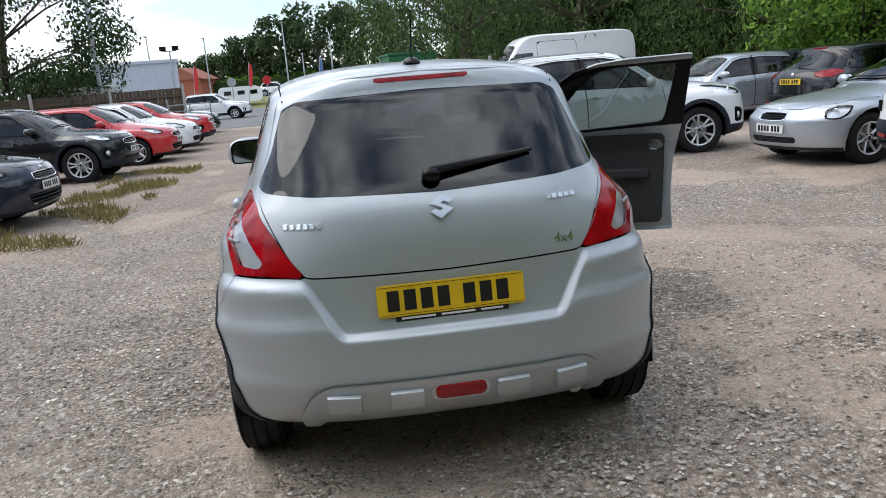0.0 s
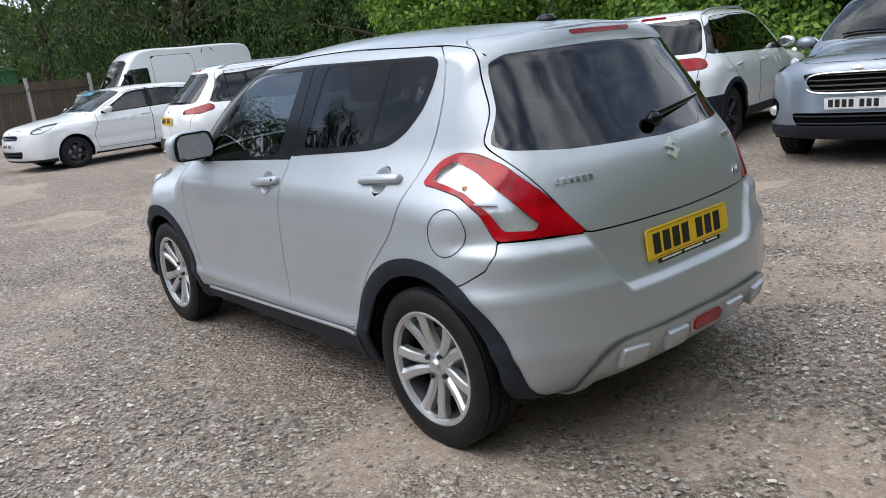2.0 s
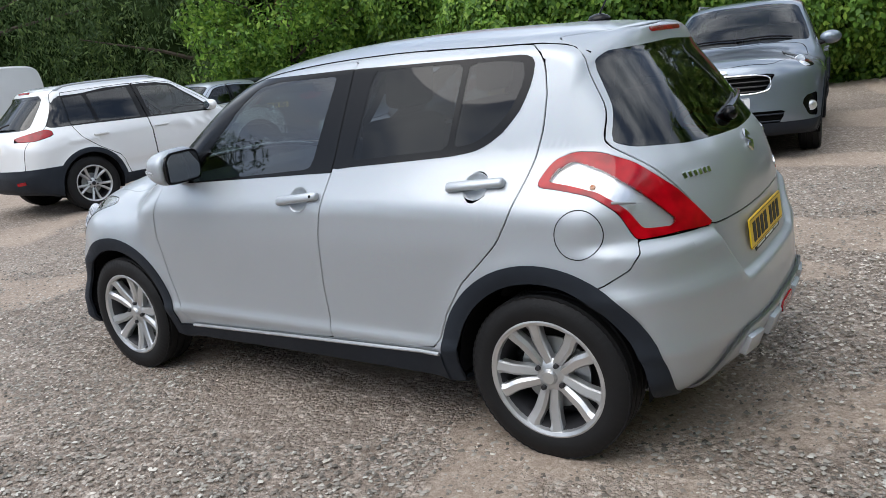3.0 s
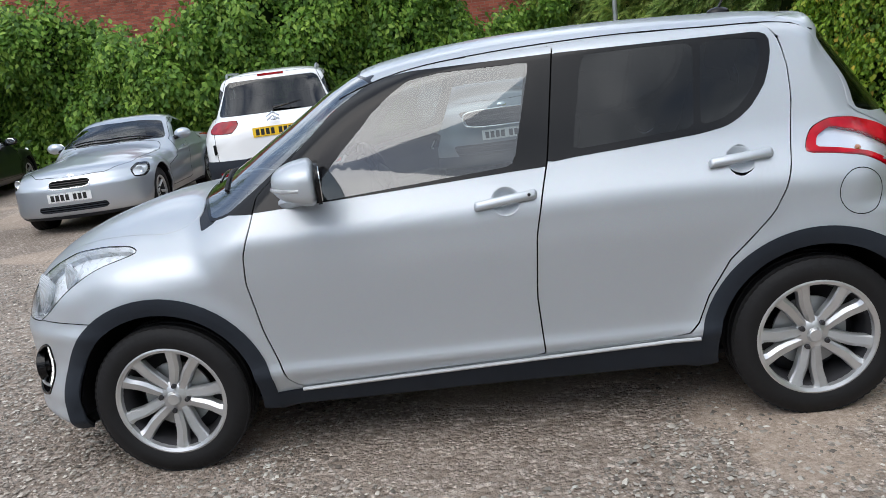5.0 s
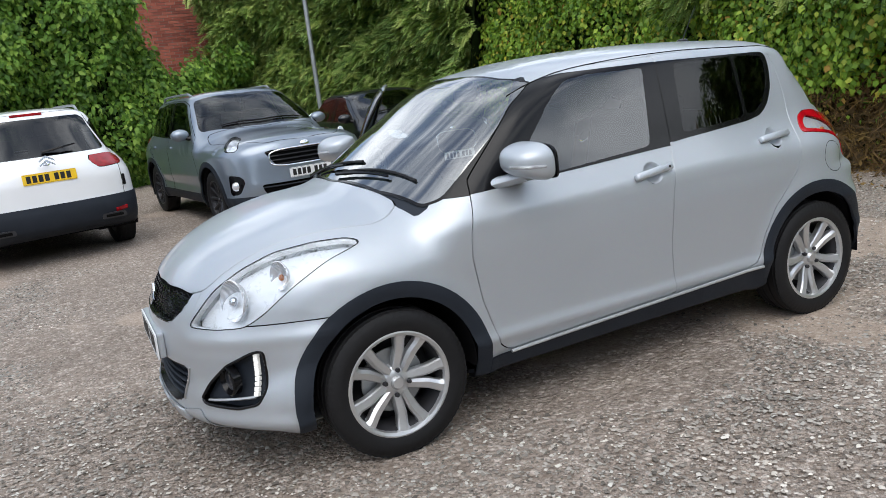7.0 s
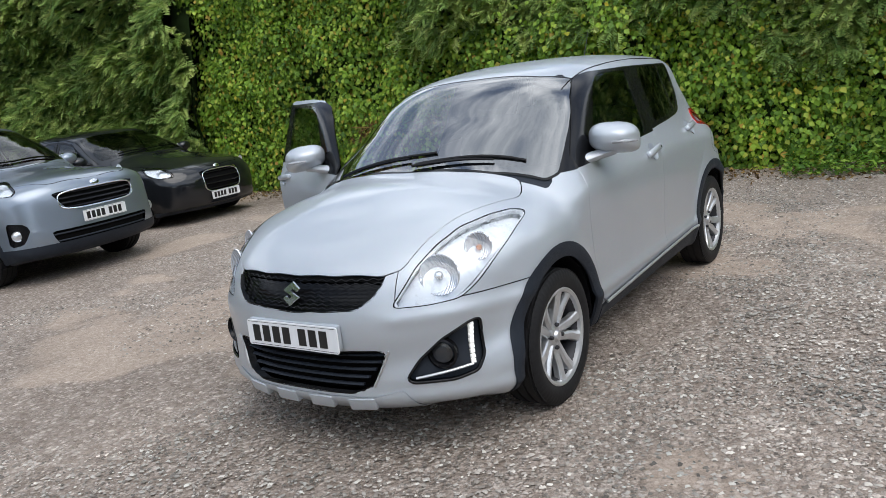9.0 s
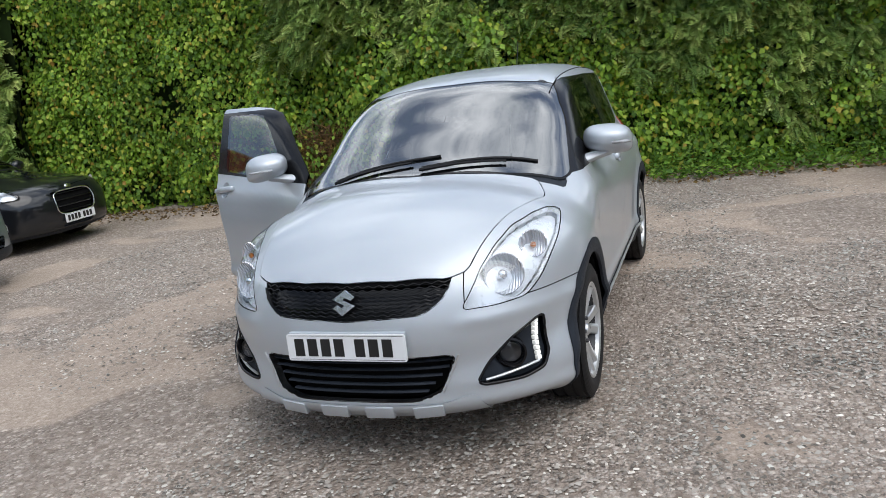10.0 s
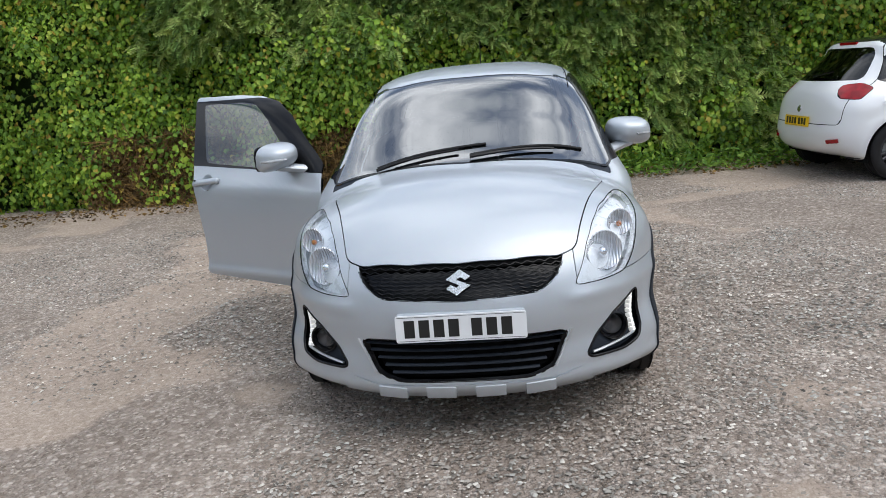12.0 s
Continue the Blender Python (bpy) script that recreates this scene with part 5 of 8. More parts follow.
def build_car(name, label, m, paintwork, wb=2.6, fo=0.85, ro=0.80, wide=0.90, high=1.55, clear=0.20, belt=1.0, cowl=(0.95, 1.06), nose=0.78, roof=(0.25, -1.25),
              tail=1.0, deck=None, tyre=0.335, rim=0.225, style="five", clad=False, rear_glass=None, plate=True, back_lamp=None, front_lamp=None, grille=None, rails=False,
              low_grille=None, badge=None, dlo_back=None, extra=None, group="parked cars", fine=False, roof_paint=None, bars_label=""):
    car = thing(name, label, "car", group, m)
    yf, yr = wb / 2 + fo, -wb / 2 - ro
    belt_r = belt + 0.05
    prof = smooth_curve([(clear - 0.02, 0.92 * wide), (0.36, 0.985 * wide), (0.6, wide), (belt - 0.18, 0.995 * wide), (belt - 0.03, 0.955 * wide), (belt + 0.06, 0.905 * wide), ((belt + high) / 2, 0.81 * wide), (high - 0.08, 0.70 * wide), (high, 0.66 * wide)], 0.03)

    def width(y, z):
        lo = 1 - 0.06 * sstep(-wb / 2, yr, y) - 0.05 * sstep(wb / 2, yf, y)
        hi = 1 - 0.10 * sstep(-0.5, yr, y)
        k = sstep(belt - 0.12, belt + 0.12, z)
        return prof(z) * (lo * (1 - k) + hi * k)

    c = clear
    o = [(0, c, 0.05, 2.5), (-wb / 2, c + 0.01, 0.05, 2.5), (yr + 0.25, c + 0.05, 0.10, 2.5), (yr + 0.06, c + 0.12, 0.35, 2.8), (yr, c + 0.28, 0.42, 3.0), (yr + 0.015, 0.66, 0.45, 3.0)]
    if deck is None:
        o += [(yr + 0.05, tail - 0.12, 0.46, 2.9), (yr + 0.11, tail, 0.48, 2.7), (roof[1] - 0.10, high - 0.14, 0.30, 2.5), (roof[1] - 0.02, high - 0.055, 0.15, 2.5), (roof[1] + 0.18, high - 0.02, 0.11, 2.6)]
    else:
        o += [(yr + 0.03, deck[1] - 0.12, 0.42, 2.8), (yr + 0.10, deck[1] - 0.005, 0.36, 2.6), (deck[0] - 0.05, deck[1] + 0.03, 0.34, 2.5), (roof[1] - 0.08, high - 0.09, 0.22, 2.5), (roof[1] + 0.12, high - 0.02, 0.12, 2.6)]
    mid = (roof[0] + roof[1]) / 2
    o += [(mid, high, 0.11, 2.6), (roof[0] - 0.12, high - 0.02, 0.12, 2.6), (roof[0] + 0.06, high - 0.075, 0.20, 2.6), ((roof[0] + cowl[0]) / 2 + 0.02, (high + cowl[1]) / 2 - 0.005, 0.25, 2.6), (cowl[0], cowl[1] + 0.005, 0.32, 2.5),
          (cowl[0] + 0.12, cowl[1] - 0.02, 0.36, 2.5), ((cowl[0] + yf) / 2, (cowl[1] * 0.62 + nose * 0.38), 0.38, 2.5), (yf - 0.17, nose + 0.05, 0.45, 2.4), (yf - 0.07, nose - 0.03, 0.50, 2.4), (yf - 0.01, 0.58, 0.52, 2.5), (yf, 0.48, 0.52, 2.5),
          (yf - 0.02, c + 0.12, 0.45, 2.5), (yf - 0.09, c + 0.03, 0.30, 2.5), (yf - 0.35, c, 0.08, 2.5), (wb / 2 - 0.4, c, 0.05, 2.5)]
    ar = tyre + 0.055

    def bulge(p):
        b = np.zeros(len(p))
        for cy in (-wb / 2, wb / 2):
            r = np.hypot(p[:, 1] - cy, p[:, 2] - tyre)
            b += np.where(p[:, 0] < -0.5, 0.016 * np.exp(-((r - ar - 0.02) / 0.06) ** 2), 0)
        b += np.where((p[:, 0] < -0.5) & (abs(p[:, 1]) < wb / 2 + 0.2), 0.012 * np.exp(-((p[:, 2] - belt + 0.14) / 0.03) ** 2), 0)
        b -= np.where((p[:, 0] < -0.5) & (abs(p[:, 1]) < wb / 2 - 0.3), 0.014 * np.exp(-((p[:, 2] - 0.50) / 0.08) ** 2), 0)
        return b

    sk = Skin(o, width, (-wb / 2 + 0.2, wb / 2 - 0.1, 0.58), 190 if fine else 110, 36 if fine else 22, bulge)
    body, rings = list(sk.faces), []

    def cut(view, poly, gap=0.008, mask=None):
        nonlocal body
        ins, body, ring = sk.panel(body, view, poly, gap, mask)
        rings.append(ring)
        return ins

    def take(view, poly, mask=None):
        nonlocal body
        ins, body = sk.split(body, view, poly, 0.0, mask)
        return ins

    def both(nm, faces, mat, parent, lab="", lift=0.0, thick=0.0):
        me = sk.mesh(nm, faces, mat, lift, thick, "both")
        return child(nm, me, parent, lab) if me else None

    def sided(nm, faces, mat, parents, lab="", lift=0.0, thick=0.0):
        res = []
        for side, pr in zip("LR", parents):
            me = sk.mesh(nm, faces, mat, lift, thick, side)
            if me:
                res.append(child(nm, me, pr, lab))
        return res

    two = (car, car)
    outside = lambda p: p[:, 0] < -0.62
    arches = []
    for cy in (-wb / 2, wb / 2):
        ring = take("side", disc(cy, tyre, ar + (0.06 if clad else 0.02), 44), outside)
        _, ring = sk.split(ring, "side", disc(cy, tyre, ar, 44), 0, outside)
        _, ring = sk.split(ring, "side", [(-4, -1), (4, -1), (4, c + 0.02), (-4, c + 0.02)])
        arches.append(ring)
    low = take("wide_side", [(-4, -1), (4, -1), (4, c + (0.16 if clad else 0.06)), (-4, c + (0.16 if clad else 0.06))])
    bump_low = []
    if clad:
        bump_low = take("back", [(-2, -1), (2, -1), (2, c + 0.40), (-2, c + 0.40)], lambda p: p[:, 1] < -wb / 2 - 0.3)
    # lamps, in the corner views
    bl = back_lamp or [(0.0, 0.02), (0.28, 0.02), (0.40, -0.02), (0.40, -0.14), (0.26, -0.15), (0.02, -0.05)]
    a0 = (-wide * 0.96 - (yr + 0.48)) * 0.70711
    back_out = rounded([(a0 + u, tail + v) for u, v in bl], 0.03)
    fl = front_lamp or [(0.0, 0.10), (0.25, 0.08), (0.42, 0.0), (0.44, -0.06), (0.22, -0.07), (0.08, 0.0)]
    a1 = (-wide * 0.96 + (yf - 0.62)) * 0.70711
    front_out = rounded([(a1 + u, nose + v) for u, v in fl], 0.03)
    tl = cut("back_corner", back_out)
    hl = cut("front_corner", front_out)
    fogs = []
    if clad:
        fogs = take("front_corner", rounded([(a1 + 0.20, 0.66), (a1 + 0.36, 0.64), (a1 + 0.42, 0.58), (a1 + 0.34, 0.44), (a1 + 0.20, 0.42)], 0.03))
    # side glass
    dr = dlo_back if dlo_back is not None else yr + 0.42
    ax = cowl[0] - 0.30
    dlo = rounded([(ax, belt - 0.005), (roof[0] - 0.08, high - 0.165), (roof[0] - 0.30, high - 0.125), (mid, high - 0.115), (max(roof[1], dr) + 0.06, high - 0.165), (dr, belt_r + 0.10), (dr + 0.10, belt_r + 0.005)], 0.05)
    bp = (ax + dr) / 2 + 0.16
    doors = []
    fd = [(cowl[0] - 0.22, belt + 0.02), (cowl[0] - 0.19, belt - 0.2), (wb / 2 - ar - 0.05, c + 0.42), (wb / 2 - ar - 0.10, c + 0.14), (bp + 0.02, c + 0.14), (bp, belt), (bp - 0.06, high - 0.08), (mid, high - 0.085), (roof[0] - 0.28, high - 0.09), (roof[0] - 0.04, high - 0.14)]
    rd = [(bp + 0.01, c + 0.14), (-wb / 2 + ar + 0.12, c + 0.14), (-wb / 2 + ar + 0.04, c + 0.40), (-wb / 2 + 0.16, tyre + ar + 0.05), (-wb / 2 - 0.04, belt - 0.10), (max(dr + 0.10, -wb / 2 - 0.10), belt_r + 0.02), (max(roof[1], dr) + 0.14, high - 0.11), (bp - 0.07, high - 0.08), (bp - 0.01, belt)]
    fdoor = cut("side", fd)
    rdoor = cut("side", rd) if extra != "coupe" else []
    screen = rounded([(0, roof[0] + 0.05), (-0.48 * wide / 0.9, roof[0] + 0.0), (-0.60 * wide / 0.9, roof[0] - 0.02), (-0.74 * wide / 0.9, cowl[0] - 0.28), (-0.72 * wide / 0.9, cowl[0] - 0.20), (-0.4, cowl[0] - 0.06), (0, cowl[0] - 0.02), (0.4, cowl[0] - 0.06), (0.72 * wide / 0.9, cowl[0] - 0.20), (0.74 * wide / 0.9, cowl[0] - 0.28), (0.60 * wide / 0.9, roof[0] - 0.02), (0.48 * wide / 0.9, roof[0])], 0.03)
    scr = take("top", screen, lambda p: (p[:, 2] > cowl[1] - 0.05) & (p[:, 1] > roof[0] - 0.2))
    bon = cut("top", rounded([(0, yf - 0.09), (-0.5 * wide, yf - 0.16), (-0.74 * wide, yf - 0.45), (-0.82 * wide, cowl[0] + 0.1), (-0.78 * wide, cowl[0] - 0.12), (0, cowl[0] + 0.02), (0.78 * wide, cowl[0] - 0.12), (0.82 * wide, cowl[0] + 0.1), (0.74 * wide, yf - 0.45), (0.5 * wide, yf - 0.16)], 0.05), 0.008, lambda p: (p[:, 2] > nose - 0.02) & (p[:, 1] > cowl[0] - 0.4))
    # back door or boot, screen
    rg = rear_glass or (tail + 0.06, high - 0.12, 0.60, 0.46)
    if deck is None:
        gate = cut("back", rounded([(-0.80 * wide, tail + 0.02), (-0.78 * wide, 0.60), (0.78 * wide, 0.60), (0.80 * wide, tail + 0.02), (0.60 * wide, high - 0.06), (-0.60 * wide, high - 0.06)], 0.05), 0.008, lambda p: p[:, 1] < -wb / 2)
        rw, gate = sk.split(gate, "back", rounded([(-rg[2], rg[0]), (rg[2], rg[0]), (rg[3], rg[1]), (-rg[3], rg[1])], 0.06))
        tg = both("tailgate", gate, paintwork, car)
        both("rear_window", rw, DARKGLASS, tg, "dark tinted glass")
    else:
        rw = take("top", rounded([(-0.55, roof[1] - 0.05), (0.55, roof[1] - 0.05), (0.62, deck[0] + 0.08), (-0.62, deck[0] + 0.08)], 0.05), lambda p: (p[:, 1] < roof[1] + 0.1) & (p[:, 2] > deck[1]))
        both("rear_window", rw, DARKGLASS, car, "dark tinted glass")
        boot = cut("top", rounded([(-0.68 * wide, deck[0] - 0.02), (0.68 * wide, deck[0] - 0.02), (0.70 * wide, yr - 0.1), (-0.70 * wide, yr - 0.1)], 0.05), 0.008, lambda p: (p[:, 1] < deck[0] + 0.1) & (p[:, 2] > deck[1] - 0.3))
        both("boot_lid", boot, paintwork, car)
    # grille
    gr = grille or (nose - 0.06, nose - 0.17, 0.42, 0.36)
    lg = low_grille or (0.44, 0.30, 0.55, 0.45)
    fm = lambda p: p[:, 1] > wb / 2
    g1 = take("front", rounded([(-gr[2], gr[0]), (gr[2], gr[0]), (gr[3], gr[1]), (-gr[3], gr[1])], 0.03), fm)
    g2 = take("front", rounded([(-lg[2], lg[0]), (lg[2], lg[0]), (lg[3], lg[1]), (-lg[3], lg[1])], 0.03), fm)
    # split the doors' glass out
    gf, fdoor = sk.split(fdoor, "side", dlo)
    gr_, rdoor = sk.split(rdoor, "side", dlo)
    body_glass, body = sk.split(body, "side", dlo)
    df = sided("front_door", fdoor, paintwork, two)
    dz = sided("rear_door", rdoor, paintwork, two) if rdoor else two
    gff, frf = sk.split(gf, "side", dlo, -0.022)
    bpil = [(bp + 0.06, belt - 0.1), (bp - 0.09, belt - 0.1), (bp - 0.15, high), (bp - 0.0, high)]
    pf, gff = sk.split(gff, "side", bpil)
    sided("window", gff, SMOKE, df, "tinted side glass")
    sided("window_frame", frf + pf, TRIM, df, "", 0.002)
    if rdoor:
        grr, frr = sk.split(gr_, "side", dlo, -0.022)
        pr_, grr = sk.split(grr, "side", bpil)
        qp = [(-wb / 2 + 0.30, belt - 0.1), (-wb / 2 + 0.25, belt - 0.1), (-wb / 2 + 0.16, high), (-wb / 2 + 0.22, high)]
        pq, grr = sk.split(grr, "side", qp)
        sided("window", grr, DARKGLASS, dz, "dark side glass")
        sided("window_frame", frr + pr_ + pq, TRIM, dz, "", 0.002)
    if body_glass:
        for piece in islands(body_glass):
            sided("quarter_window", piece, DARKGLASS, two, "dark quarter glass")
    both("windscreen", scr, SMOKE, car, "windscreen glass")
    both("bonnet", bon, paintwork, car)
    # black strips added behind the panel gaps, as the shade in them
    both("panel_gap", [f for r in rings for f in r], GAP, car, "", -0.014)
    both("sill_trim", low, CLAD, car, "black lower trim", 0.004)
    if bump_low:
        both("rear_bumper_trim", bump_low, CLAD, car, "black plastic bumper trim", 0.01, 0.03)
    for ring in arches:
        sided("wheel_arch_trim", ring, CLAD if clad else paintwork, two, "", 0.008, 0.03)
    tls = sided("tail_lamp", tl, DARKRED, two, "red tail lamp", 0.006, 0.02)
    hls = sided("headlamp", hl, LAMPCOVER, two, "clear headlamp", 0.002)
    sided("reflector", hl, LAMPGREY, hls, "", -0.03)
    for k, hd in zip((-1, 1), hls):
        cu_, cv = a1 + sum(u for u, v in fl) / len(fl) + 0.03, nose + sum(v for u, v in fl) / len(fl) + 0.005
        q, n = sk.spot("front_corner", cu_, cv, -0.012)
        bm = lathe([(0.0, -0.03), (0.03, -0.022), (0.048, 0.0), (0.052, -0.004)], 20, False, False)
        bmesh.ops.transform(bm, matrix=basis((-k * q.x if k > 0 else q.x, q.y, q.z), (1, 0, 0), (k * 0.3, 0.95, 0)), verts=bm.verts[:])
        part("lamp_bowl", bm, REFLECT, hd, "", True)
    if fogs:
        sided("fog_lamp_housing", fogs, TRIM, two, "black fog lamp surround", -0.012)
        for k in (-1, 1):
            q, n = sk.spot("front_corner", a1 + 0.29, 0.53, 0.0)
            bm = lathe([(0, 0.012), (0.03, 0.008), (0.042, 0.0), (0.05, 0.002), (0.052, -0.02)], 18)
            bmesh.ops.transform(bm, matrix=basis((-k * q.x if k > 0 else q.x, q.y, q.z), (1, 0, 0), (k * 0.4, 0.9, 0)), verts=bm.verts[:])
            part("fog_lamp", bm, REFLECT, car, "", True)
    if roof_paint is not None:
        rf, body = sk.split(body, "top", rounded([(-0.62 * wide, roof[0] + 0.1), (0.62 * wide, roof[0] + 0.1), (0.62 * wide, roof[1] - 0.15), (-0.62 * wide, roof[1] - 0.15)], 0.1), 0, lambda p: p[:, 2] > high - 0.13)
        both("roof", rf, roof_paint, car, "black roof panel", 0.001)
    both("body_shell", body, paintwork, car)
    both("grille", g1, GAP, car, "black grille", -0.03)
    both("lower_grille", g2, GAP, car, "black lower intake", -0.03)
    for z0, z1, w0, w1, cnt in ((gr[1], gr[0], gr[3], gr[2], 4), (lg[1], lg[0], lg[3], lg[2], 3)):
        for i in range(cnt):
            t = (i + 0.5) / cnt
            z, hw = z0 + (z1 - z0) * t, w0 + (w1 - w0) * t
            pts = []
            for j in range(9):
                x = -hw + 2 * hw * j / 8
                p, n = sk.spot("front", -abs(x), z)
                pts.append((x, p.y - 0.012, z))
            part("grille_slat", tube(pts, 0.009, 5), CLAD if cnt == 3 else TRIM, car)
    pts = []
    for j in range(25):
        t = j / 24 * 2 * math.pi
        hw = (gr[2] + gr[3]) / 2 + 0.01
        x, z = hw * math.copysign(abs(math.cos(t)) ** 0.5, math.cos(t)), (gr[0] + gr[1]) / 2 + (gr[0] - gr[1]) / 2 * math.copysign(abs(math.sin(t)) ** 0.5, math.sin(t))
        p, n = sk.spot("front", -abs(x), z, 0.002)
        pts.append((x, p.y, z))
    part("grille_surround", tube(pts, 0.008, 6), CHROME, car, "bright grille surround")
    # badge front and back, plain discs
    p, n = sk.spot("front", 0, gr[0] + 0.035)
    bz = lathe([(0, 0.008), (0.03, 0.006), (0.038, 0.0)], 20)
    bmesh.ops.transform(bz, matrix=basis(p, (1, 0, 0), (0, 1, 0.4)) @ Matrix.Diagonal((1.4, 0.8, 1, 1)), verts=bz.verts[:])
    part("badge", bz, CHROME, car, "", True)
    pz = badge or (tail - 0.16 if deck is None else 0.72)
    p, n = sk.spot("back", 0, pz + 0.13)
    bz = lathe([(0, 0.008), (0.03, 0.006), (0.038, 0.0)], 20)
    bmesh.ops.transform(bz, matrix=basis(p, (1, 0, 0), (0, -1, 0.2)), verts=bz.verts[:])
    part("badge", bz, CHROME, car, "", True)
    p, n = sk.spot("back", 0, pz)
    number_plate(car, basis((0, p.y - 0.008, pz), (1, 0, 0), (0, -1, 0.08)), True)
    p, n = sk.spot("front", 0, (lg[0] + gr[1]) / 2)
    number_plate(car, basis((0, p.y + 0.012, (lg[0] + gr[1]) / 2), (-1, 0, 0), (0, 1, 0)), False)
    # reflectors low on the back
    for k in (-1, 1):
        p, n = sk.spot("back", -0.70 * wide, c + 0.24, 0.012)
        mm = basis((-k * p.x if k > 0 else p.x, p.y, p.z), (1, 0, 0), (n.x * -k, n.y, n.z))
        part("reflector", slab((-0.07, -0.02, -0.02), (0.07, 0.02, 0.006), 0.004, mm), DARKRED, car, "red reflector")
    # handles, mirrors, wipers
    for hy, ds in ((bp + 0.14, df), (-wb / 2 + 0.22, dz)):
        if not rdoor and hy < 0 and ds is two:
            continue
        p, n = sk.spot("side", hy, belt - 0.10)
        for k, d in zip((-1, 1), ds):
            mm = basis((-k * p.x if k > 0 else p.x, p.y, p.z), (0, 1, 0), (k, 0, 0.1))
            part("door_handle", slab((-0.10, -0.013, 0.0), (0.10, 0.013, 0.035), 0.01, mm), paintwork, d, "", True)
    for k, d in zip((-1, 1), df):
        mm = Matrix.Translation((k * (wide * 0.955 + 0.085), cowl[0] - 0.42, belt + 0.075)) @ Matrix.Rotation(radians(-10 * k), 4, "Z")
        part("door_mirror", ball(0.115, 0.075, 0.075, mm), paintwork, d, "", True)
        part("mirror_glass", ball(0.10, 0.010, 0.062, mm @ Matrix.Translation((0, -0.07, 0))), CHROME, d, "", True)
        part("mirror_arm", tube([(k * wide * 0.88, cowl[0] - 0.36, belt + 0.01), (k * (wide * 0.955 + 0.03), cowl[0] - 0.40, belt + 0.04)], 0.03, 8), TRIM, d)
    for x0, x1 in ((0.5, -0.05), (-0.02, -0.58)):
        pts = []
        for i in range(6):
            t = i / 5
            x = x0 + (x1 - x0) * t
            q, n = sk.spot("top", -abs(x), cowl[0] - 0.10 - 0.10 * abs(x), 0.02)
            pts.append((x, q.y, q.z))
        part("wiper", tube(pts, 0.010, 5), TRIM, car)
    if deck is None:
        p, n = sk.spot("back", 0, rg[0] + 0.03, 0.02)
        part("rear_wiper", tube([(0, p.y, p.z), (0.20, p.y + 0.0, p.z + 0.03), (0.34, p.y + 0.03, p.z + 0.05)], 0.016, 6, None, 0.008), TRIM, car)
        p, n = sk.spot("back", 0, high - 0.075, 0.004)
        part("brake_light", slab((-0.16, -0.014, -0.02), (0.16, 0.014, 0.008), 0.005, basis(p, (1, 0, 0), (0, -1, 0.1))), DARKRED, car, "red high-level light")
    if rails:
        for k in (-1, 1):
            pts = []
            for i in range(12):
                y = roof[1] + 0.10 + (roof[0] - roof[1] - 0.35) * i / 11
                q, n = sk.spot("top", -0.60 * wide, y, 0.035 if 0 < i < 11 else 0.0)
                pts.append((-k * q.x if k > 0 else q.x, y, q.z))
            part("roof_rail", tube(pts, 0.016, 6), STEEL if rails != "black" else TRIM, car)
    # under it and inside
    part("underbody", slab((-wide * 0.62, yr + 0.4, c + 0.01), (wide * 0.62, yf - 0.5, c + 0.12), 0.03), WELL, car)
    for k in (-1, 1):
        for cy in (-wb / 2, wb / 2):
            bm = bmesh.new()
            rows = []
            for i in range(19):
                a = math.pi * (-0.1 + 1.2 * i / 18)
                rows.append([bm.verts.new((k * x, cy + ar * math.cos(a), tyre + ar * math.sin(a))) for x in (wide * 0.97, wide * 0.5)])
            for a, b in zip(rows, rows[1:]):
                bm.faces.new((a[0], b[0], b[1], a[1]))
            bm.faces.new([r[1] for r in rows])
            part("wheel_well", bm, WELL, car, "", True)
            add_wheel(car, style, k * (wide - 0.135), cy, tyre, rim, 0.215, 20 * cy + 7 * k, "")
    part("cabin", slab((-wide * 0.74, yr + 0.45, c + 0.12), (wide * 0.74, cowl[0] - 0.05, belt - 0.12), 0.05), SEAT, car)
    for x in (-0.38, 0.38):
        for y in (mid + 0.42, mid - 0.48) if extra != "coupe" else (mid + 0.2,):
            s = part("seat", slab((x - 0.24, y - 0.12, belt - 0.3), (x + 0.24, y + 0.04, high - 0.32), 0.05), SEAT, car, "", True)
            part("headrest", slab((x - 0.13, y - 0.14, high - 0.32), (x + 0.13, y - 0.03, high - 0.16), 0.04), SEAT, s, "", True)
    return car


def parked(x, y, heading):
    """A place on the ground and the heading, in degrees clockwise from +y."""
    return pose(x, y, 0, 0, 0, -heading)


SUV = dict(wb=2.67, fo=0.90, ro=0.87, wide=0.915, high=1.645, clear=0.24, belt=1.06, cowl=(0.98, 1.13), nose=0.92, roof=(0.22, -1.55), tail=1.06, tyre=0.35, rim=0.235, clad=True, rails=True)
HATCH = dict(wb=2.50, fo=0.83, ro=0.66, wide=0.86, high=1.46, clear=0.19, belt=0.95, cowl=(0.98, 1.00), nose=0.76, roof=(0.25, -1.30), tail=0.98, tyre=0.31, rim=0.21)

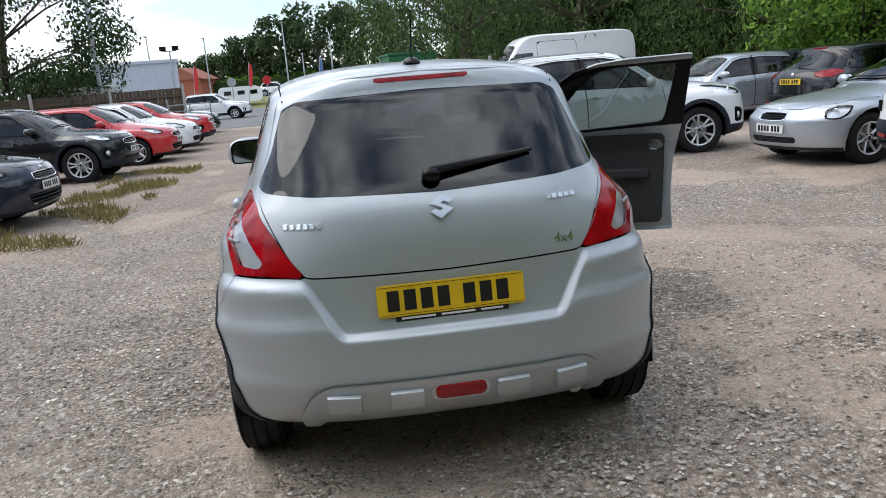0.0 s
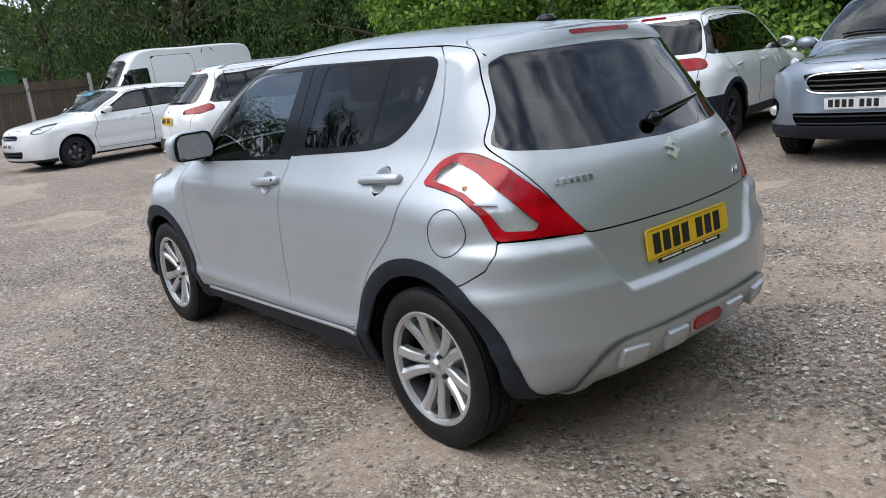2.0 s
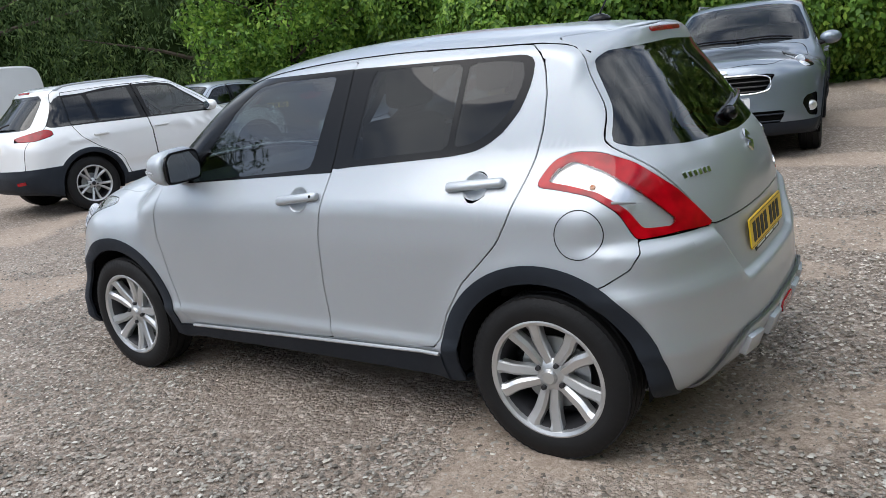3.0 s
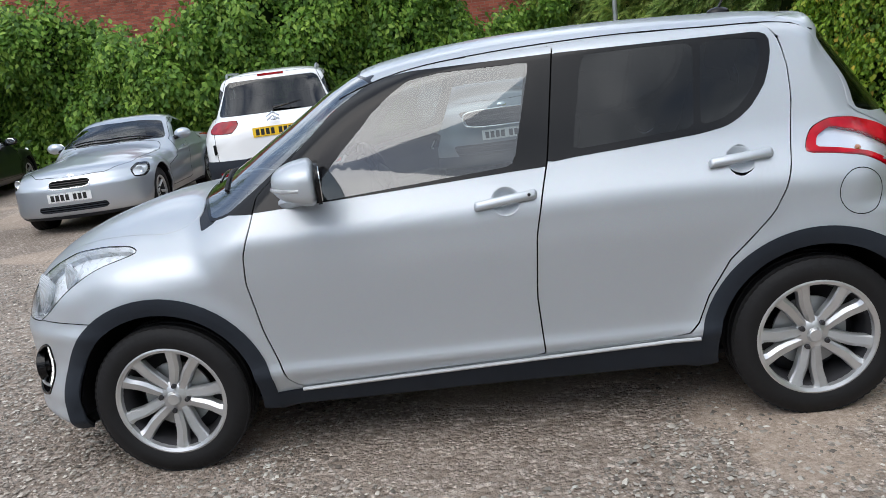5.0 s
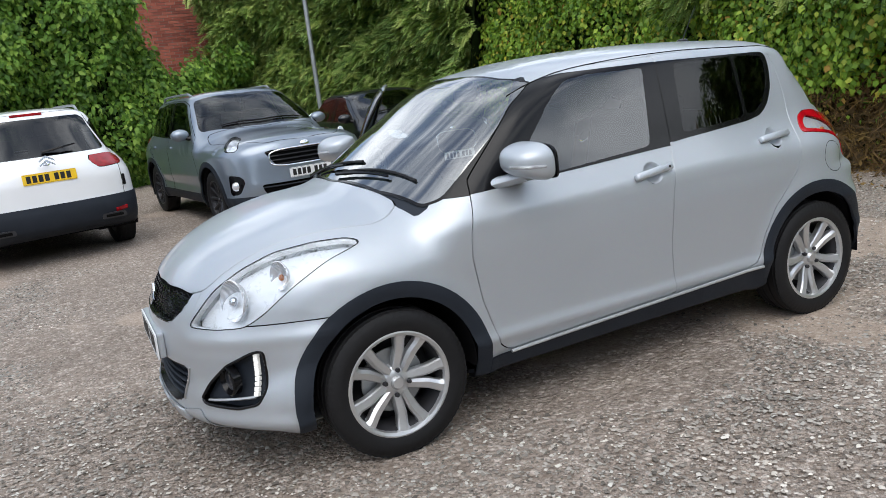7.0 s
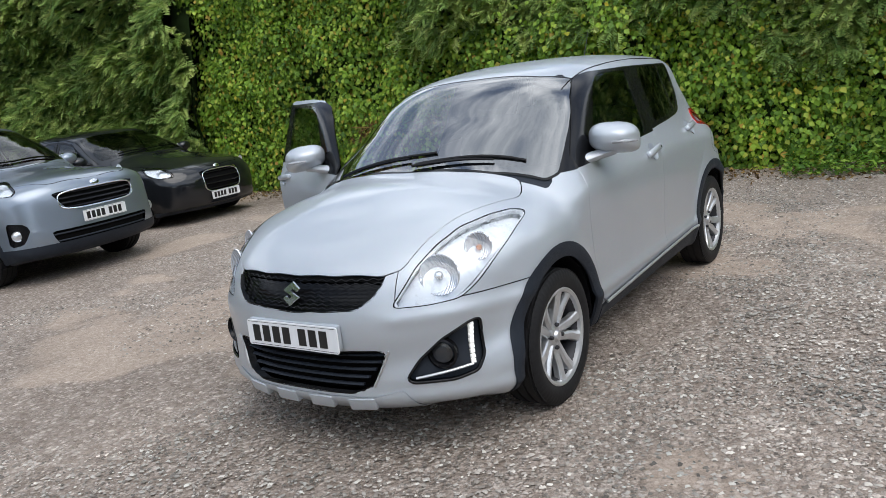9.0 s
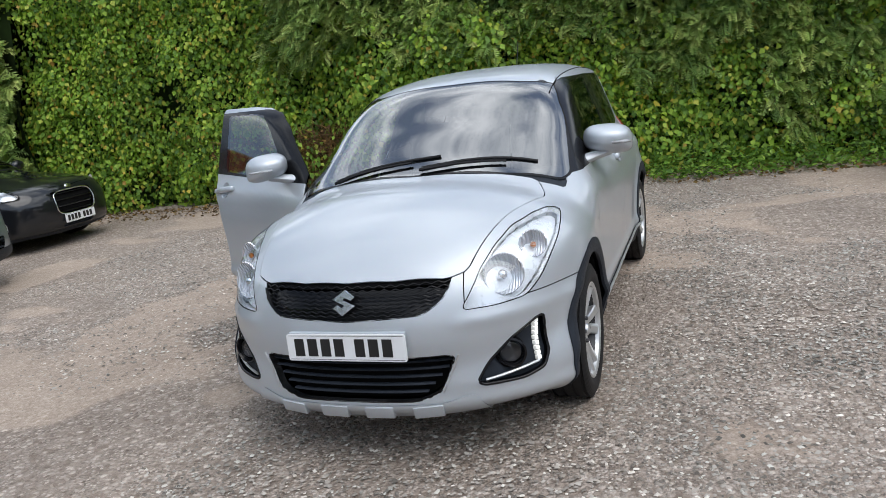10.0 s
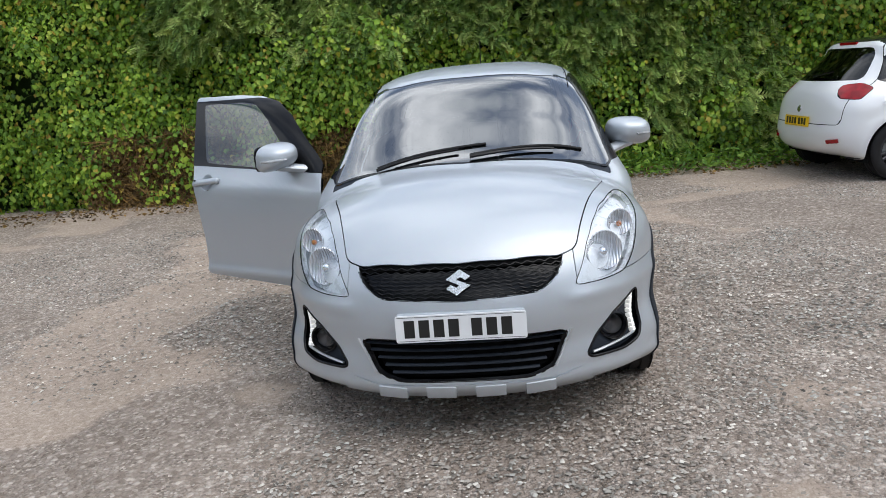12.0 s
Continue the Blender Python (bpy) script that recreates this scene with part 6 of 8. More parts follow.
build_car("white_suv", "white estate-bodied crossover with black arches, parked on gravel", parked(3.98, 7.75, 96), WHITE, **SUV, fine=True, style="twin",
          back_lamp=[(0.0, 0.0), (0.10, 0.05), (0.48, -0.02), (0.50, -0.07), (0.20, -0.08), (0.03, -0.04)])
crossover = build_car("white_crossover", "white crossover seen from behind, black bumper, yellow plate", parked(7.62, 2.74, 80), WHITE, **{**SUV, "wb": 2.73, "ro": 0.88, "high": 1.66, "wide": 0.92, "nose": 0.95}, fine=True, style="darkfive",
          back_lamp=[(0.16, 0.01), (0.26, 0.03), (0.52, 0.03), (0.56, 0.01), (0.56, -0.09), (0.52, -0.11), (0.22, -0.10), (0.16, -0.07)], badge=0.93, rear_glass=(1.14, 1.54, 0.68, 0.56))
for x in (-0.55, 0.55):
    tip = part("exhaust_trim", prism(rounded([(-0.13, -0.03), (0.13, -0.03), (0.12, 0.03), (-0.12, 0.03)], 0.02), 0.10, basis((x, -2.12, 0.42), (1, 0, 0), (0, -1, 0))), ALLOYDK, crossover, "dark bright-edged exhaust trim")
    part("exhaust_slot", slab((x - 0.09, -2.226, 0.405), (x + 0.09, -2.219, 0.435), 0.002), GAP, tip)
    part("bumper_slot", slab((x * 1.35 - 0.015, -2.12, 0.72), (x * 1.35 + 0.015, -2.02, 0.84), 0.01), TRIM, crossover)
for z in (1.105, 1.06):
    part("badge", prism([(-0.075, 0.0), (0.0, 0.052), (0.075, 0.0), (0.075, -0.018), (0.0, 0.030), (-0.075, -0.018)], 0.010, basis((0, -2.215, z), (1, 0, 0), (0, -1, 0.15)), 0.002), CHROME, crossover, "chrome chevron")
build_car("grey_suv", "metallic blue-grey crossover with a wide black grille", parked(7.3, -0.05, 263), GREY, **{**SUV, "nose": 0.965}, fine=True, style="dark",
          grille=(0.89, 0.70, 0.50, 0.38), low_grille=(0.52, 0.31, 0.60, 0.48), front_lamp=[(-0.02, 0.10), (0.22, 0.07), (0.34, 0.0), (0.33, -0.05), (0.18, -0.05), (0.06, 0.02)])
build_car("silver_roadster", "pale silver two-seat roadster with a slatted grille", parked(7.25, 5.08, 265), PALE, wb=2.40, fo=0.80, ro=0.80, wide=0.86, high=1.27, clear=0.17, belt=0.88, cowl=(0.55, 0.93), nose=0.68, roof=(-0.10, -0.75), tail=0.82, deck=(-1.25, 0.88),
          tyre=0.31, rim=0.20, style="seven", extra="coupe", dlo_back=-0.98, fine=True, grille=(0.66, 0.56, 0.26, 0.22), low_grille=(0.36, 0.28, 0.45, 0.40), front_lamp=[(0.06, 0.04), (0.22, 0.05), (0.36, 0.0), (0.36, -0.10), (0.20, -0.11), (0.10, -0.06)])
build_car("black_saloon", "glossy black saloon with a slatted chrome-edged grille", parked(8.65, -2.8, 266), BLACK, wb=2.81, fo=0.88, ro=0.98, wide=0.91, high=1.42, clear=0.16, belt=0.93, cowl=(0.95, 1.00), nose=0.74, roof=(0.15, -1.05), tail=0.90, deck=(-1.75, 1.00),
          tyre=0.32, rim=0.225, style="five", fine=True, grille=(0.70, 0.40, 0.36, 0.28), low_grille=(0.30, 0.24, 0.30, 0.28), dlo_back=-1.45)
build_car("white_hatchback", "white three-door hatchback with black roof, seen from behind", parked(-5.25, -4.38, 262), WHITE, **{**HATCH, "wb": 2.46, "ro": 0.68, "high": 1.48}, fine=True, roof_paint=BLACK, style="darkfive", badge=0.62,
          back_lamp=[(0.10, -0.02), (0.22, 0.03), (0.40, 0.02), (0.44, -0.02), (0.42, -0.11), (0.20, -0.13)])
build_car("black_hatchback", "black hatchback with red tail lamps and yellow plate", parked(10.6, 10.1, 78), BLACK, **{**HATCH, "wb": 2.65, "high": 1.48, "wide": 0.90, "ro": 0.80}, style="five",
          back_lamp=[(0.0, 0.0), (0.15, 0.04), (0.52, 0.0), (0.50, -0.10), (0.18, -0.10), (0.02, -0.04)])
build_car("grey_hatchback", "dark grey hatchback half hidden behind other cars", parked(10.2, 13.2, 265), SLATE, **HATCH, style="multi")
build_car("silver_hatchback", "silver hatchback parked against the shrubs", parked(8.4, 12.0, 265), PALE, **HATCH, style="multi")
build_car("white_fastback", "white five-door with dark alloy wheels and chrome side strip", parked(3.1, 14.3, 262), WHITE, **{**HATCH, "wb": 2.73, "fo": 0.95, "ro": 0.84, "wide": 0.93, "high": 1.51, "nose": 0.82, "belt": 1.0, "cowl": (1.05, 1.06), "roof": (0.15, -1.6)}, fine=True, style="darkfive")
build_car("teal_estate", "teal blue estate car with roof bars", parked(5.4, 18.0, 86), TEAL, **{**HATCH, "wb": 2.70, "ro": 1.0, "high": 1.50, "roof": (0.25, -1.9), "wide": 0.9}, rails=True)
build_car("navy_hatchback", "dark navy hatchback with dusty paint at the grass edge", parked(-6.24, 6.25, 92), NAVY, **{**HATCH, "wb": 2.64, "ro": 0.80, "wide": 0.92, "high": 1.50, "fo": 0.89}, fine=True, style="multi", grille=(0.70, 0.60, 0.36, 0.32))
build_car("black_crossover", "black compact crossover with machined alloy wheels", parked(-6.49, 12.2, 92), BLACK, **{**SUV, "wb": 2.58, "fo": 0.83, "ro": 0.73, "wide": 0.88, "high": 1.50, "belt": 0.98, "nose": 0.84, "cowl": (0.95, 1.05), "tail": 1.0}, fine=True, style="twin")
build_car("red_hatchback", "bright red small hatchback in a parked row", parked(-6.12, 15.3, 92), RED, **HATCH, style="five")
build_car("white_small_car", "white small hatchback in a parked row", parked(-6.09, 18.0, 92), WHITE, **HATCH, style="multi")
build_car("red_crossover", "red crossover with black cladding and roof bars", parked(-6.1, 20.8, 92), RED, **{**SUV, "wb": 2.60, "wide": 0.88, "high": 1.48, "belt": 0.98, "nose": 0.86, "cowl": (0.95, 1.05), "tail": 1.0, "fo": 0.83, "ro": 0.75}, style="five")
build_car("green_saloon", "dark green saloon beyond the metal gate", parked(-7.09, 28.9, 92), GREEN, wb=2.70, fo=0.85, ro=1.0, wide=0.88, high=1.42, clear=0.16, belt=0.93, cowl=(0.95, 1.00), nose=0.74, roof=(0.15, -1.05), tail=0.90, deck=(-1.7, 1.0), tyre=0.31, rim=0.21)
far_white = build_car("white_suv", "white crossover far off across the yard", parked(-7.41, 46.0, 95), WHITE, **SUV, group="far cars")
build_car("slate_suv", "slate grey off-roader far off on the tarmac", parked(-2.19, 52.5, 275), SLATE, **{**SUV, "high": 1.72}, group="far cars")
build_car("small_dark_hatchback", "small dark green hatchback facing the yard", parked(-0.33, 35.8, 185), GREEN, **{**HATCH, "fo": 0.70, "ro": 0.6, "high": 1.41}, group="far cars")
build_car("red_far_hatchback", "red hatchback far off in a display row", parked(1.45, 54.0, 265), RED, **HATCH, group="far cars")
white_far = build_car("white_far_hatchback", "white hatchback in a far display row", parked(3.4, 38.5, 268), WHITE, **HATCH, group="far cars")
navy_far = build_car("navy_far_hatchback", "navy hatchback in a far display row", parked(3.83, 35.5, 268), NAVY, **HATCH, group="far cars")
copy_thing(white_far, parked(3.46, 32.4, 266))
copy_thing(white_far, parked(2.95, 44.6, 268))
copy_thing(navy_far, parked(3.08, 41.4, 268))
copy_thing(far_white, Matrix.Translation((0, 0, 1.0)) @ parked(-6.34, 92.0, 95))
build_car("blue_far_hatchback", "blue hatchback far off by the road", parked(-2.35, 66.0, 95), BLUE, **HATCH, group="far cars")


# ---- ground ----
def ground_material():
    k = NT("gravel")
    v = k.coords(1)
    # chippings of three sizes, and bare brown earth where the stones have been driven away
    def chips(scale, *stops):
        c_ = k.n("ShaderNodeRGBToBW")
        k.l(k.vor(v, scale, "Color"), c_.inputs[0])
        return k.ramp(c_.outputs[0], *stops)
    coarse_d, small_d, tiny_d = k.vor(v, 34), k.vor(v, 62), k.vor(v, 140)
    coarse = chips(34, (0.15, (0.13, 0.115, 0.105)), (0.5, (0.33, 0.305, 0.285)), (0.85, (0.62, 0.59, 0.565)))
    small = chips(62, (0.15, (0.11, 0.10, 0.092)), (0.5, (0.31, 0.287, 0.268)), (0.85, (0.66, 0.63, 0.60)))
    tiny = chips(140, (0.2, (0.12, 0.105, 0.095)), (0.8, (0.46, 0.425, 0.395)))
    fine = k.noise(v, 300, 3, 0.7)
    pick = k.ramp(k.noise(v, 7, 3), (0.44, (0, 0, 0)), (0.56, (1, 1, 1)))
    c = k.mix(pick, small, coarse)
    dist = k.mix(pick, small_d, coarse_d)
    # grit fills the joints between the stones; the shade in them is coloured in
    joint = k.ramp(dist, (0.36, (0, 0, 0)), (0.55, (1, 1, 1)))
    c = k.mix(k.math("MULTIPLY", joint, 0.62), c, k.mix(0.55, tiny, (0.075, 0.063, 0.055)))
    worn = k.n("ShaderNodeAttribute")
    worn.attribute_name = "bare"
    edge = k.math("ADD", worn.outputs["Fac"], k.math("MULTIPLY", k.math("SUBTRACT", k.noise(v, 5.0, 6, 0.7), 0.5), 1.1))
    patch = k.ramp(edge, (0.36, (0, 0, 0)), (0.66, (1, 1, 1)))
    earth = k.ramp(k.mix(0.5, fine, k.noise(v, 22, 4)), (0.30, (0.19, 0.148, 0.112)), (0.70, (0.37, 0.305, 0.245)))
    c = k.mix(0.36, c, earth)
    c = k.mix(k.math("MULTIPLY", patch, 0.62), c, k.mix(0.3, earth, tiny))
    tone = k.ramp(k.mix(0.5, k.noise(v, 0.23, 4), k.noise(v, 1.4, 4)), (0.35, (1.14, 1.075, 1.02)), (0.65, (1.56, 1.47, 1.395)))
    c = k.mix(1.0, c, tone, "MULTIPLY")
    k.set(Base_Color=c, Roughness=0.88)
    k.b.inputs["Specular IOR Level"].default_value = 0.25
    loose = k.math("SUBTRACT", 1.0, k.math("MULTIPLY", patch, 0.85))
    h = k.math("SUBTRACT", k.math("MULTIPLY", fine, 0.12), k.math("MULTIPLY", loose, k.math("ADD", k.math("MULTIPLY", dist, 0.8), k.math("MULTIPLY", tiny_d, 0.25))))
    k.bump(h, 1.0, 0.03)
    return k.m


GRAVEL = ground_material()


def lattice(x, y, seed):
    """Smooth noise from 0 to 1 over arrays of places."""
    table = np.random.default_rng(seed).random((257, 257))
    xi, yi = np.floor(x).astype(int), np.floor(y).astype(int)
    fx, fy = x - xi, y - yi
    fx, fy = fx * fx * (3 - 2 * fx), fy * fy * (3 - 2 * fy)
    g = lambda i, j: table[i % 256, j % 256]
    return (g(xi, yi) * (1 - fx) + g(xi + 1, yi) * fx) * (1 - fy) + (g(xi, yi + 1) * (1 - fx) + g(xi + 1, yi + 1) * fx) * fy


def bareness(x, y):
    """How far the stones are worn away, 0 to 1."""
    m = 0.55 * lattice(x * 0.75 + 3.1, y * 0.75, 41) + 0.30 * lattice(x * 1.9, y * 1.9, 42) + 0.15 * lattice(x * 5.0, y * 5.0, 43)
    return sstep(0.50, 0.70, m)


def build_ground():
    n = 260
    a = np.linspace(-1, 1, n + 1)
    line = np.sign(a) * (abs(a) * 14 + abs(a) ** 6 * 900)
    x, y = (g.ravel() for g in np.meshgrid(line, line, indexing="ij"))
    r = np.maximum(abs(x), abs(y))
    z = 0.028 * (lattice(x * 0.5, y * 0.5, 44) - 0.5) + 0.014 * (lattice(x * 1.7, y * 1.7, 45) - 0.5) - 0.006
    for wx, wy in ((-0.75, -1.23), (0.75, -1.23), (-0.75, 1.23), (0.75, 1.23)):
        z *= np.minimum(1, np.hypot(x - wx, y - wy) / 0.8)
    z = np.where(r > 4.2, np.minimum(z, 0.004) * np.maximum(0, 1 - (r - 4.2) / 5), z)
    z = np.where(r < 40, z, 0.0)
    k = n + 1
    faces = [(i * k + j, (i + 1) * k + j, (i + 1) * k + j + 1, i * k + j + 1) for i in range(n) for j in range(n)]
    me = mesh_of("ground", np.stack((x, y, z), 1), faces, GRAVEL)
    me.attributes.new("bare", "FLOAT", "POINT").data.foreach_set("value", bareness(x, y).astype(np.float32))
    tagged(new("ground", me), "grey gravel car park with brown bare patches", "ground", kind="structure")


build_ground()


def scatter(name, count, where, size, material, label, category, seed):
    """Many small stones in one mesh."""
    rng = np.random.default_rng(seed)
    base = np.array([(1, 0.75, 0), (-1, 0.75, 0), (-1, -0.75, 0), (1, -0.75, 0), (0.45, 0.1, 1), (-0.5, -0.1, 0.85)], float)
    tri = np.array([(0, 1, 5), (0, 5, 4), (1, 2, 5), (2, 3, 4), (2, 4, 5), (3, 0, 4)])
    xy = where(rng, count)
    s = size[0] * (size[1] / size[0]) ** (rng.random(len(xy)) ** 1.7)
    ang = rng.random(len(xy)) * 6.283
    jit = 1 + 0.75 * (rng.random((len(xy), 6, 3)) - 0.5)
    v = base[None] * jit * np.array((1.0, 0.9, 0.62)) * s[:, None, None]
    v[:, 4:, :2] += s[:, None, None] * 0.5 * (rng.random((len(xy), 2, 2)) - 0.5)
    c, sn = np.cos(ang)[:, None], np.sin(ang)[:, None]
    x, y = v[:, :, 0] * c - v[:, :, 1] * sn, v[:, :, 0] * sn + v[:, :, 1] * c
    v = np.stack((x + xy[:, :1], y + xy[:, 1:2], v[:, :, 2] - 0.004), 2).reshape(-1, 3)
    f = (tri[None] + 6 * np.arange(len(xy))[:, None, None]).reshape(-1, 3)
    me = bpy.data.meshes.new(name)
    me.vertices.add(len(v))
    me.vertices.foreach_set("co", v.ravel())
    me.loops.add(f.size)
    me.loops.foreach_set("vertex_index", f.ravel().astype(np.int32))
    me.polygons.add(len(f))
    me.polygons.foreach_set("loop_start", np.arange(0, f.size, 3, dtype=np.int32))
    me.update(calc_edges=True)
    me.materials.append(material)
    return tagged(new(name, me), label, category, kind="stuff")


def island_material(name, stops, rough=0.9, translucent=0.0, spec=0.3):
    k = NT(name)
    geo = k.n("ShaderNodeNewGeometry")
    c = k.ramp(geo.outputs["Random Per Island"], *stops)
    v = k.coords(1)
    c = k.mix(0.7, c, k.ramp(k.noise(v, 1.3, 4), (0.32, (0.45, 0.52, 0.50)), (0.68, (1.12, 1.08, 1.0))), "MULTIPLY")
    k.set(Base_Color=c, Roughness=rough)
    k.b.inputs["Specular IOR Level"].default_value = spec
    if translucent:
        tr = k.n("ShaderNodeBsdfTranslucent")
        k.l(c, tr.inputs[0])
        mx = k.n("ShaderNodeMixShader")
        mx.inputs[0].default_value = translucent
        k.l(k.b.outputs[0], mx.inputs[1])
        k.l(tr.outputs[0], mx.inputs[2])
        k.l(mx.outputs[0], k.o.inputs[0])
    return k.m


STONE = island_material("loose_stone", ((0.0, (0.13, 0.112, 0.10)), (0.40, (0.32, 0.285, 0.258)), (0.82, (0.52, 0.475, 0.44)), (1.0, (0.80, 0.75, 0.705))))


def near_ring(rng, n):
    """Round the hatchback, thinner on worn ground."""
    ang = rng.random(n * 2) * 6.283
    r = 0.6 + 5.6 * rng.random(n * 2) ** 0.70
    x, y = r * np.cos(ang) * 0.95 - 0.6, r * np.sin(ang) * 1.1
    keep = (rng.random(n * 2) < 1 - 0.72 * bareness(x, y)) & (y > -5.2)
    return np.stack((x, y), 1)[keep][:n]


scatter("gravel_stones", 125000, near_ring, (0.004, 0.0125), STONE, "loose grey crushed stones scattered over the gravel", "gravel", 3)


# ---- leaves ----
def leaf_mesh(name, pos, nrm, size, material, label, category, rng, droop=0.4, aspect=0.6, kind="stuff", parent=None, fold=0.25, calm=0.0):
    """Many pointed leaves, each folded along its middle."""
    n = len(pos)
    d = rng.normal(size=(n, 3)) * (1 - calm)
    d[:, 2] -= droop
    d -= nrm * (d * nrm).sum(1, keepdims=True) * 0.6
    d /= np.maximum(np.linalg.norm(d, axis=1, keepdims=True), 1e-6)
    nn = nrm + rng.normal(size=(n, 3)) * 0.45 * (1 - 0.3 * calm)
    sdir = np.cross(d, nn)
    sdir /= np.maximum(np.linalg.norm(sdir, axis=1, keepdims=True), 1e-6)
    up = np.cross(sdir, d)
    s = size[0] + (size[1] - size[0]) * rng.random(n)
    L, Wd = s[:, None], (s * aspect * 0.5)[:, None]
    tip = pos + d * L
    m = pos + d * L * (0.45 - 0.13 * calm)
    v = np.stack((pos, m + sdir * Wd + up * Wd * fold, tip, m - sdir * Wd + up * Wd * fold, m), 1).reshape(-1, 3)
    f = (np.array([(0, 1, 4), (1, 2, 4), (4, 2, 3), (0, 4, 3)])[None] + 5 * np.arange(n)[:, None, None]).reshape(-1, 3)
    me = bpy.data.meshes.new(name)
    me.vertices.add(len(v))
    me.vertices.foreach_set("co", v.ravel())
    me.loops.add(f.size)
    me.loops.foreach_set("vertex_index", f.ravel().astype(np.int32))
    me.polygons.add(len(f))
    me.polygons.foreach_set("loop_start", np.arange(0, f.size, 3, dtype=np.int32))
    me.update(calc_edges=True)
    me.materials.append(material)
    ob = new(name, me)
    if parent is not None:
        ob.parent = parent
        if kind:
            ob["kind"] = kind
        return ob
    return tagged(ob, label, category, kind=kind)


IVY = island_material("ivy_leaf", ((0.0, (0.09, 0.19, 0.030)), (0.35, (0.24, 0.42, 0.050)), (0.78, (0.46, 0.66, 0.085)), (0.93, (0.58, 0.64, 0.10)), (0.97, (0.72, 0.58, 0.08)), (1.0, (0.60, 0.36, 0.10))), 0.45, 0.35)
CONIFER = island_material("conifer_spray", ((0.0, (0.15, 0.27, 0.07)), (0.5, (0.46, 0.66, 0.18)), (1.0, (0.80, 0.90, 0.30))), 0.6, 0.35)
SHRUB = island_material("shrub_leaf", ((0.0, (0.060, 0.140, 0.022)), (0.55, (0.160, 0.320, 0.042)), (1.0, (0.340, 0.500, 0.085))), 0.5, 0.3)
DRYLEAF = island_material("dry_leaf", ((0.0, (0.07, 0.045, 0.02)), (0.6, (0.20, 0.12, 0.05)), (1.0, (0.36, 0.22, 0.06))), 0.8, 0.15)
WILLOW = island_material("willow_leaf", ((0.0, (0.037, 0.075, 0.022)), (0.6, (0.088, 0.150, 0.044)), (1.0, (0.175, 0.250, 0.075))), 0.6, 0.3)
FARLEAF = island_material("far_leaf", ((0.0, (0.02, 0.045, 0.015)), (0.6, (0.05, 0.085, 0.028)), (1.0, (0.09, 0.13, 0.045))), 0.7, 0.2)
# near-black green: the shade deep in the foliage, given as a colour
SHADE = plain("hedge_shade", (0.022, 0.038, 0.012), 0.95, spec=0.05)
BARK = plain("bark", (0.07, 0.055, 0.04), 0.9, 0, 0.6, 30, 0.4)


def along(line, t):
    p = np.array(line, float)
    seg = np.hypot(*np.diff(p, axis=0).T)
    arc = np.concatenate(([0], np.cumsum(seg)))
    s = t * arc[-1]
    x, y = np.interp(s, arc, p[:, 0]), np.interp(s, arc, p[:, 1])
    e = 0.3
    dx, dy = np.interp(s + e, arc, p[:, 0]) - np.interp(s - e, arc, p[:, 0]), np.interp(s + e, arc, p[:, 1]) - np.interp(s - e, arc, p[:, 1])
    ln = np.maximum(np.hypot(dx, dy), 1e-6)
    return x, y, -dy / ln, dx / ln


def lumps(x, z, seed, scale=0.9):
    return np.array([noise.noise((a * scale, b * scale, seed)) * 0.5 + noise.noise((a * scale * 2.7, b * scale * 2.7, seed + 7)) * 0.25 for a, b in zip(x, z)])


def frond_mesh(pos, nrm, length, material, rng, parent):
    """Feathery conifer sprays: a drooping stem with narrow side shoots."""
    n, seg = len(pos), 8
    unit = lambda a: a / np.maximum(np.linalg.norm(a, axis=-1, keepdims=True), 1e-6)
    ax = unit(nrm * np.array((0.9, 0.9, 0.4)) + rng.normal(size=(n, 3)) * 0.42 - np.array((0, 0, 0.30)))
    side = unit(np.cross(ax, unit(nrm + rng.normal(size=(n, 3)) * 0.5 + np.array((0, 0, 1.2)))))
    L = (length[0] + (length[1] - length[0]) * rng.random(n))[:, None]
    sag = (0.08 + 0.22 * rng.random(n))[:, None]
    stem = []
    for i in range(seg + 1):
        t = i / seg
        stem.append(pos + L * (t * ax - np.array((0, 0, 1.0)) * sag * t * t))
    cols = list(stem)
    tri = []
    for i in range(seg):
        reach = L * (0.44 - 0.30 * i / seg)
        for k in (-1, 1):
            wob = 1 + 0.5 * (rng.random((n, 1)) - 0.5)
            cols.append(stem[i] + reach * wob * (0.62 * ax + k * 0.72 * side - np.array((0, 0, 0.12))))
            tri.append((i, i + 1, len(cols) - 1))
    w = len(cols)
    v = np.stack(cols, 1).reshape(-1, 3)
    f = (np.array(tri)[None] + w * np.arange(n)[:, None, None]).reshape(-1, 3)
    me = bpy.data.meshes.new("sprays")
    me.vertices.add(len(v))
    me.vertices.foreach_set("co", v.ravel())
    me.loops.add(f.size)
    me.loops.foreach_set("vertex_index", f.ravel().astype(np.int32))
    me.polygons.add(len(f))
    me.polygons.foreach_set("loop_start", np.arange(0, f.size, 3, dtype=np.int32))
    me.update(calc_edges=True)
    me.materials.append(material)
    ob = child("sprays", me, parent)
    ob["kind"] = "stuff"
    return ob


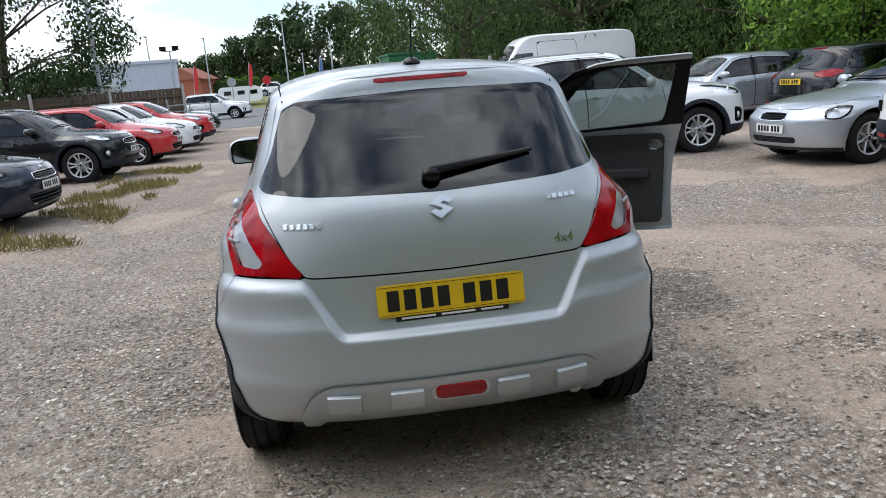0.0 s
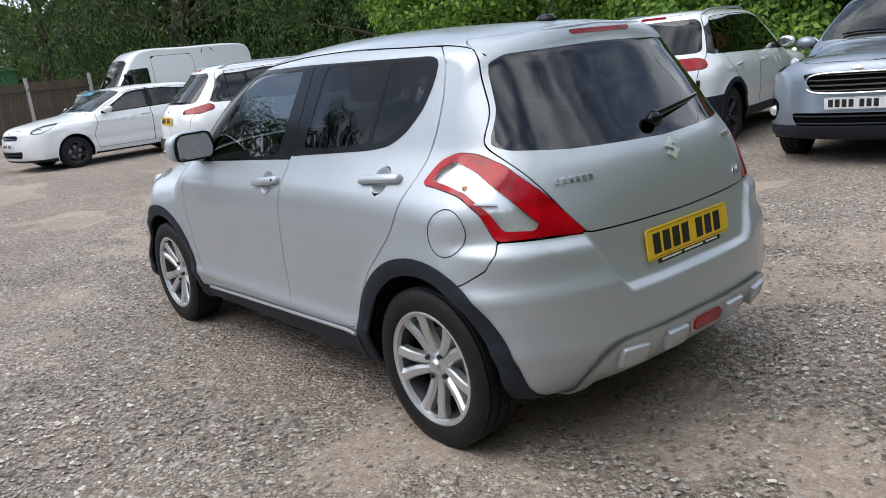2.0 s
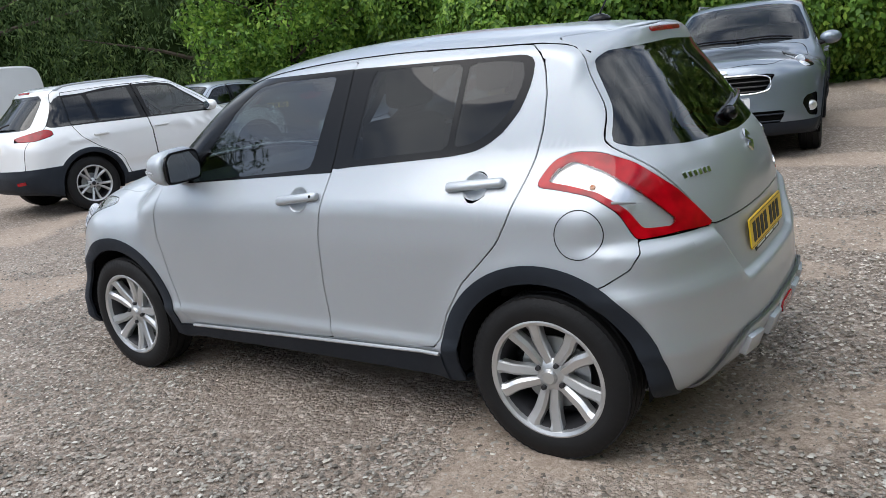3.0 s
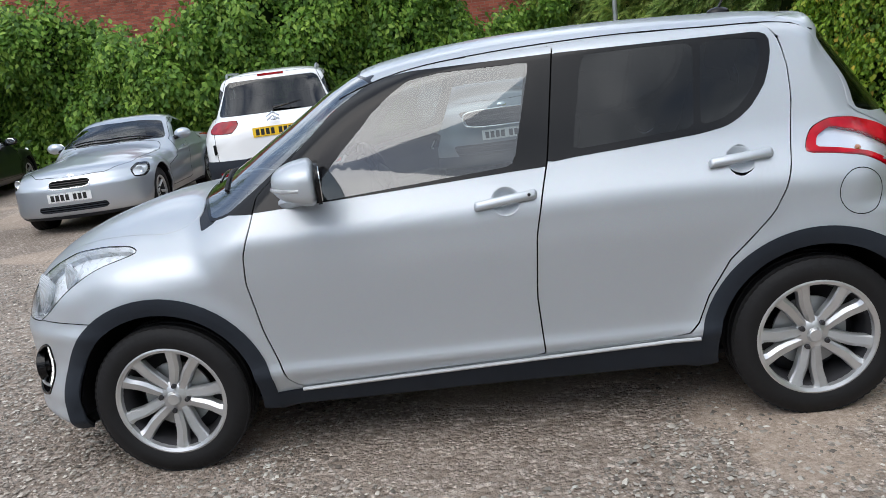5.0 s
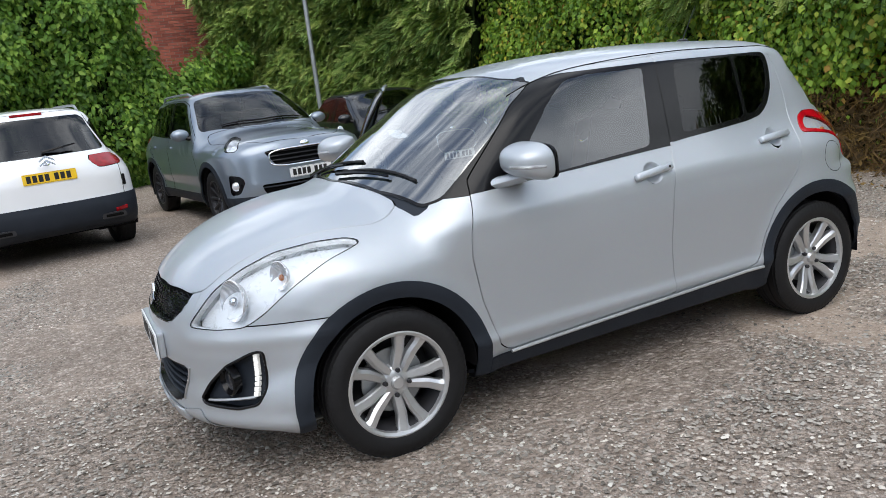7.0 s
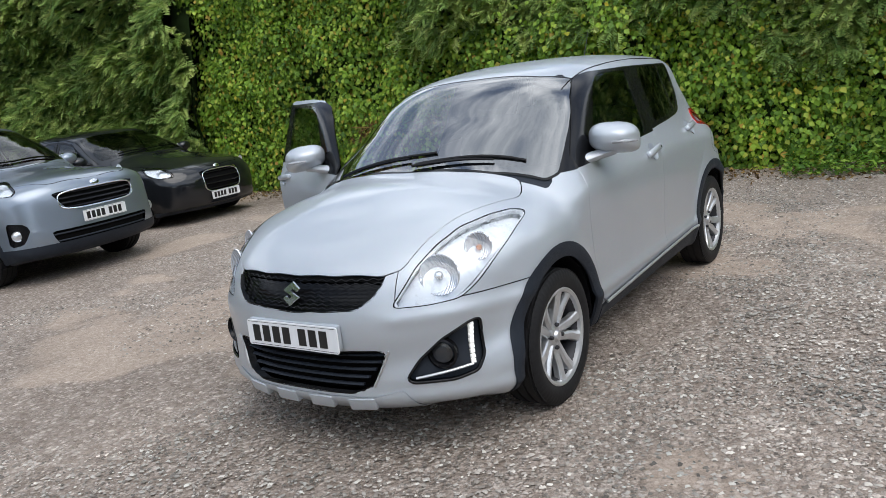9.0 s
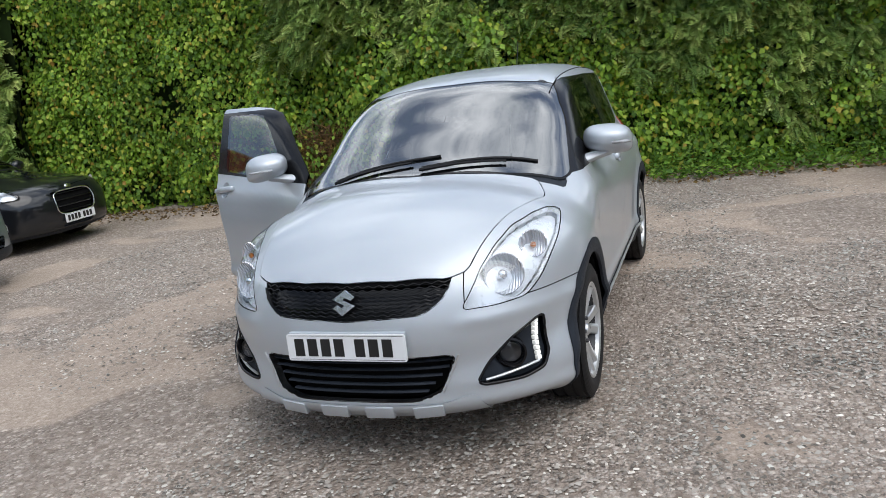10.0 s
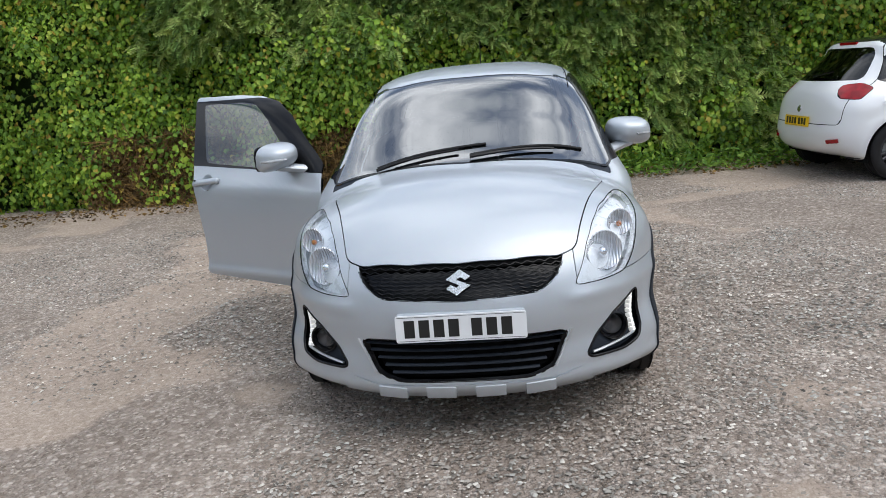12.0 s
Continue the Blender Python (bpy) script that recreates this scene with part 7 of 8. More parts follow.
def hedge(name, label, line, high, count, size, material, seed, z0=0.0, aspect=0.6, depth=0.7, droop=0.6, sprays=None, share=0.0, ragged=0.12, crest=None, per=26, calm=0.0, thin=None, gaps=0.0):
    """A leafy bank: a dark uneven core, its leaves in clumps, and conifer sprays. The leaves stand on the left of the line.
    crest: the top's height by y. thin: (x from, x to, up to z) where few leaves grow. gaps: share of hollows without leaves."""
    rng = np.random.default_rng(seed)
    top = tagged(new(name), label, "hedge")
    m, hh = 90, 14
    ts = np.linspace(0, 1, m)
    x, y, nx, ny = along(line, ts)
    total = np.hypot(*np.diff(np.array(line, float), axis=0).T).sum()

    def rise(t):
        r = 1 + ragged * ((lattice(t * total * 0.5, 0 * t + 5, seed) - 0.5) * 1.6 + (lattice(t * total * 1.5, 0 * t + 2, seed) - 0.5) * 0.9)
        if crest:
            r = r * np.interp(along(line, t)[1], [c[0] for c in crest], [c[1] for c in crest]) / high
        return r

    def relief(t, z):
        return ((lattice(t * total * 0.9, z * 0.7, seed + 1) - 0.5) * 1.0 + (lattice(t * total * 2.4, z * 1.7, seed + 2) - 0.5) * 0.55) * depth

    up = rise(ts) * (high - z0)
    # added core sheet, coloured dark to stand for shade behind the leaves
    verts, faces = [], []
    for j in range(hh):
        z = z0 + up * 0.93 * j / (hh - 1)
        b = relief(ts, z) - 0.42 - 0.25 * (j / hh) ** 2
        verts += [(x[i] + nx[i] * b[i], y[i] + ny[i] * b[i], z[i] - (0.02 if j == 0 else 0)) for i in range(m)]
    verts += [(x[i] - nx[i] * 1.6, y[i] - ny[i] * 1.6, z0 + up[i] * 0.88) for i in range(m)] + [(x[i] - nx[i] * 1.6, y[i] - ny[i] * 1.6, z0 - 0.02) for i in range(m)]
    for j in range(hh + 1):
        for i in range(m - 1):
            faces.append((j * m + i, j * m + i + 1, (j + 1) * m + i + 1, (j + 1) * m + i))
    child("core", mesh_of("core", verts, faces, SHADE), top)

    def wooded(t, z):
        """Above zero where conifer shows rather than leaves."""
        return lattice(t * total * 0.55, z * 0.35, seed + 3) + 0.35 * (lattice(t * total * 1.7, z * 0.9, seed + 4) - 0.5) + 0.10 * (z - 1.8) - (1 - share)

    clumps = count // per
    t = rng.random(clumps)
    z = z0 + 0.05 + rise(t) * (high - z0) * rng.random(clumps) ** 0.95
    keep = lattice(t * total * 2.1, z * 1.3, seed + 5) > gaps
    if sprays:
        keep &= wooded(t, z) < 0.04
    if thin:
        cx = along(line, t)[0]
        keep &= ~((cx > thin[0]) & (cx < thin[1]) & (z < thin[2] * (0.6 + 0.8 * lattice(cx * 1.3, 0 * cx, seed + 6))) & (rng.random(clumps) < 0.8))
    t, z = t[keep], z[keep]
    clumps = len(t)
    b = relief(t, z) - 0.12 + rng.normal(size=clumps) * 0.10
    t, z, b = np.repeat(t, per), np.repeat(z, per), np.repeat(b, per)
    # each clump hangs: leaves lie over one another down a rounded front
    du, dz = rng.normal(size=len(t)) * 0.14, rng.normal(size=len(t)) * (0.13 + 0.11 * calm)
    b = b + 0.12 * np.exp(-((du / 0.16) ** 2 + (dz / 0.2) ** 2)) - 0.14 * rng.random(len(t))
    t = np.clip(t + du / total, 0, 1)
    z = z + dz
    px, py, nx, ny = along(line, t)
    pos = np.stack((px + nx * b, py + ny * b, np.maximum(z, 0.02)), 1)
    tx, ty = ny, -nx
    nrm = np.stack((nx + tx * du * 3.0, ny + ty * du * 3.0, 0.5 + dz * 2.5), 1)
    nrm /= np.linalg.norm(nrm, axis=1, keepdims=True)
    leaf_mesh("foliage", pos, nrm, size, material, "", "", rng, droop, aspect, parent=top, calm=calm)
    if sprays:
        mat, number, length = sprays
        t = rng.random(number * 2)
        z = z0 + 0.25 + rise(t) * (high - z0) * rng.random(len(t)) ** 0.9
        keep = wooded(t, z) > -0.06
        t, z = t[keep][:number], z[keep][:number]
        bough = lattice(t * total * 1.6, z * 2.2, seed + 8)
        b = relief(t, z) - 0.42 + 0.62 * bough + rng.normal(size=len(t)) * 0.05
        px, py, nx, ny = along(line, t)
        frond_mesh(np.stack((px + nx * b, py + ny * b, z), 1), np.stack((nx, ny, 0 * nx), 1), length, mat, rng, top)
    return top


hedge("boundary_hedge", "tall overgrown green hedge of ivy and conifer beside gravel", [(9.5, -4.95), (7.0, -5.05), (4.5, -5.25), (0.0, -5.35), (-5.0, -5.75), (-14.0, -6.2)][::-1], 3.9, 175000, (0.048, 0.10), IVY, 11, 0, 0.85, 0.9, 1.0, (CONIFER, 16000, (0.17, 0.34)), 0.24, per=44, calm=0.45, thin=(1.4, 5.6, 0.85), gaps=0.20)
hedge("conifer_hedge", "tall dense green conifer hedge behind parked cars", [(9.2, -5.0), (12.0, -4.6), (14.5, -3.4), (16.3, -1.6)], 6.0, 30000, (0.07, 0.13), IVY, 12, 0, 0.8, 1.0, 0.9, (CONIFER, 17000, (0.22, 0.42)), 0.66, calm=0.4)
hedge("shrub_bank", "bank of bright green broad-leaved shrubs below a brick wall", [(15.4, -2.2), (13.2, 0.0), (12.3, 3.0), (12.3, 7.0), (12.9, 11.0), (12.4, 15.5)], 3.2, 100000, (0.08, 0.17), SHRUB, 13, 0, 0.62, 1.7, 0.9, ragged=0.16, per=30, calm=0.3, gaps=0.16,
      crest=((-2.2, 2.3), (-0.8, 2.15), (0.1, 2.4), (0.9, 4.2), (2.4, 4.8), (4.4, 4.4), (5.2, 2.9), (6.4, 2.9), (9.0, 3.5), (13.0, 3.3), (14.5, 2.4), (15.5, 2.2)))
hedge("tree_belt", "dense dark belt of trees behind the parked cars", [(12.6, 15.6), (15.2, 20.0), (14.0, 27.0), (10.0, 36.0), (8.2, 50.0)], 7.0, 46000, (0.13, 0.27), WILLOW, 14, 0, 0.28, 2.0, 1.4, ragged=0.25)

# leaf litter and weeds at the hedge's foot
rng0 = np.random.default_rng(5)
t = rng0.random(5200)
px, py, nx, ny = along([(-14.0, -6.2), (-5.0, -5.75), (0.0, -5.35), (4.5, -5.25), (7.0, -5.05), (9.5, -4.95)], t)
b = 0.10 + 0.9 * rng0.random(len(t)) ** 2.0
leaf_mesh("leaf_litter", np.stack((px + nx * b, py + ny * b, 0.012 + 0.02 * rng0.random(len(t))), 1), np.tile((0, 0, 1.0), (len(t), 1)), (0.03, 0.07), DRYLEAF, "dry brown fallen leaves along the hedge foot", "leaf litter", rng0, 0.0, 0.7)
t = rng0.random(16000)
patch = (np.array([noise.noise((a * 14.0, 0.3, 9.0)) for a in t]) > -0.12) & (t < 0.62)
t = t[patch]
px, py, nx, ny = along([(-14.0, -6.2), (-5.0, -5.75), (0.0, -5.35), (3.0, -5.3), (9.0, -5.0)], t)
b = -0.1 + 0.85 * rng0.random(len(t)) ** 1.3
leaf_mesh("weeds", np.stack((px + nx * b, py + ny * b, 0.01 + 0.26 * rng0.random(len(t)) * (1 - b)), 1), np.tile((0, 0, 1.0), (len(t), 1)), (0.05, 0.11), SHRUB, "low green weeds along the hedge foot", "weeds", rng0, -0.6, 0.5)

# brown dry brambles below the ivy
def brambles(name, label, count, size, aspect, seed):
    rng = np.random.default_rng(seed)
    t = rng.random(count)
    px, py, nx, ny = along([(1.2, -5.33), (4.5, -5.25), (5.8, -5.15)], t)
    z = 1.0 * rng.random(count) ** 1.2
    b = -0.22 + 0.34 * rng.random(count) + 0.25 * (lattice(t * 9, z * 3, 4) - 0.5) - 0.12 * z
    leaf_mesh(name, np.stack((px + nx * b, py + ny * b, z), 1), np.stack((nx, ny, 0.2 + 0 * nx), 1), size, DRYLEAF, label, "undergrowth", rng, 0.3, aspect)


brambles("dry_brambles", "tangle of dry brown stems below the ivy hedge", 9000, (0.12, 0.32), 0.05, 71)
brambles("dry_undergrowth", "dry brown leaves clinging below the ivy hedge", 5000, (0.03, 0.08), 0.55, 72)

# dry grass strip by the left row
t = rng0.random(9000)
gx, gy = -3.1 - 1.5 * rng0.random(9000), 4.0 + 8.5 * t
keep = np.array([noise.noise((a * 0.9, c * 0.9, 2.0)) for a, c in zip(gx, gy)]) > 0.02
DRYGRASS = island_material("dry_grass", ((0.0, (0.16, 0.13, 0.05)), (0.6, (0.34, 0.28, 0.12)), (1.0, (0.20, 0.22, 0.06))), 0.8, 0.2)
leaf_mesh("dry_grass", np.stack((gx, gy, np.full(9000, 0.0)), 1)[keep], np.tile((0, 1.0, 0.2), (keep.sum(), 1)), (0.06, 0.16), DRYGRASS, "dry yellow grass between gravel and parked cars", "grass", rng0, -1.6, 0.10)


# ---- trees ----
def tree(name, label, x, y, high, spread, material, leaves, seed, trunk=0.22, low=0.25, size=(0.10, 0.22), aspect=0.35, droop=0.8, clumps=60, willow=False):
    rng = np.random.default_rng(seed)
    top = thing(name, label, "tree", "", pose(x, y, 0))
    pts = [(0, 0, -0.05)]
    for i in range(1, 6):
        pts.append((0.10 * rng.normal() * i / 2, 0.10 * rng.normal() * i / 2, high * 0.75 * i / 5))
    part("trunk", tube(pts, trunk, 10, None, trunk * 0.25), BARK, top, "", True)
    cl = []
    for i in range(clumps):
        a = rng.random() * 6.283
        h = low + (1 - low) * rng.random() ** 0.8
        rad = spread * math.sqrt(max(0.03, 1 - (abs(h - 0.50) / 0.56) ** 2)) * (0.35 + 0.65 * rng.random() ** 0.5)
        c = Vector((rad * math.cos(a), rad * math.sin(a), h * high))
        cl.append(c)
    for c in cl[:: max(1, clumps // 18)]:
        s = Vector(pts[min(5, 1 + int(4 * c.z / high * 0.8))])
        s.z = min(s.z, c.z - 0.3) if c.z > 1 else s.z
        part("limb", tube([s, (s + c) / 2 + Vector((0, 0, 0.15)), c], trunk * 0.28, 6, None, 0.015), BARK, top, "", True)
    per = leaves // clumps
    pos, nrm = [], []
    for c in cl:
        r = spread * (0.16 + 0.14 * rng.random())
        d = rng.normal(size=(per, 3))
        d /= np.linalg.norm(d, axis=1, keepdims=True)
        q = d * r * (0.55 + 0.55 * rng.random((per, 1)) ** 0.5)
        if willow:
            q[:, 2] = q[:, 2] * 0.6 - (rng.random(per) ** 1.4) * high * 0.17
            q[:, :2] *= (1 + 0.15 * rng.normal(size=(per, 1)))
        else:
            q[:, 2] *= 0.7
        pos.append(np.array(c) + q)
        nrm.append(d)
    pos, nrm = np.concatenate(pos), np.concatenate(nrm)
    pos[:, 2] = np.maximum(pos[:, 2], 0.4)
    leaf_mesh("crown", pos, nrm, size, material, "", "", rng, droop, aspect, parent=top)
    return top


tree("willow_tree", "large dark green willow overhanging the parked cars", 11.5, 30.0, 12.0, 7.0, WILLOW, 34000, 21, 0.4, 0.12, (0.13, 0.28), 0.26, 1.6, 130, True)
tree("willow_tree", "large dark green willow overhanging the parked cars", 16.5, 19.5, 11.5, 6.0, WILLOW, 20000, 22, 0.4, 0.10, (0.13, 0.28), 0.26, 1.6, 110, True)
tree("willow_tree", "large pale green willow at the yard's edge", 6.5, 33.0, 11.5, 5.5, WILLOW, 24000, 23, 0.35, 0.12, (0.13, 0.28), 0.26, 1.6, 110, True)
tree("birch_tree", "young tree with bright green leaves by the shrubs", 12.8, 13.2, 5.6, 2.6, SHRUB, 12000, 24, 0.12, 0.20, (0.10, 0.20), 0.55, 0.6, 60)
tree("ash_tree", "dark leafy tree beside the wooden fence", -11.89, 26.5, 9.0, 4.0, FARLEAF, 26000, 25, 0.20, 0.16, (0.12, 0.26), 0.45, 0.8, 100)
tree("ash_tree", "dark leafy tree beside the wooden fence", -15.25, 20.8, 10.0, 4.6, FARLEAF, 22000, 26, 0.22, 0.16, (0.14, 0.28), 0.45, 0.8, 90)
for i, (x, y, h, r) in enumerate(((-10.63, 106.0, 8.8, 4.0), (-6.05, 104.0, 10.6, 4.5), (-1.01, 103.0, 12.2, 5.5), (5.08, 101.0, 12.4, 6.0), (12.66, 99.0, 13.5, 7.0), (-16.14, 118.0, 7.0, 5.0), (-23.39, 124.0, 6.6, 6.0), (-33.47, 126.0, 6.6, 7.0), (-46.47, 126.0, 6.8, 8.0))):
    tree("far_tree", "distant broad dark green tree behind the road", x, y, h, r, FARLEAF, 4500, 30 + i, 0.3, 0.06, (0.35, 0.75), 0.6, 0.5, 70)
for i, (x, y, h, r) in enumerate(((-17.5, -3.5, 8.5, 4.2), (-17.5, 5.0, 8.0, 4.0), (-20.0, -8.0, 8.0, 4.5), (-22.0, 1.0, 9.0, 5.0), (-21.0, 9.0, 8.5, 4.5), (-16.0, -11.0, 7.5, 4.0))):
    tree("boundary_tree", "leafy tree along the far side of the yard", x, y, h, r, FARLEAF, 3000, 50 + i, 0.25, 0.08, (0.3, 0.55), 0.6, 0.6, 60)
hedge("road_hedge", "clipped dark green hedge along the far road", [(14.0, 99.0), (-34.0, 102.0)][::-1], 3.5, 9000, (0.25, 0.5), SHRUB, 17, 0.9, 0.6, 0.5, 0.3)


# ---- brick building behind the shrubs ----
def brick_wall(name, label, x, y0, y1, z0, z1):
    mort = plain("mortar", (0.34, 0.30, 0.26), 0.9, 0, 0.4, 120)
    k = NT("brick")
    geo = k.n("ShaderNodeNewGeometry")
    c = k.ramp(geo.outputs["Random Per Island"], (0.0, (0.22, 0.062, 0.040)), (0.5, (0.34, 0.092, 0.058)), (1.0, (0.45, 0.140, 0.090)))
    v = k.coords(1)
    c = k.mix(0.35, c, k.ramp(k.noise(v, 1.2, 4), (0.3, (0.6, 0.6, 0.6)), (0.7, (1.1, 1.1, 1.1))), "MULTIPLY")
    k.set(Base_Color=c, Roughness=0.9)
    k.bump(k.noise(v, 90, 3), 0.5, 0.004)
    wall = part("wall_east", slab((x, y0, 0), (x + 0.3, y1, z1)), mort, None)
    tagged(wall, label, "wall", kind="structure")
    verts, faces = [], []
    row = 0
    z = z0
    while z < z1 - 0.07:
        y = y0 + (0.1125 if row % 2 else 0)
        while y < y1 - 0.22:
            d = 0.010
            b = len(verts)
            verts += [(x - d, y, z), (x - d, y + 0.215, z), (x - d, y + 0.215, z + 0.065), (x - d, y, z + 0.065), (x, y, z), (x, y + 0.215, z), (x, y + 0.215, z + 0.065), (x, y, z + 0.065)]
            faces += [(b, b + 3, b + 2, b + 1), (b, b + 1, b + 5, b + 4), (b + 1, b + 2, b + 6, b + 5), (b + 2, b + 3, b + 7, b + 6), (b + 3, b, b + 4, b + 7)]
            y += 0.225
        z += 0.075
        row += 1
    ob = child("bricks", mesh_of("bricks", verts, faces, k.m, smooth=False), wall, "red brick courses")
    ob["kind"] = "stuff"
    return wall


brick_wall("wall_east", "red brick wall of a building behind shrubs", 17.2, -4.5, 26.0, 1.6, 5.4)

# ---- lamp pole by the hedge ----
pl = thing("lamp_pole", "thin grey galvanised pole in front of the hedge", "pole", "", pose(12.3, -2.9, 0))
part("pole", tube([(0, 0, 0), (0, 0, 7.5)], 0.05, 12, None, 0.04), STEEL, pl)
part("base_plate", slab((-0.15, -0.15, 0), (0.15, 0.15, 0.03), 0.005), STEEL, pl)

# ---- white panel van ----
def build_van():
    van = thing("panel_van", "long white high-roof panel van parked below the willow", "van", "", parked(7.7, 23.2, 268))
    prof = smooth_curve([(0.3, 0.92), (0.5, 0.98), (1.2, 0.99), (1.9, 0.93), (2.5, 0.84)], 0.08)
    o = [(0, 0.30, 0.05, 2.5), (-2.7, 0.32, 0.10, 3), (-2.95, 0.45, 0.12, 4), (-2.97, 1.5, 0.10, 4), (-2.93, 2.45, 0.12, 4), (-2.80, 2.60, 0.12, 3.5), (-0.5, 2.66, 0.12, 3.2), (1.0, 2.62, 0.14, 3), (1.35, 2.45, 0.25, 2.8), (2.05, 1.55, 0.30, 2.6), (2.25, 1.36, 0.34, 2.5), (2.75, 1.12, 0.42, 2.5), (2.95, 0.85, 0.45, 2.5), (2.98, 0.5, 0.4, 2.6), (2.85, 0.33, 0.2, 2.6)]
    sk = Skin(o, lambda y, z: prof(z), (-2.3, 2.2, 1.1), 120, 24)
    body = list(sk.faces)
    for cy in (-1.75, 1.9):
        _, body = sk.split(body, "side", disc(cy, 0.35, 0.40, 36), 0, lambda p: p[:, 0] < -0.6)
    win, body = sk.split(body, "side", rounded([(1.95, 1.42), (1.50, 2.02), (0.85, 2.05), (0.85, 1.40)], 0.05))
    scr, body = sk.split(body, "top", rounded([(-0.75, 1.45), (0.75, 1.45), (0.85, 2.0), (0.5, 2.18), (-0.5, 2.18), (-0.85, 2.0)], 0.05), 0, lambda p: (p[:, 2] > 1.4) & (p[:, 1] > 1.2))
    d1, body, ring = sk.panel(body, "side", [(0.70, 0.5), (-0.75, 0.5), (-0.75, 2.4), (0.70, 2.4)], 0.012)
    child("body", sk.mesh("body", body, WHITE, 0, 0, "both"), van)
    child("windscreen", sk.mesh("windscreen", scr, SMOKE, 0, 0, "both"), van)
    for s in "LR":
        child("side_door", sk.mesh("side_door", d1, WHITE, 0, 0, s), van)
        child("window", sk.mesh("window", win, DARKGLASS, 0, 0, s), van)
    # black strip behind the door gap, coloured as shade
    child("panel_gap", sk.mesh("panel_gap", ring, GAP, -0.015, 0, "both"), van)
    part("underbody", slab((-0.8, -2.6, 0.3), (0.8, 2.6, 0.6), 0.05), WELL, van)
    for k in (-1, 1):
        part("rub_strip", slab((k * 0.975, -2.7, 0.72), (k * 1.0, 1.2, 0.84), 0.01), CLAD, van)
        part("door_mirror", slab((k * 1.05, 1.55, 1.45), (k * 1.25, 1.70, 1.85), 0.05), TRIM, van, "", True)
        for cy in (-1.75, 1.9):
            add_wheel(van, "multi", k * 0.86, cy, 0.35, 0.21, 0.22)


build_van()


# ---- fence, gate and sign ----
def wood(name, color):
    k = NT(name)
    v = k.coords((6, 6, 0.8))
    inf = k.n("ShaderNodeObjectInfo")
    c = k.ramp(k.noise(v, 6, 5, 0.65), (0.3, tuple(a * 0.6 for a in color)), (0.7, tuple(a * 1.3 for a in color)))
    c = k.mix(0.6, c, k.ramp(inf.outputs["Random"], (0, (0.65, 0.65, 0.65)), (1, (1.15, 1.1, 1.05))), "MULTIPLY")
    k.set(Base_Color=c, Roughness=0.85)
    k.bump(k.noise(v, 14, 4), 0.4, 0.004)
    return k.m


FENCE = wood("fence_wood", (0.11, 0.085, 0.06))
REDFENCE = wood("red_fence_wood", (0.20, 0.07, 0.04))
CONCRETE = plain("concrete", (0.42, 0.41, 0.39), 0.85, 0, 0.4, 80)


def fence(a, b, high, material, label, posts=2.4):
    a, b = Vector((*a, 0)), Vector((*b, 0))
    d = b - a
    n = max(1, round(d.length / posts))
    fe = thing("wooden_fence", label, "fence", "", Matrix.Translation(a) @ Matrix.Rotation(math.atan2(d.y, d.x), 4, "Z"))
    step = d.length / n
    post = slab((-0.05, -0.05, 0), (0.05, 0.05, high + 0.15), 0.008)
    pme = bpy.data.meshes.new("post")
    post.to_mesh(pme)
    post.free()
    pme.materials.append(CONCRETE)
    bw = 0.14
    brd = slab((0, -0.012, 0.05), (bw - 0.008, 0.012, high), 0.003)
    bme = bpy.data.meshes.new("board")
    brd.to_mesh(bme)
    brd.free()
    bme.materials.append(material)
    for i in range(n + 1):
        ob = child("post", pme, fe, "pale concrete post")
        ob.location = (i * step, 0, 0)
    m = int(d.length / bw)
    for i in range(m):
        ob = child("board", bme, fe)
        ob.location = (i * bw, 0.03 + 0.012 * (i % 2), 0)
    for z in (0.35, high - 0.3):
        part("rail", slab((0, -0.03, z), (d.length, 0.018, z + 0.08), 0.005), material, fe)


fence((-17.04, 20.5), (-5.53, 25.0), 1.85, FENCE, "weathered brown board fence with pale posts")
fence((-24.96, 18.5), (-17.44, 20.4), 2.0, REDFENCE, "reddish brown board fence behind parked cars")
fence((1.84, 25.6), (6.21, 26.4), 2.0, FENCE, "dark board fence beside the yard entrance")


def gate(x, y, heading, length, label):
    g = thing("metal_gate", label, "gate", "yard gates", pose(x, y, 0, 0, 0, heading))
    part("hinge_post", tube([(0, 0, 0), (0, 0, 1.45)], 0.05, 12), STEEL, g)
    for z in (0.22, 0.42, 0.62, 0.82, 1.02, 1.25):
        part("bar", tube([(0.05, 0, z), (length, 0, z)], 0.02, 8), STEEL, g)
    for x1 in (0.08, length * 0.5, length):
        part("upright", tube([(x1, 0, 0.16), (x1, 0, 1.28)], 0.022, 8), STEEL, g)


gate(-5.87, 23.6, 60, 2.3, "galvanised field gate swung open beside the fence")
gate(0.71, 26.5, -57, 2.0, "galvanised field gate beside the dark fence")

sg = thing("parking_sign", "white board sign with black words and a red arrow", "sign", "", pose(0.45, 27.1, 0, 0, 0, 8))
part("board", slab((-0.45, -0.015, 0.12), (0.45, 0.015, 1.45), 0.01), WPLATE, sg)
for txt, z, s in (("CUSTOMER", 1.28, 0.13), ("PARKING", 1.10, 0.13), ("THIS WAY", 0.45, 0.14)):
    bm = lettering(txt, s, 0.003)
    bmesh.ops.transform(bm, matrix=Matrix.Translation((0, -0.018, z)) @ Matrix.Rotation(radians(90), 4, "X"), verts=bm.verts[:])
    part("lettering", bm, INK, sg)
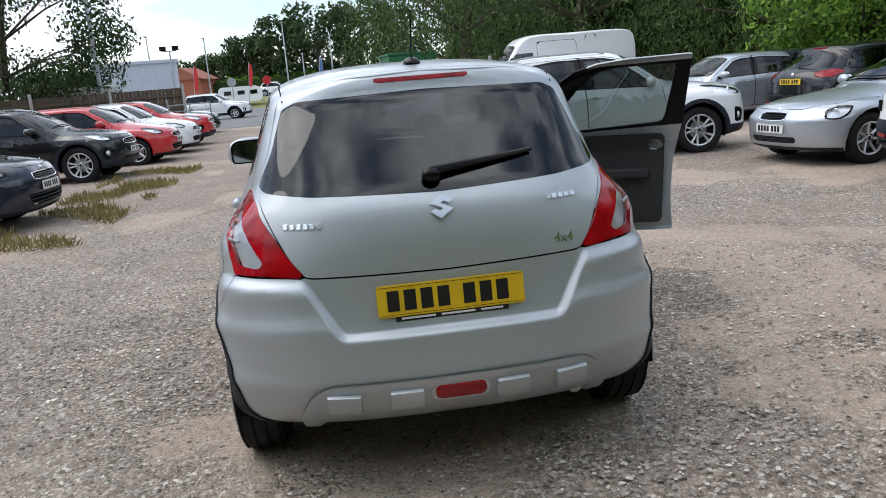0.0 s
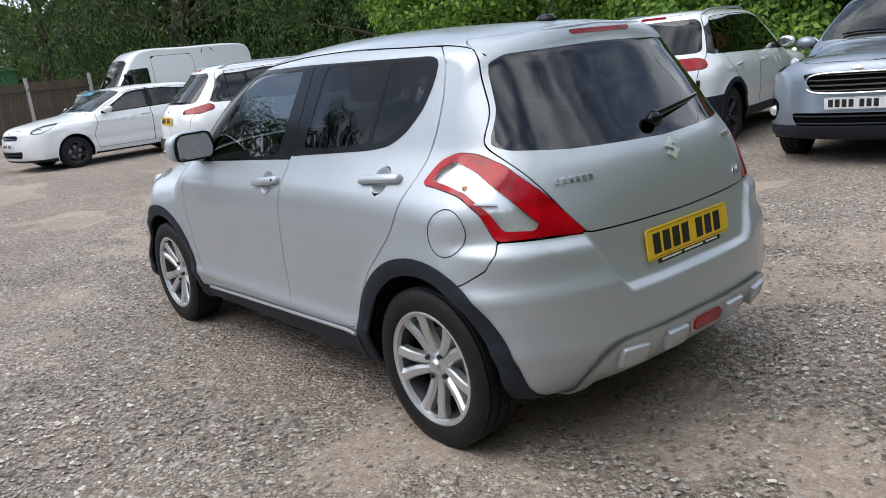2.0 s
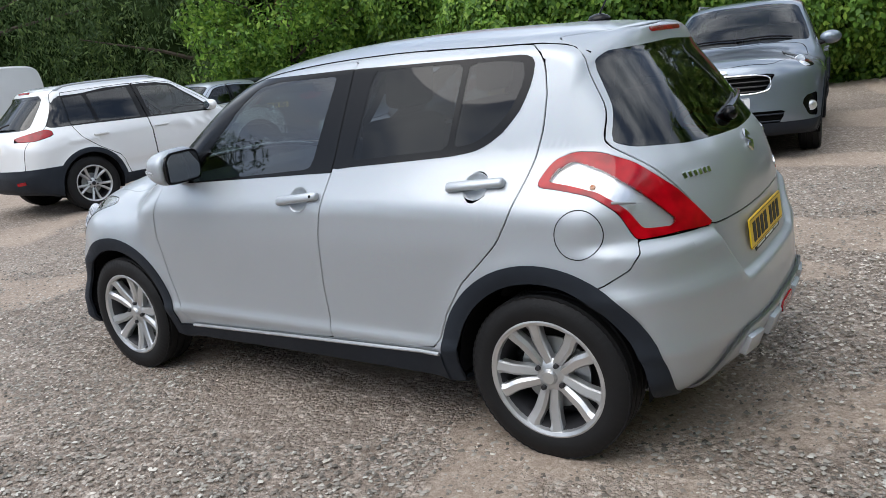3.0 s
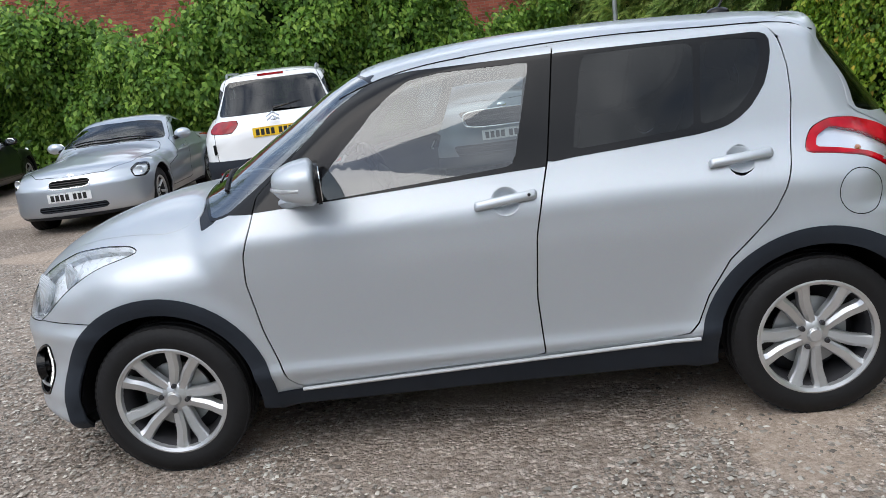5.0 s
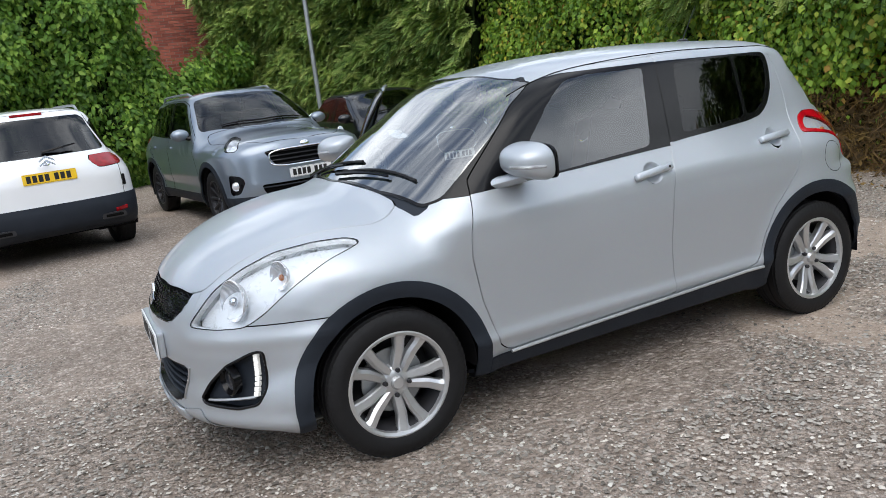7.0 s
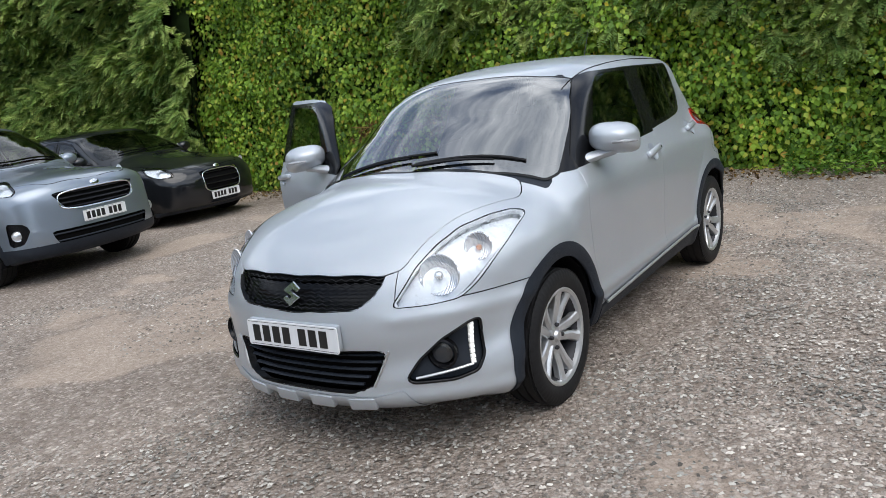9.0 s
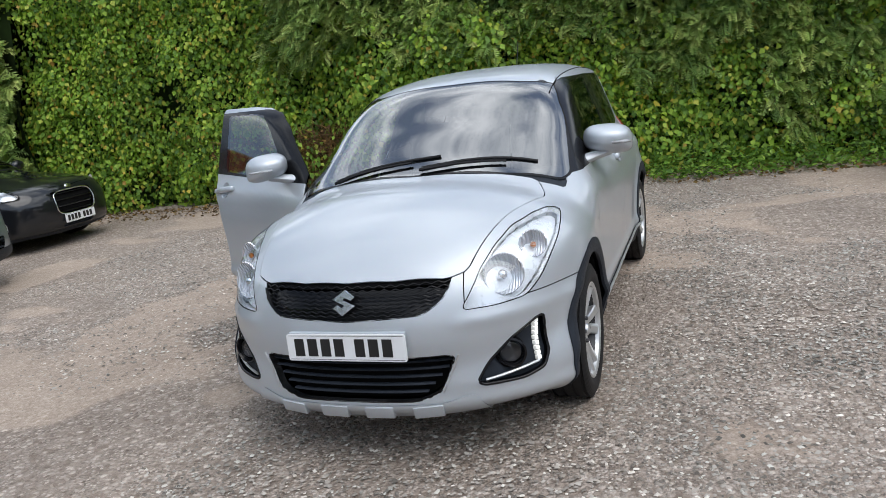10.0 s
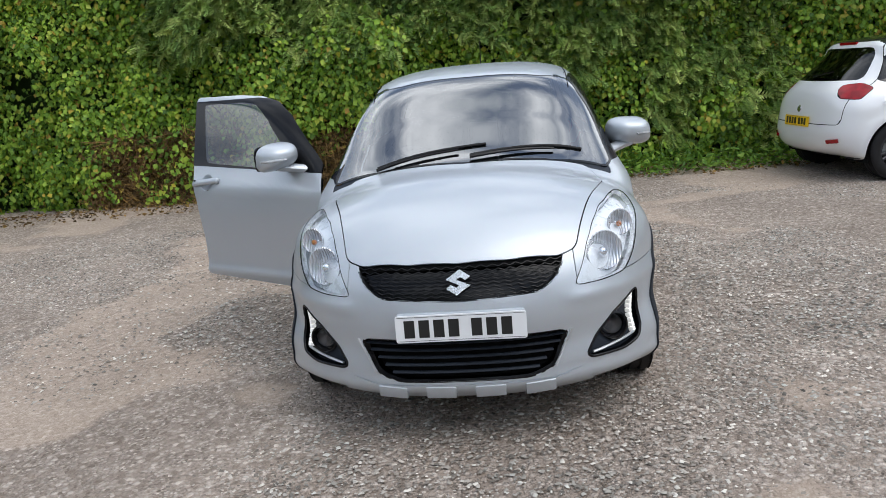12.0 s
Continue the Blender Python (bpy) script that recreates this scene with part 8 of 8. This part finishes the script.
part("arrow", prism([(-0.28, 0.03), (0.08, 0.03), (0.08, 0.10), (0.30, 0.0), (0.08, -0.10), (0.08, -0.03), (-0.28, -0.03)], 0.004, Matrix.Translation((0, -0.016, 0.80)) @ Matrix.Rotation(radians(90), 4, "X")), RED, sg)
for k in (-0.4, 0.4):
    part("leg", slab((k - 0.02, -0.02, 0), (k + 0.02, 0.02, 0.15)), STEEL, sg)

# ---- far side: tarmac, brick paving, building, caravan, flags, poles ----
tarmac = plain("tarmac", (0.16, 0.16, 0.165), 0.85, 0, 0.4, 60)
tagged(part("road", slab((-60, 31.0, -0.1), (40, 75.0, 0.012)), tarmac, None), "pale worn tarmac forecourt beyond the gravel", "road", kind="structure")
verge = plain("verge_grass", (0.20, 0.20, 0.07), 0.95, 0, 0.4, 40, 0.4)
bank = [(74.0, 0.0), (76.0, 0.10), (80.0, 0.55), (84.0, 0.95), (86.0, 1.0), (130.0, 1.0), (131.0, -0.2)]
bx = [-90 + 10 * i for i in range(16)]
tagged(new("verge", mesh_of("verge", [(x, y, z) for y, z in bank for x in bx], [(j * 16 + i, j * 16 + i + 1, (j + 1) * 16 + i + 1, (j + 1) * 16 + i) for j in range(6) for i in range(15)], verge)), "dry grass bank below the far road", "verge", kind="structure")
tagged(part("far_road", slab((-90, 88.0, 0.9), (60, 97.0, 1.012)), tarmac, None), "grey tarmac road on top of the bank", "road", kind="structure")
pave = plain("red_paving", (0.30, 0.12, 0.09), 0.9, 0, 0.4, 60, 0.3)
tagged(part("pavement", slab((-0.1, 25.2, -0.1), (2.1, 46.0, 0.03), 0.01), pave, None), "strip of red block paving at the yard entrance", "pavement", kind="structure")

CLADDING = plain("pale_cladding", (0.48, 0.52, 0.57), 0.5, 0, 0, 1, 0.06)


def shed(name, label, x, y, sx, sy, h, mat, turn=0, roofmat=None, pitched=False, windows="front"):
    b = thing(name, label, "building", "", pose(x, y, 0, 0, 0, turn))
    part("wall", slab((-sx / 2, -sy / 2, 0), (sx / 2, sy / 2, h)), mat, b)
    if pitched:
        bm = prism([(-sy / 2 - 0.4, 0), (sy / 2 + 0.4, 0), (0, sy * 0.33)], sx + 0.6, Matrix.Translation((-sx / 2 - 0.3, 0, h)) @ Matrix.Rotation(radians(90), 4, "Z") @ Matrix.Rotation(radians(90), 4, "X"))
        part("roof", bm, roofmat, b)
    else:
        part("roof", slab((-sx / 2 - 0.15, -sy / 2 - 0.15, h), (sx / 2 + 0.15, sy / 2 + 0.15, h + 0.25), 0.03), roofmat or mat, b)
        for i in range(int(sx / 1.2)):
            part("panel_joint", slab((-sx / 2 + 1.2 * i + 1.18, -sy / 2 - 0.012, 0.2), (-sx / 2 + 1.2 * i + 1.2, -sy / 2 - 0.001, h - 0.1)), STEEL, b)
    if windows == "side":
        for y0 in (-2.2, 0.4):
            w = part("window", slab((sx / 2 + 0.004, y0, h * 0.5), (sx / 2 + 0.03, y0 + 0.7, h * 0.5 + 0.7)), DARKGLASS, b)
            part("sill", slab((sx / 2, y0 - 0.05, h * 0.5 - 0.06), (sx / 2 + 0.07, y0 + 0.75, h * 0.5)), WPLATE, w)
    for i in range(3 if windows == "front" else 0):
        x0 = sx / 2 - 1.6 - 1.7 * i
        w = part("window", slab((x0, -sy / 2 - 0.03, h * 0.55), (x0 + 1.1, -sy / 2 - 0.004, h * 0.55 + 0.9)), DARKGLASS, b)
        part("sill", slab((x0 - 0.05, -sy / 2 - 0.08, h * 0.55 - 0.06), (x0 + 1.15, -sy / 2, h * 0.55)), WPLATE, w)
    return b


shed("grey_building", "pale grey flat-roofed clad building beyond the fence", -15.87, 64.0, 6.5, 7.0, 4.4, CLADDING, 10, windows="side")
shed("low_building", "low white flat-roofed cabin behind the fence", -9.78, 28.6, 1.7, 2.0, 1.95, WPLATE, 8, windows="")
BRICKRED = plain("far_brick", (0.36, 0.12, 0.07), 0.9, 0, 0.3, 30, 0.25)
TILE = plain("roof_tile", (0.30, 0.11, 0.07), 0.85, 0, 0.4, 20, 0.25)
shed("brick_bungalow", "red brick bungalow with a pitched roof far off", -17.3, 98.0, 7.0, 4.6, 3.7, BRICKRED, 82, TILE, True, windows="")


def caravan(x, y):
    c = thing("caravan", "white touring caravan with dark windows far off", "caravan", "", pose(x, y, 0.30, 0, 0, 4) @ Matrix.Scale(0.75, 4))
    body = prism(rounded([(-2.9, 0.5), (2.6, 0.5), (3.0, 1.2), (2.8, 2.2), (2.2, 2.6), (-2.6, 2.6), (-2.95, 2.2)], 0.3), 2.2, Matrix.Translation((0, 1.1, 0)) @ Matrix.Rotation(radians(90), 4, "X"), 0.08)
    part("body", body, WHITE, c, "", True)
    for x0 in (-2.2, -0.4, 1.3):
        part("window", slab((x0, -1.13, 1.5), (x0 + 0.95, -1.09, 2.05), 0.02), DARKGLASS, c)
    for x0 in (-0.5, 0.3):
        w = lathe([(0, 0.09), (0.30, 0.09), (0.33, 0.05), (0.33, -0.05), (0.30, -0.09), (0, -0.09)], 24)
        bmesh.ops.transform(w, matrix=Matrix.Translation((x0, -0.95, 0.33)) @ Matrix.Rotation(radians(90), 4, "X"), verts=w.verts[:])
        part("wheel", w, RUBBER, c, "", True)
    part("tow_bar", tube([(2.6, 0, 0.5), (4.0, 0, 0.5)], 0.05, 8), STEEL, c)


caravan(-9.16, 78.0)


def light_pole(x, y, h, label, double=False, lean=0.0):
    p = thing("street_lamp", label, "street lamp", "street lamps", pose(x, y, 0, 0, lean, 0))
    part("pole", tube([(0, 0, 0), (0, 0, h)], 0.09, 10, None, 0.05), STEEL, p)
    if double:
        part("cross_bar", slab((-0.5, -0.04, h - 0.06), (0.5, 0.04, h), 0.01), STEEL, p)
        for k in (-0.45, 0.45):
            part("floodlight", slab((k - 0.22, -0.2, h), (k + 0.22, 0.1, h + 0.32), 0.03), TRIM, p)
    else:
        part("lamp_head", slab((-0.10, -0.7, h - 0.03), (0.10, 0.05, h + 0.06), 0.02), STEEL, p)


light_pole(-8.45, 25.4, 9.5, "tall grey lamp column near the fence")
light_pole(-16.4, 72.0, 7.3, "tall grey lamp column beyond the fence")
light_pole(-11.53, 56.0, 5.0, "grey floodlight column with two heads", True)
light_pole(-11.47, 73.5, 6.9, "tall grey lamp column by the road")
light_pole(-3.95, 73.0, 7.8, "tall grey lamp column by the road")
light_pole(0.43, 73.5, 6.4, "tall grey lamp column by the road")
light_pole(-2.35, 73.0, 4.8, "short grey lamp column by the road")
FLAGRED = plain("flag_red", (0.62, 0.03, 0.03), 0.7)
FLAGBLUE = plain("flag_blue", (0.10, 0.18, 0.35), 0.7)
for x, y, mat, lab in ((-11.02, 60.0, FLAGRED, "red feather flag on a pole"), (-6.92, 62.0, FLAGRED, "red feather flag on a pole"), (-1.11, 62.0, FLAGBLUE, "blue and white feather flag on a pole")):
    f = thing("feather_flag", lab, "flag", "flags", pose(x, y, 0, 0, 6, 0))
    part("mast", tube([(0, 0, 0), (0, 0, 4.0)], 0.025, 8), STEEL, f)
    part("cloth", prism(rounded([(0, 2.1), (0.26, 2.0), (0.32, 3.2), (0.18, 3.8), (0, 4.0)], 0.06), 0.01, Matrix.Rotation(radians(90), 4, "X")), mat, f)
for x, y in ((-5.5, 66.0), (-8.3, 64.0)):
    s = thing("road_sign", "round sign on a grey post by the road", "sign", "road signs", pose(x, y, 0))
    part("post", tube([(0, 0, 0), (0, 0, 2.3)], 0.04, 8), STEEL, s)
    d = lathe([(0, 0.01), (0.36, 0.01), (0.38, 0), (0.36, -0.01), (0, -0.01)], 24)
    bmesh.ops.transform(d, matrix=Matrix.Translation((0, -0.05, 2.5)) @ Matrix.Rotation(radians(90), 4, "X"), verts=d.verts[:])
    part("disc", d, RED if x > -6 else STEEL, s)
SKIP = plain("skip_green", (0.02, 0.14, 0.05), 0.6)
sk_ = thing("green_container", "green metal container behind the dark fence", "container", "", pose(3.2, 29.5, 0, 0, 0, 6))
part("body", slab((-1.0, -1.2, 0), (1.0, 1.2, 2.5), 0.04), SKIP, sk_)
part("rim", slab((-1.05, -1.25, 2.5), (1.05, 1.25, 2.6), 0.02), SKIP, sk_)
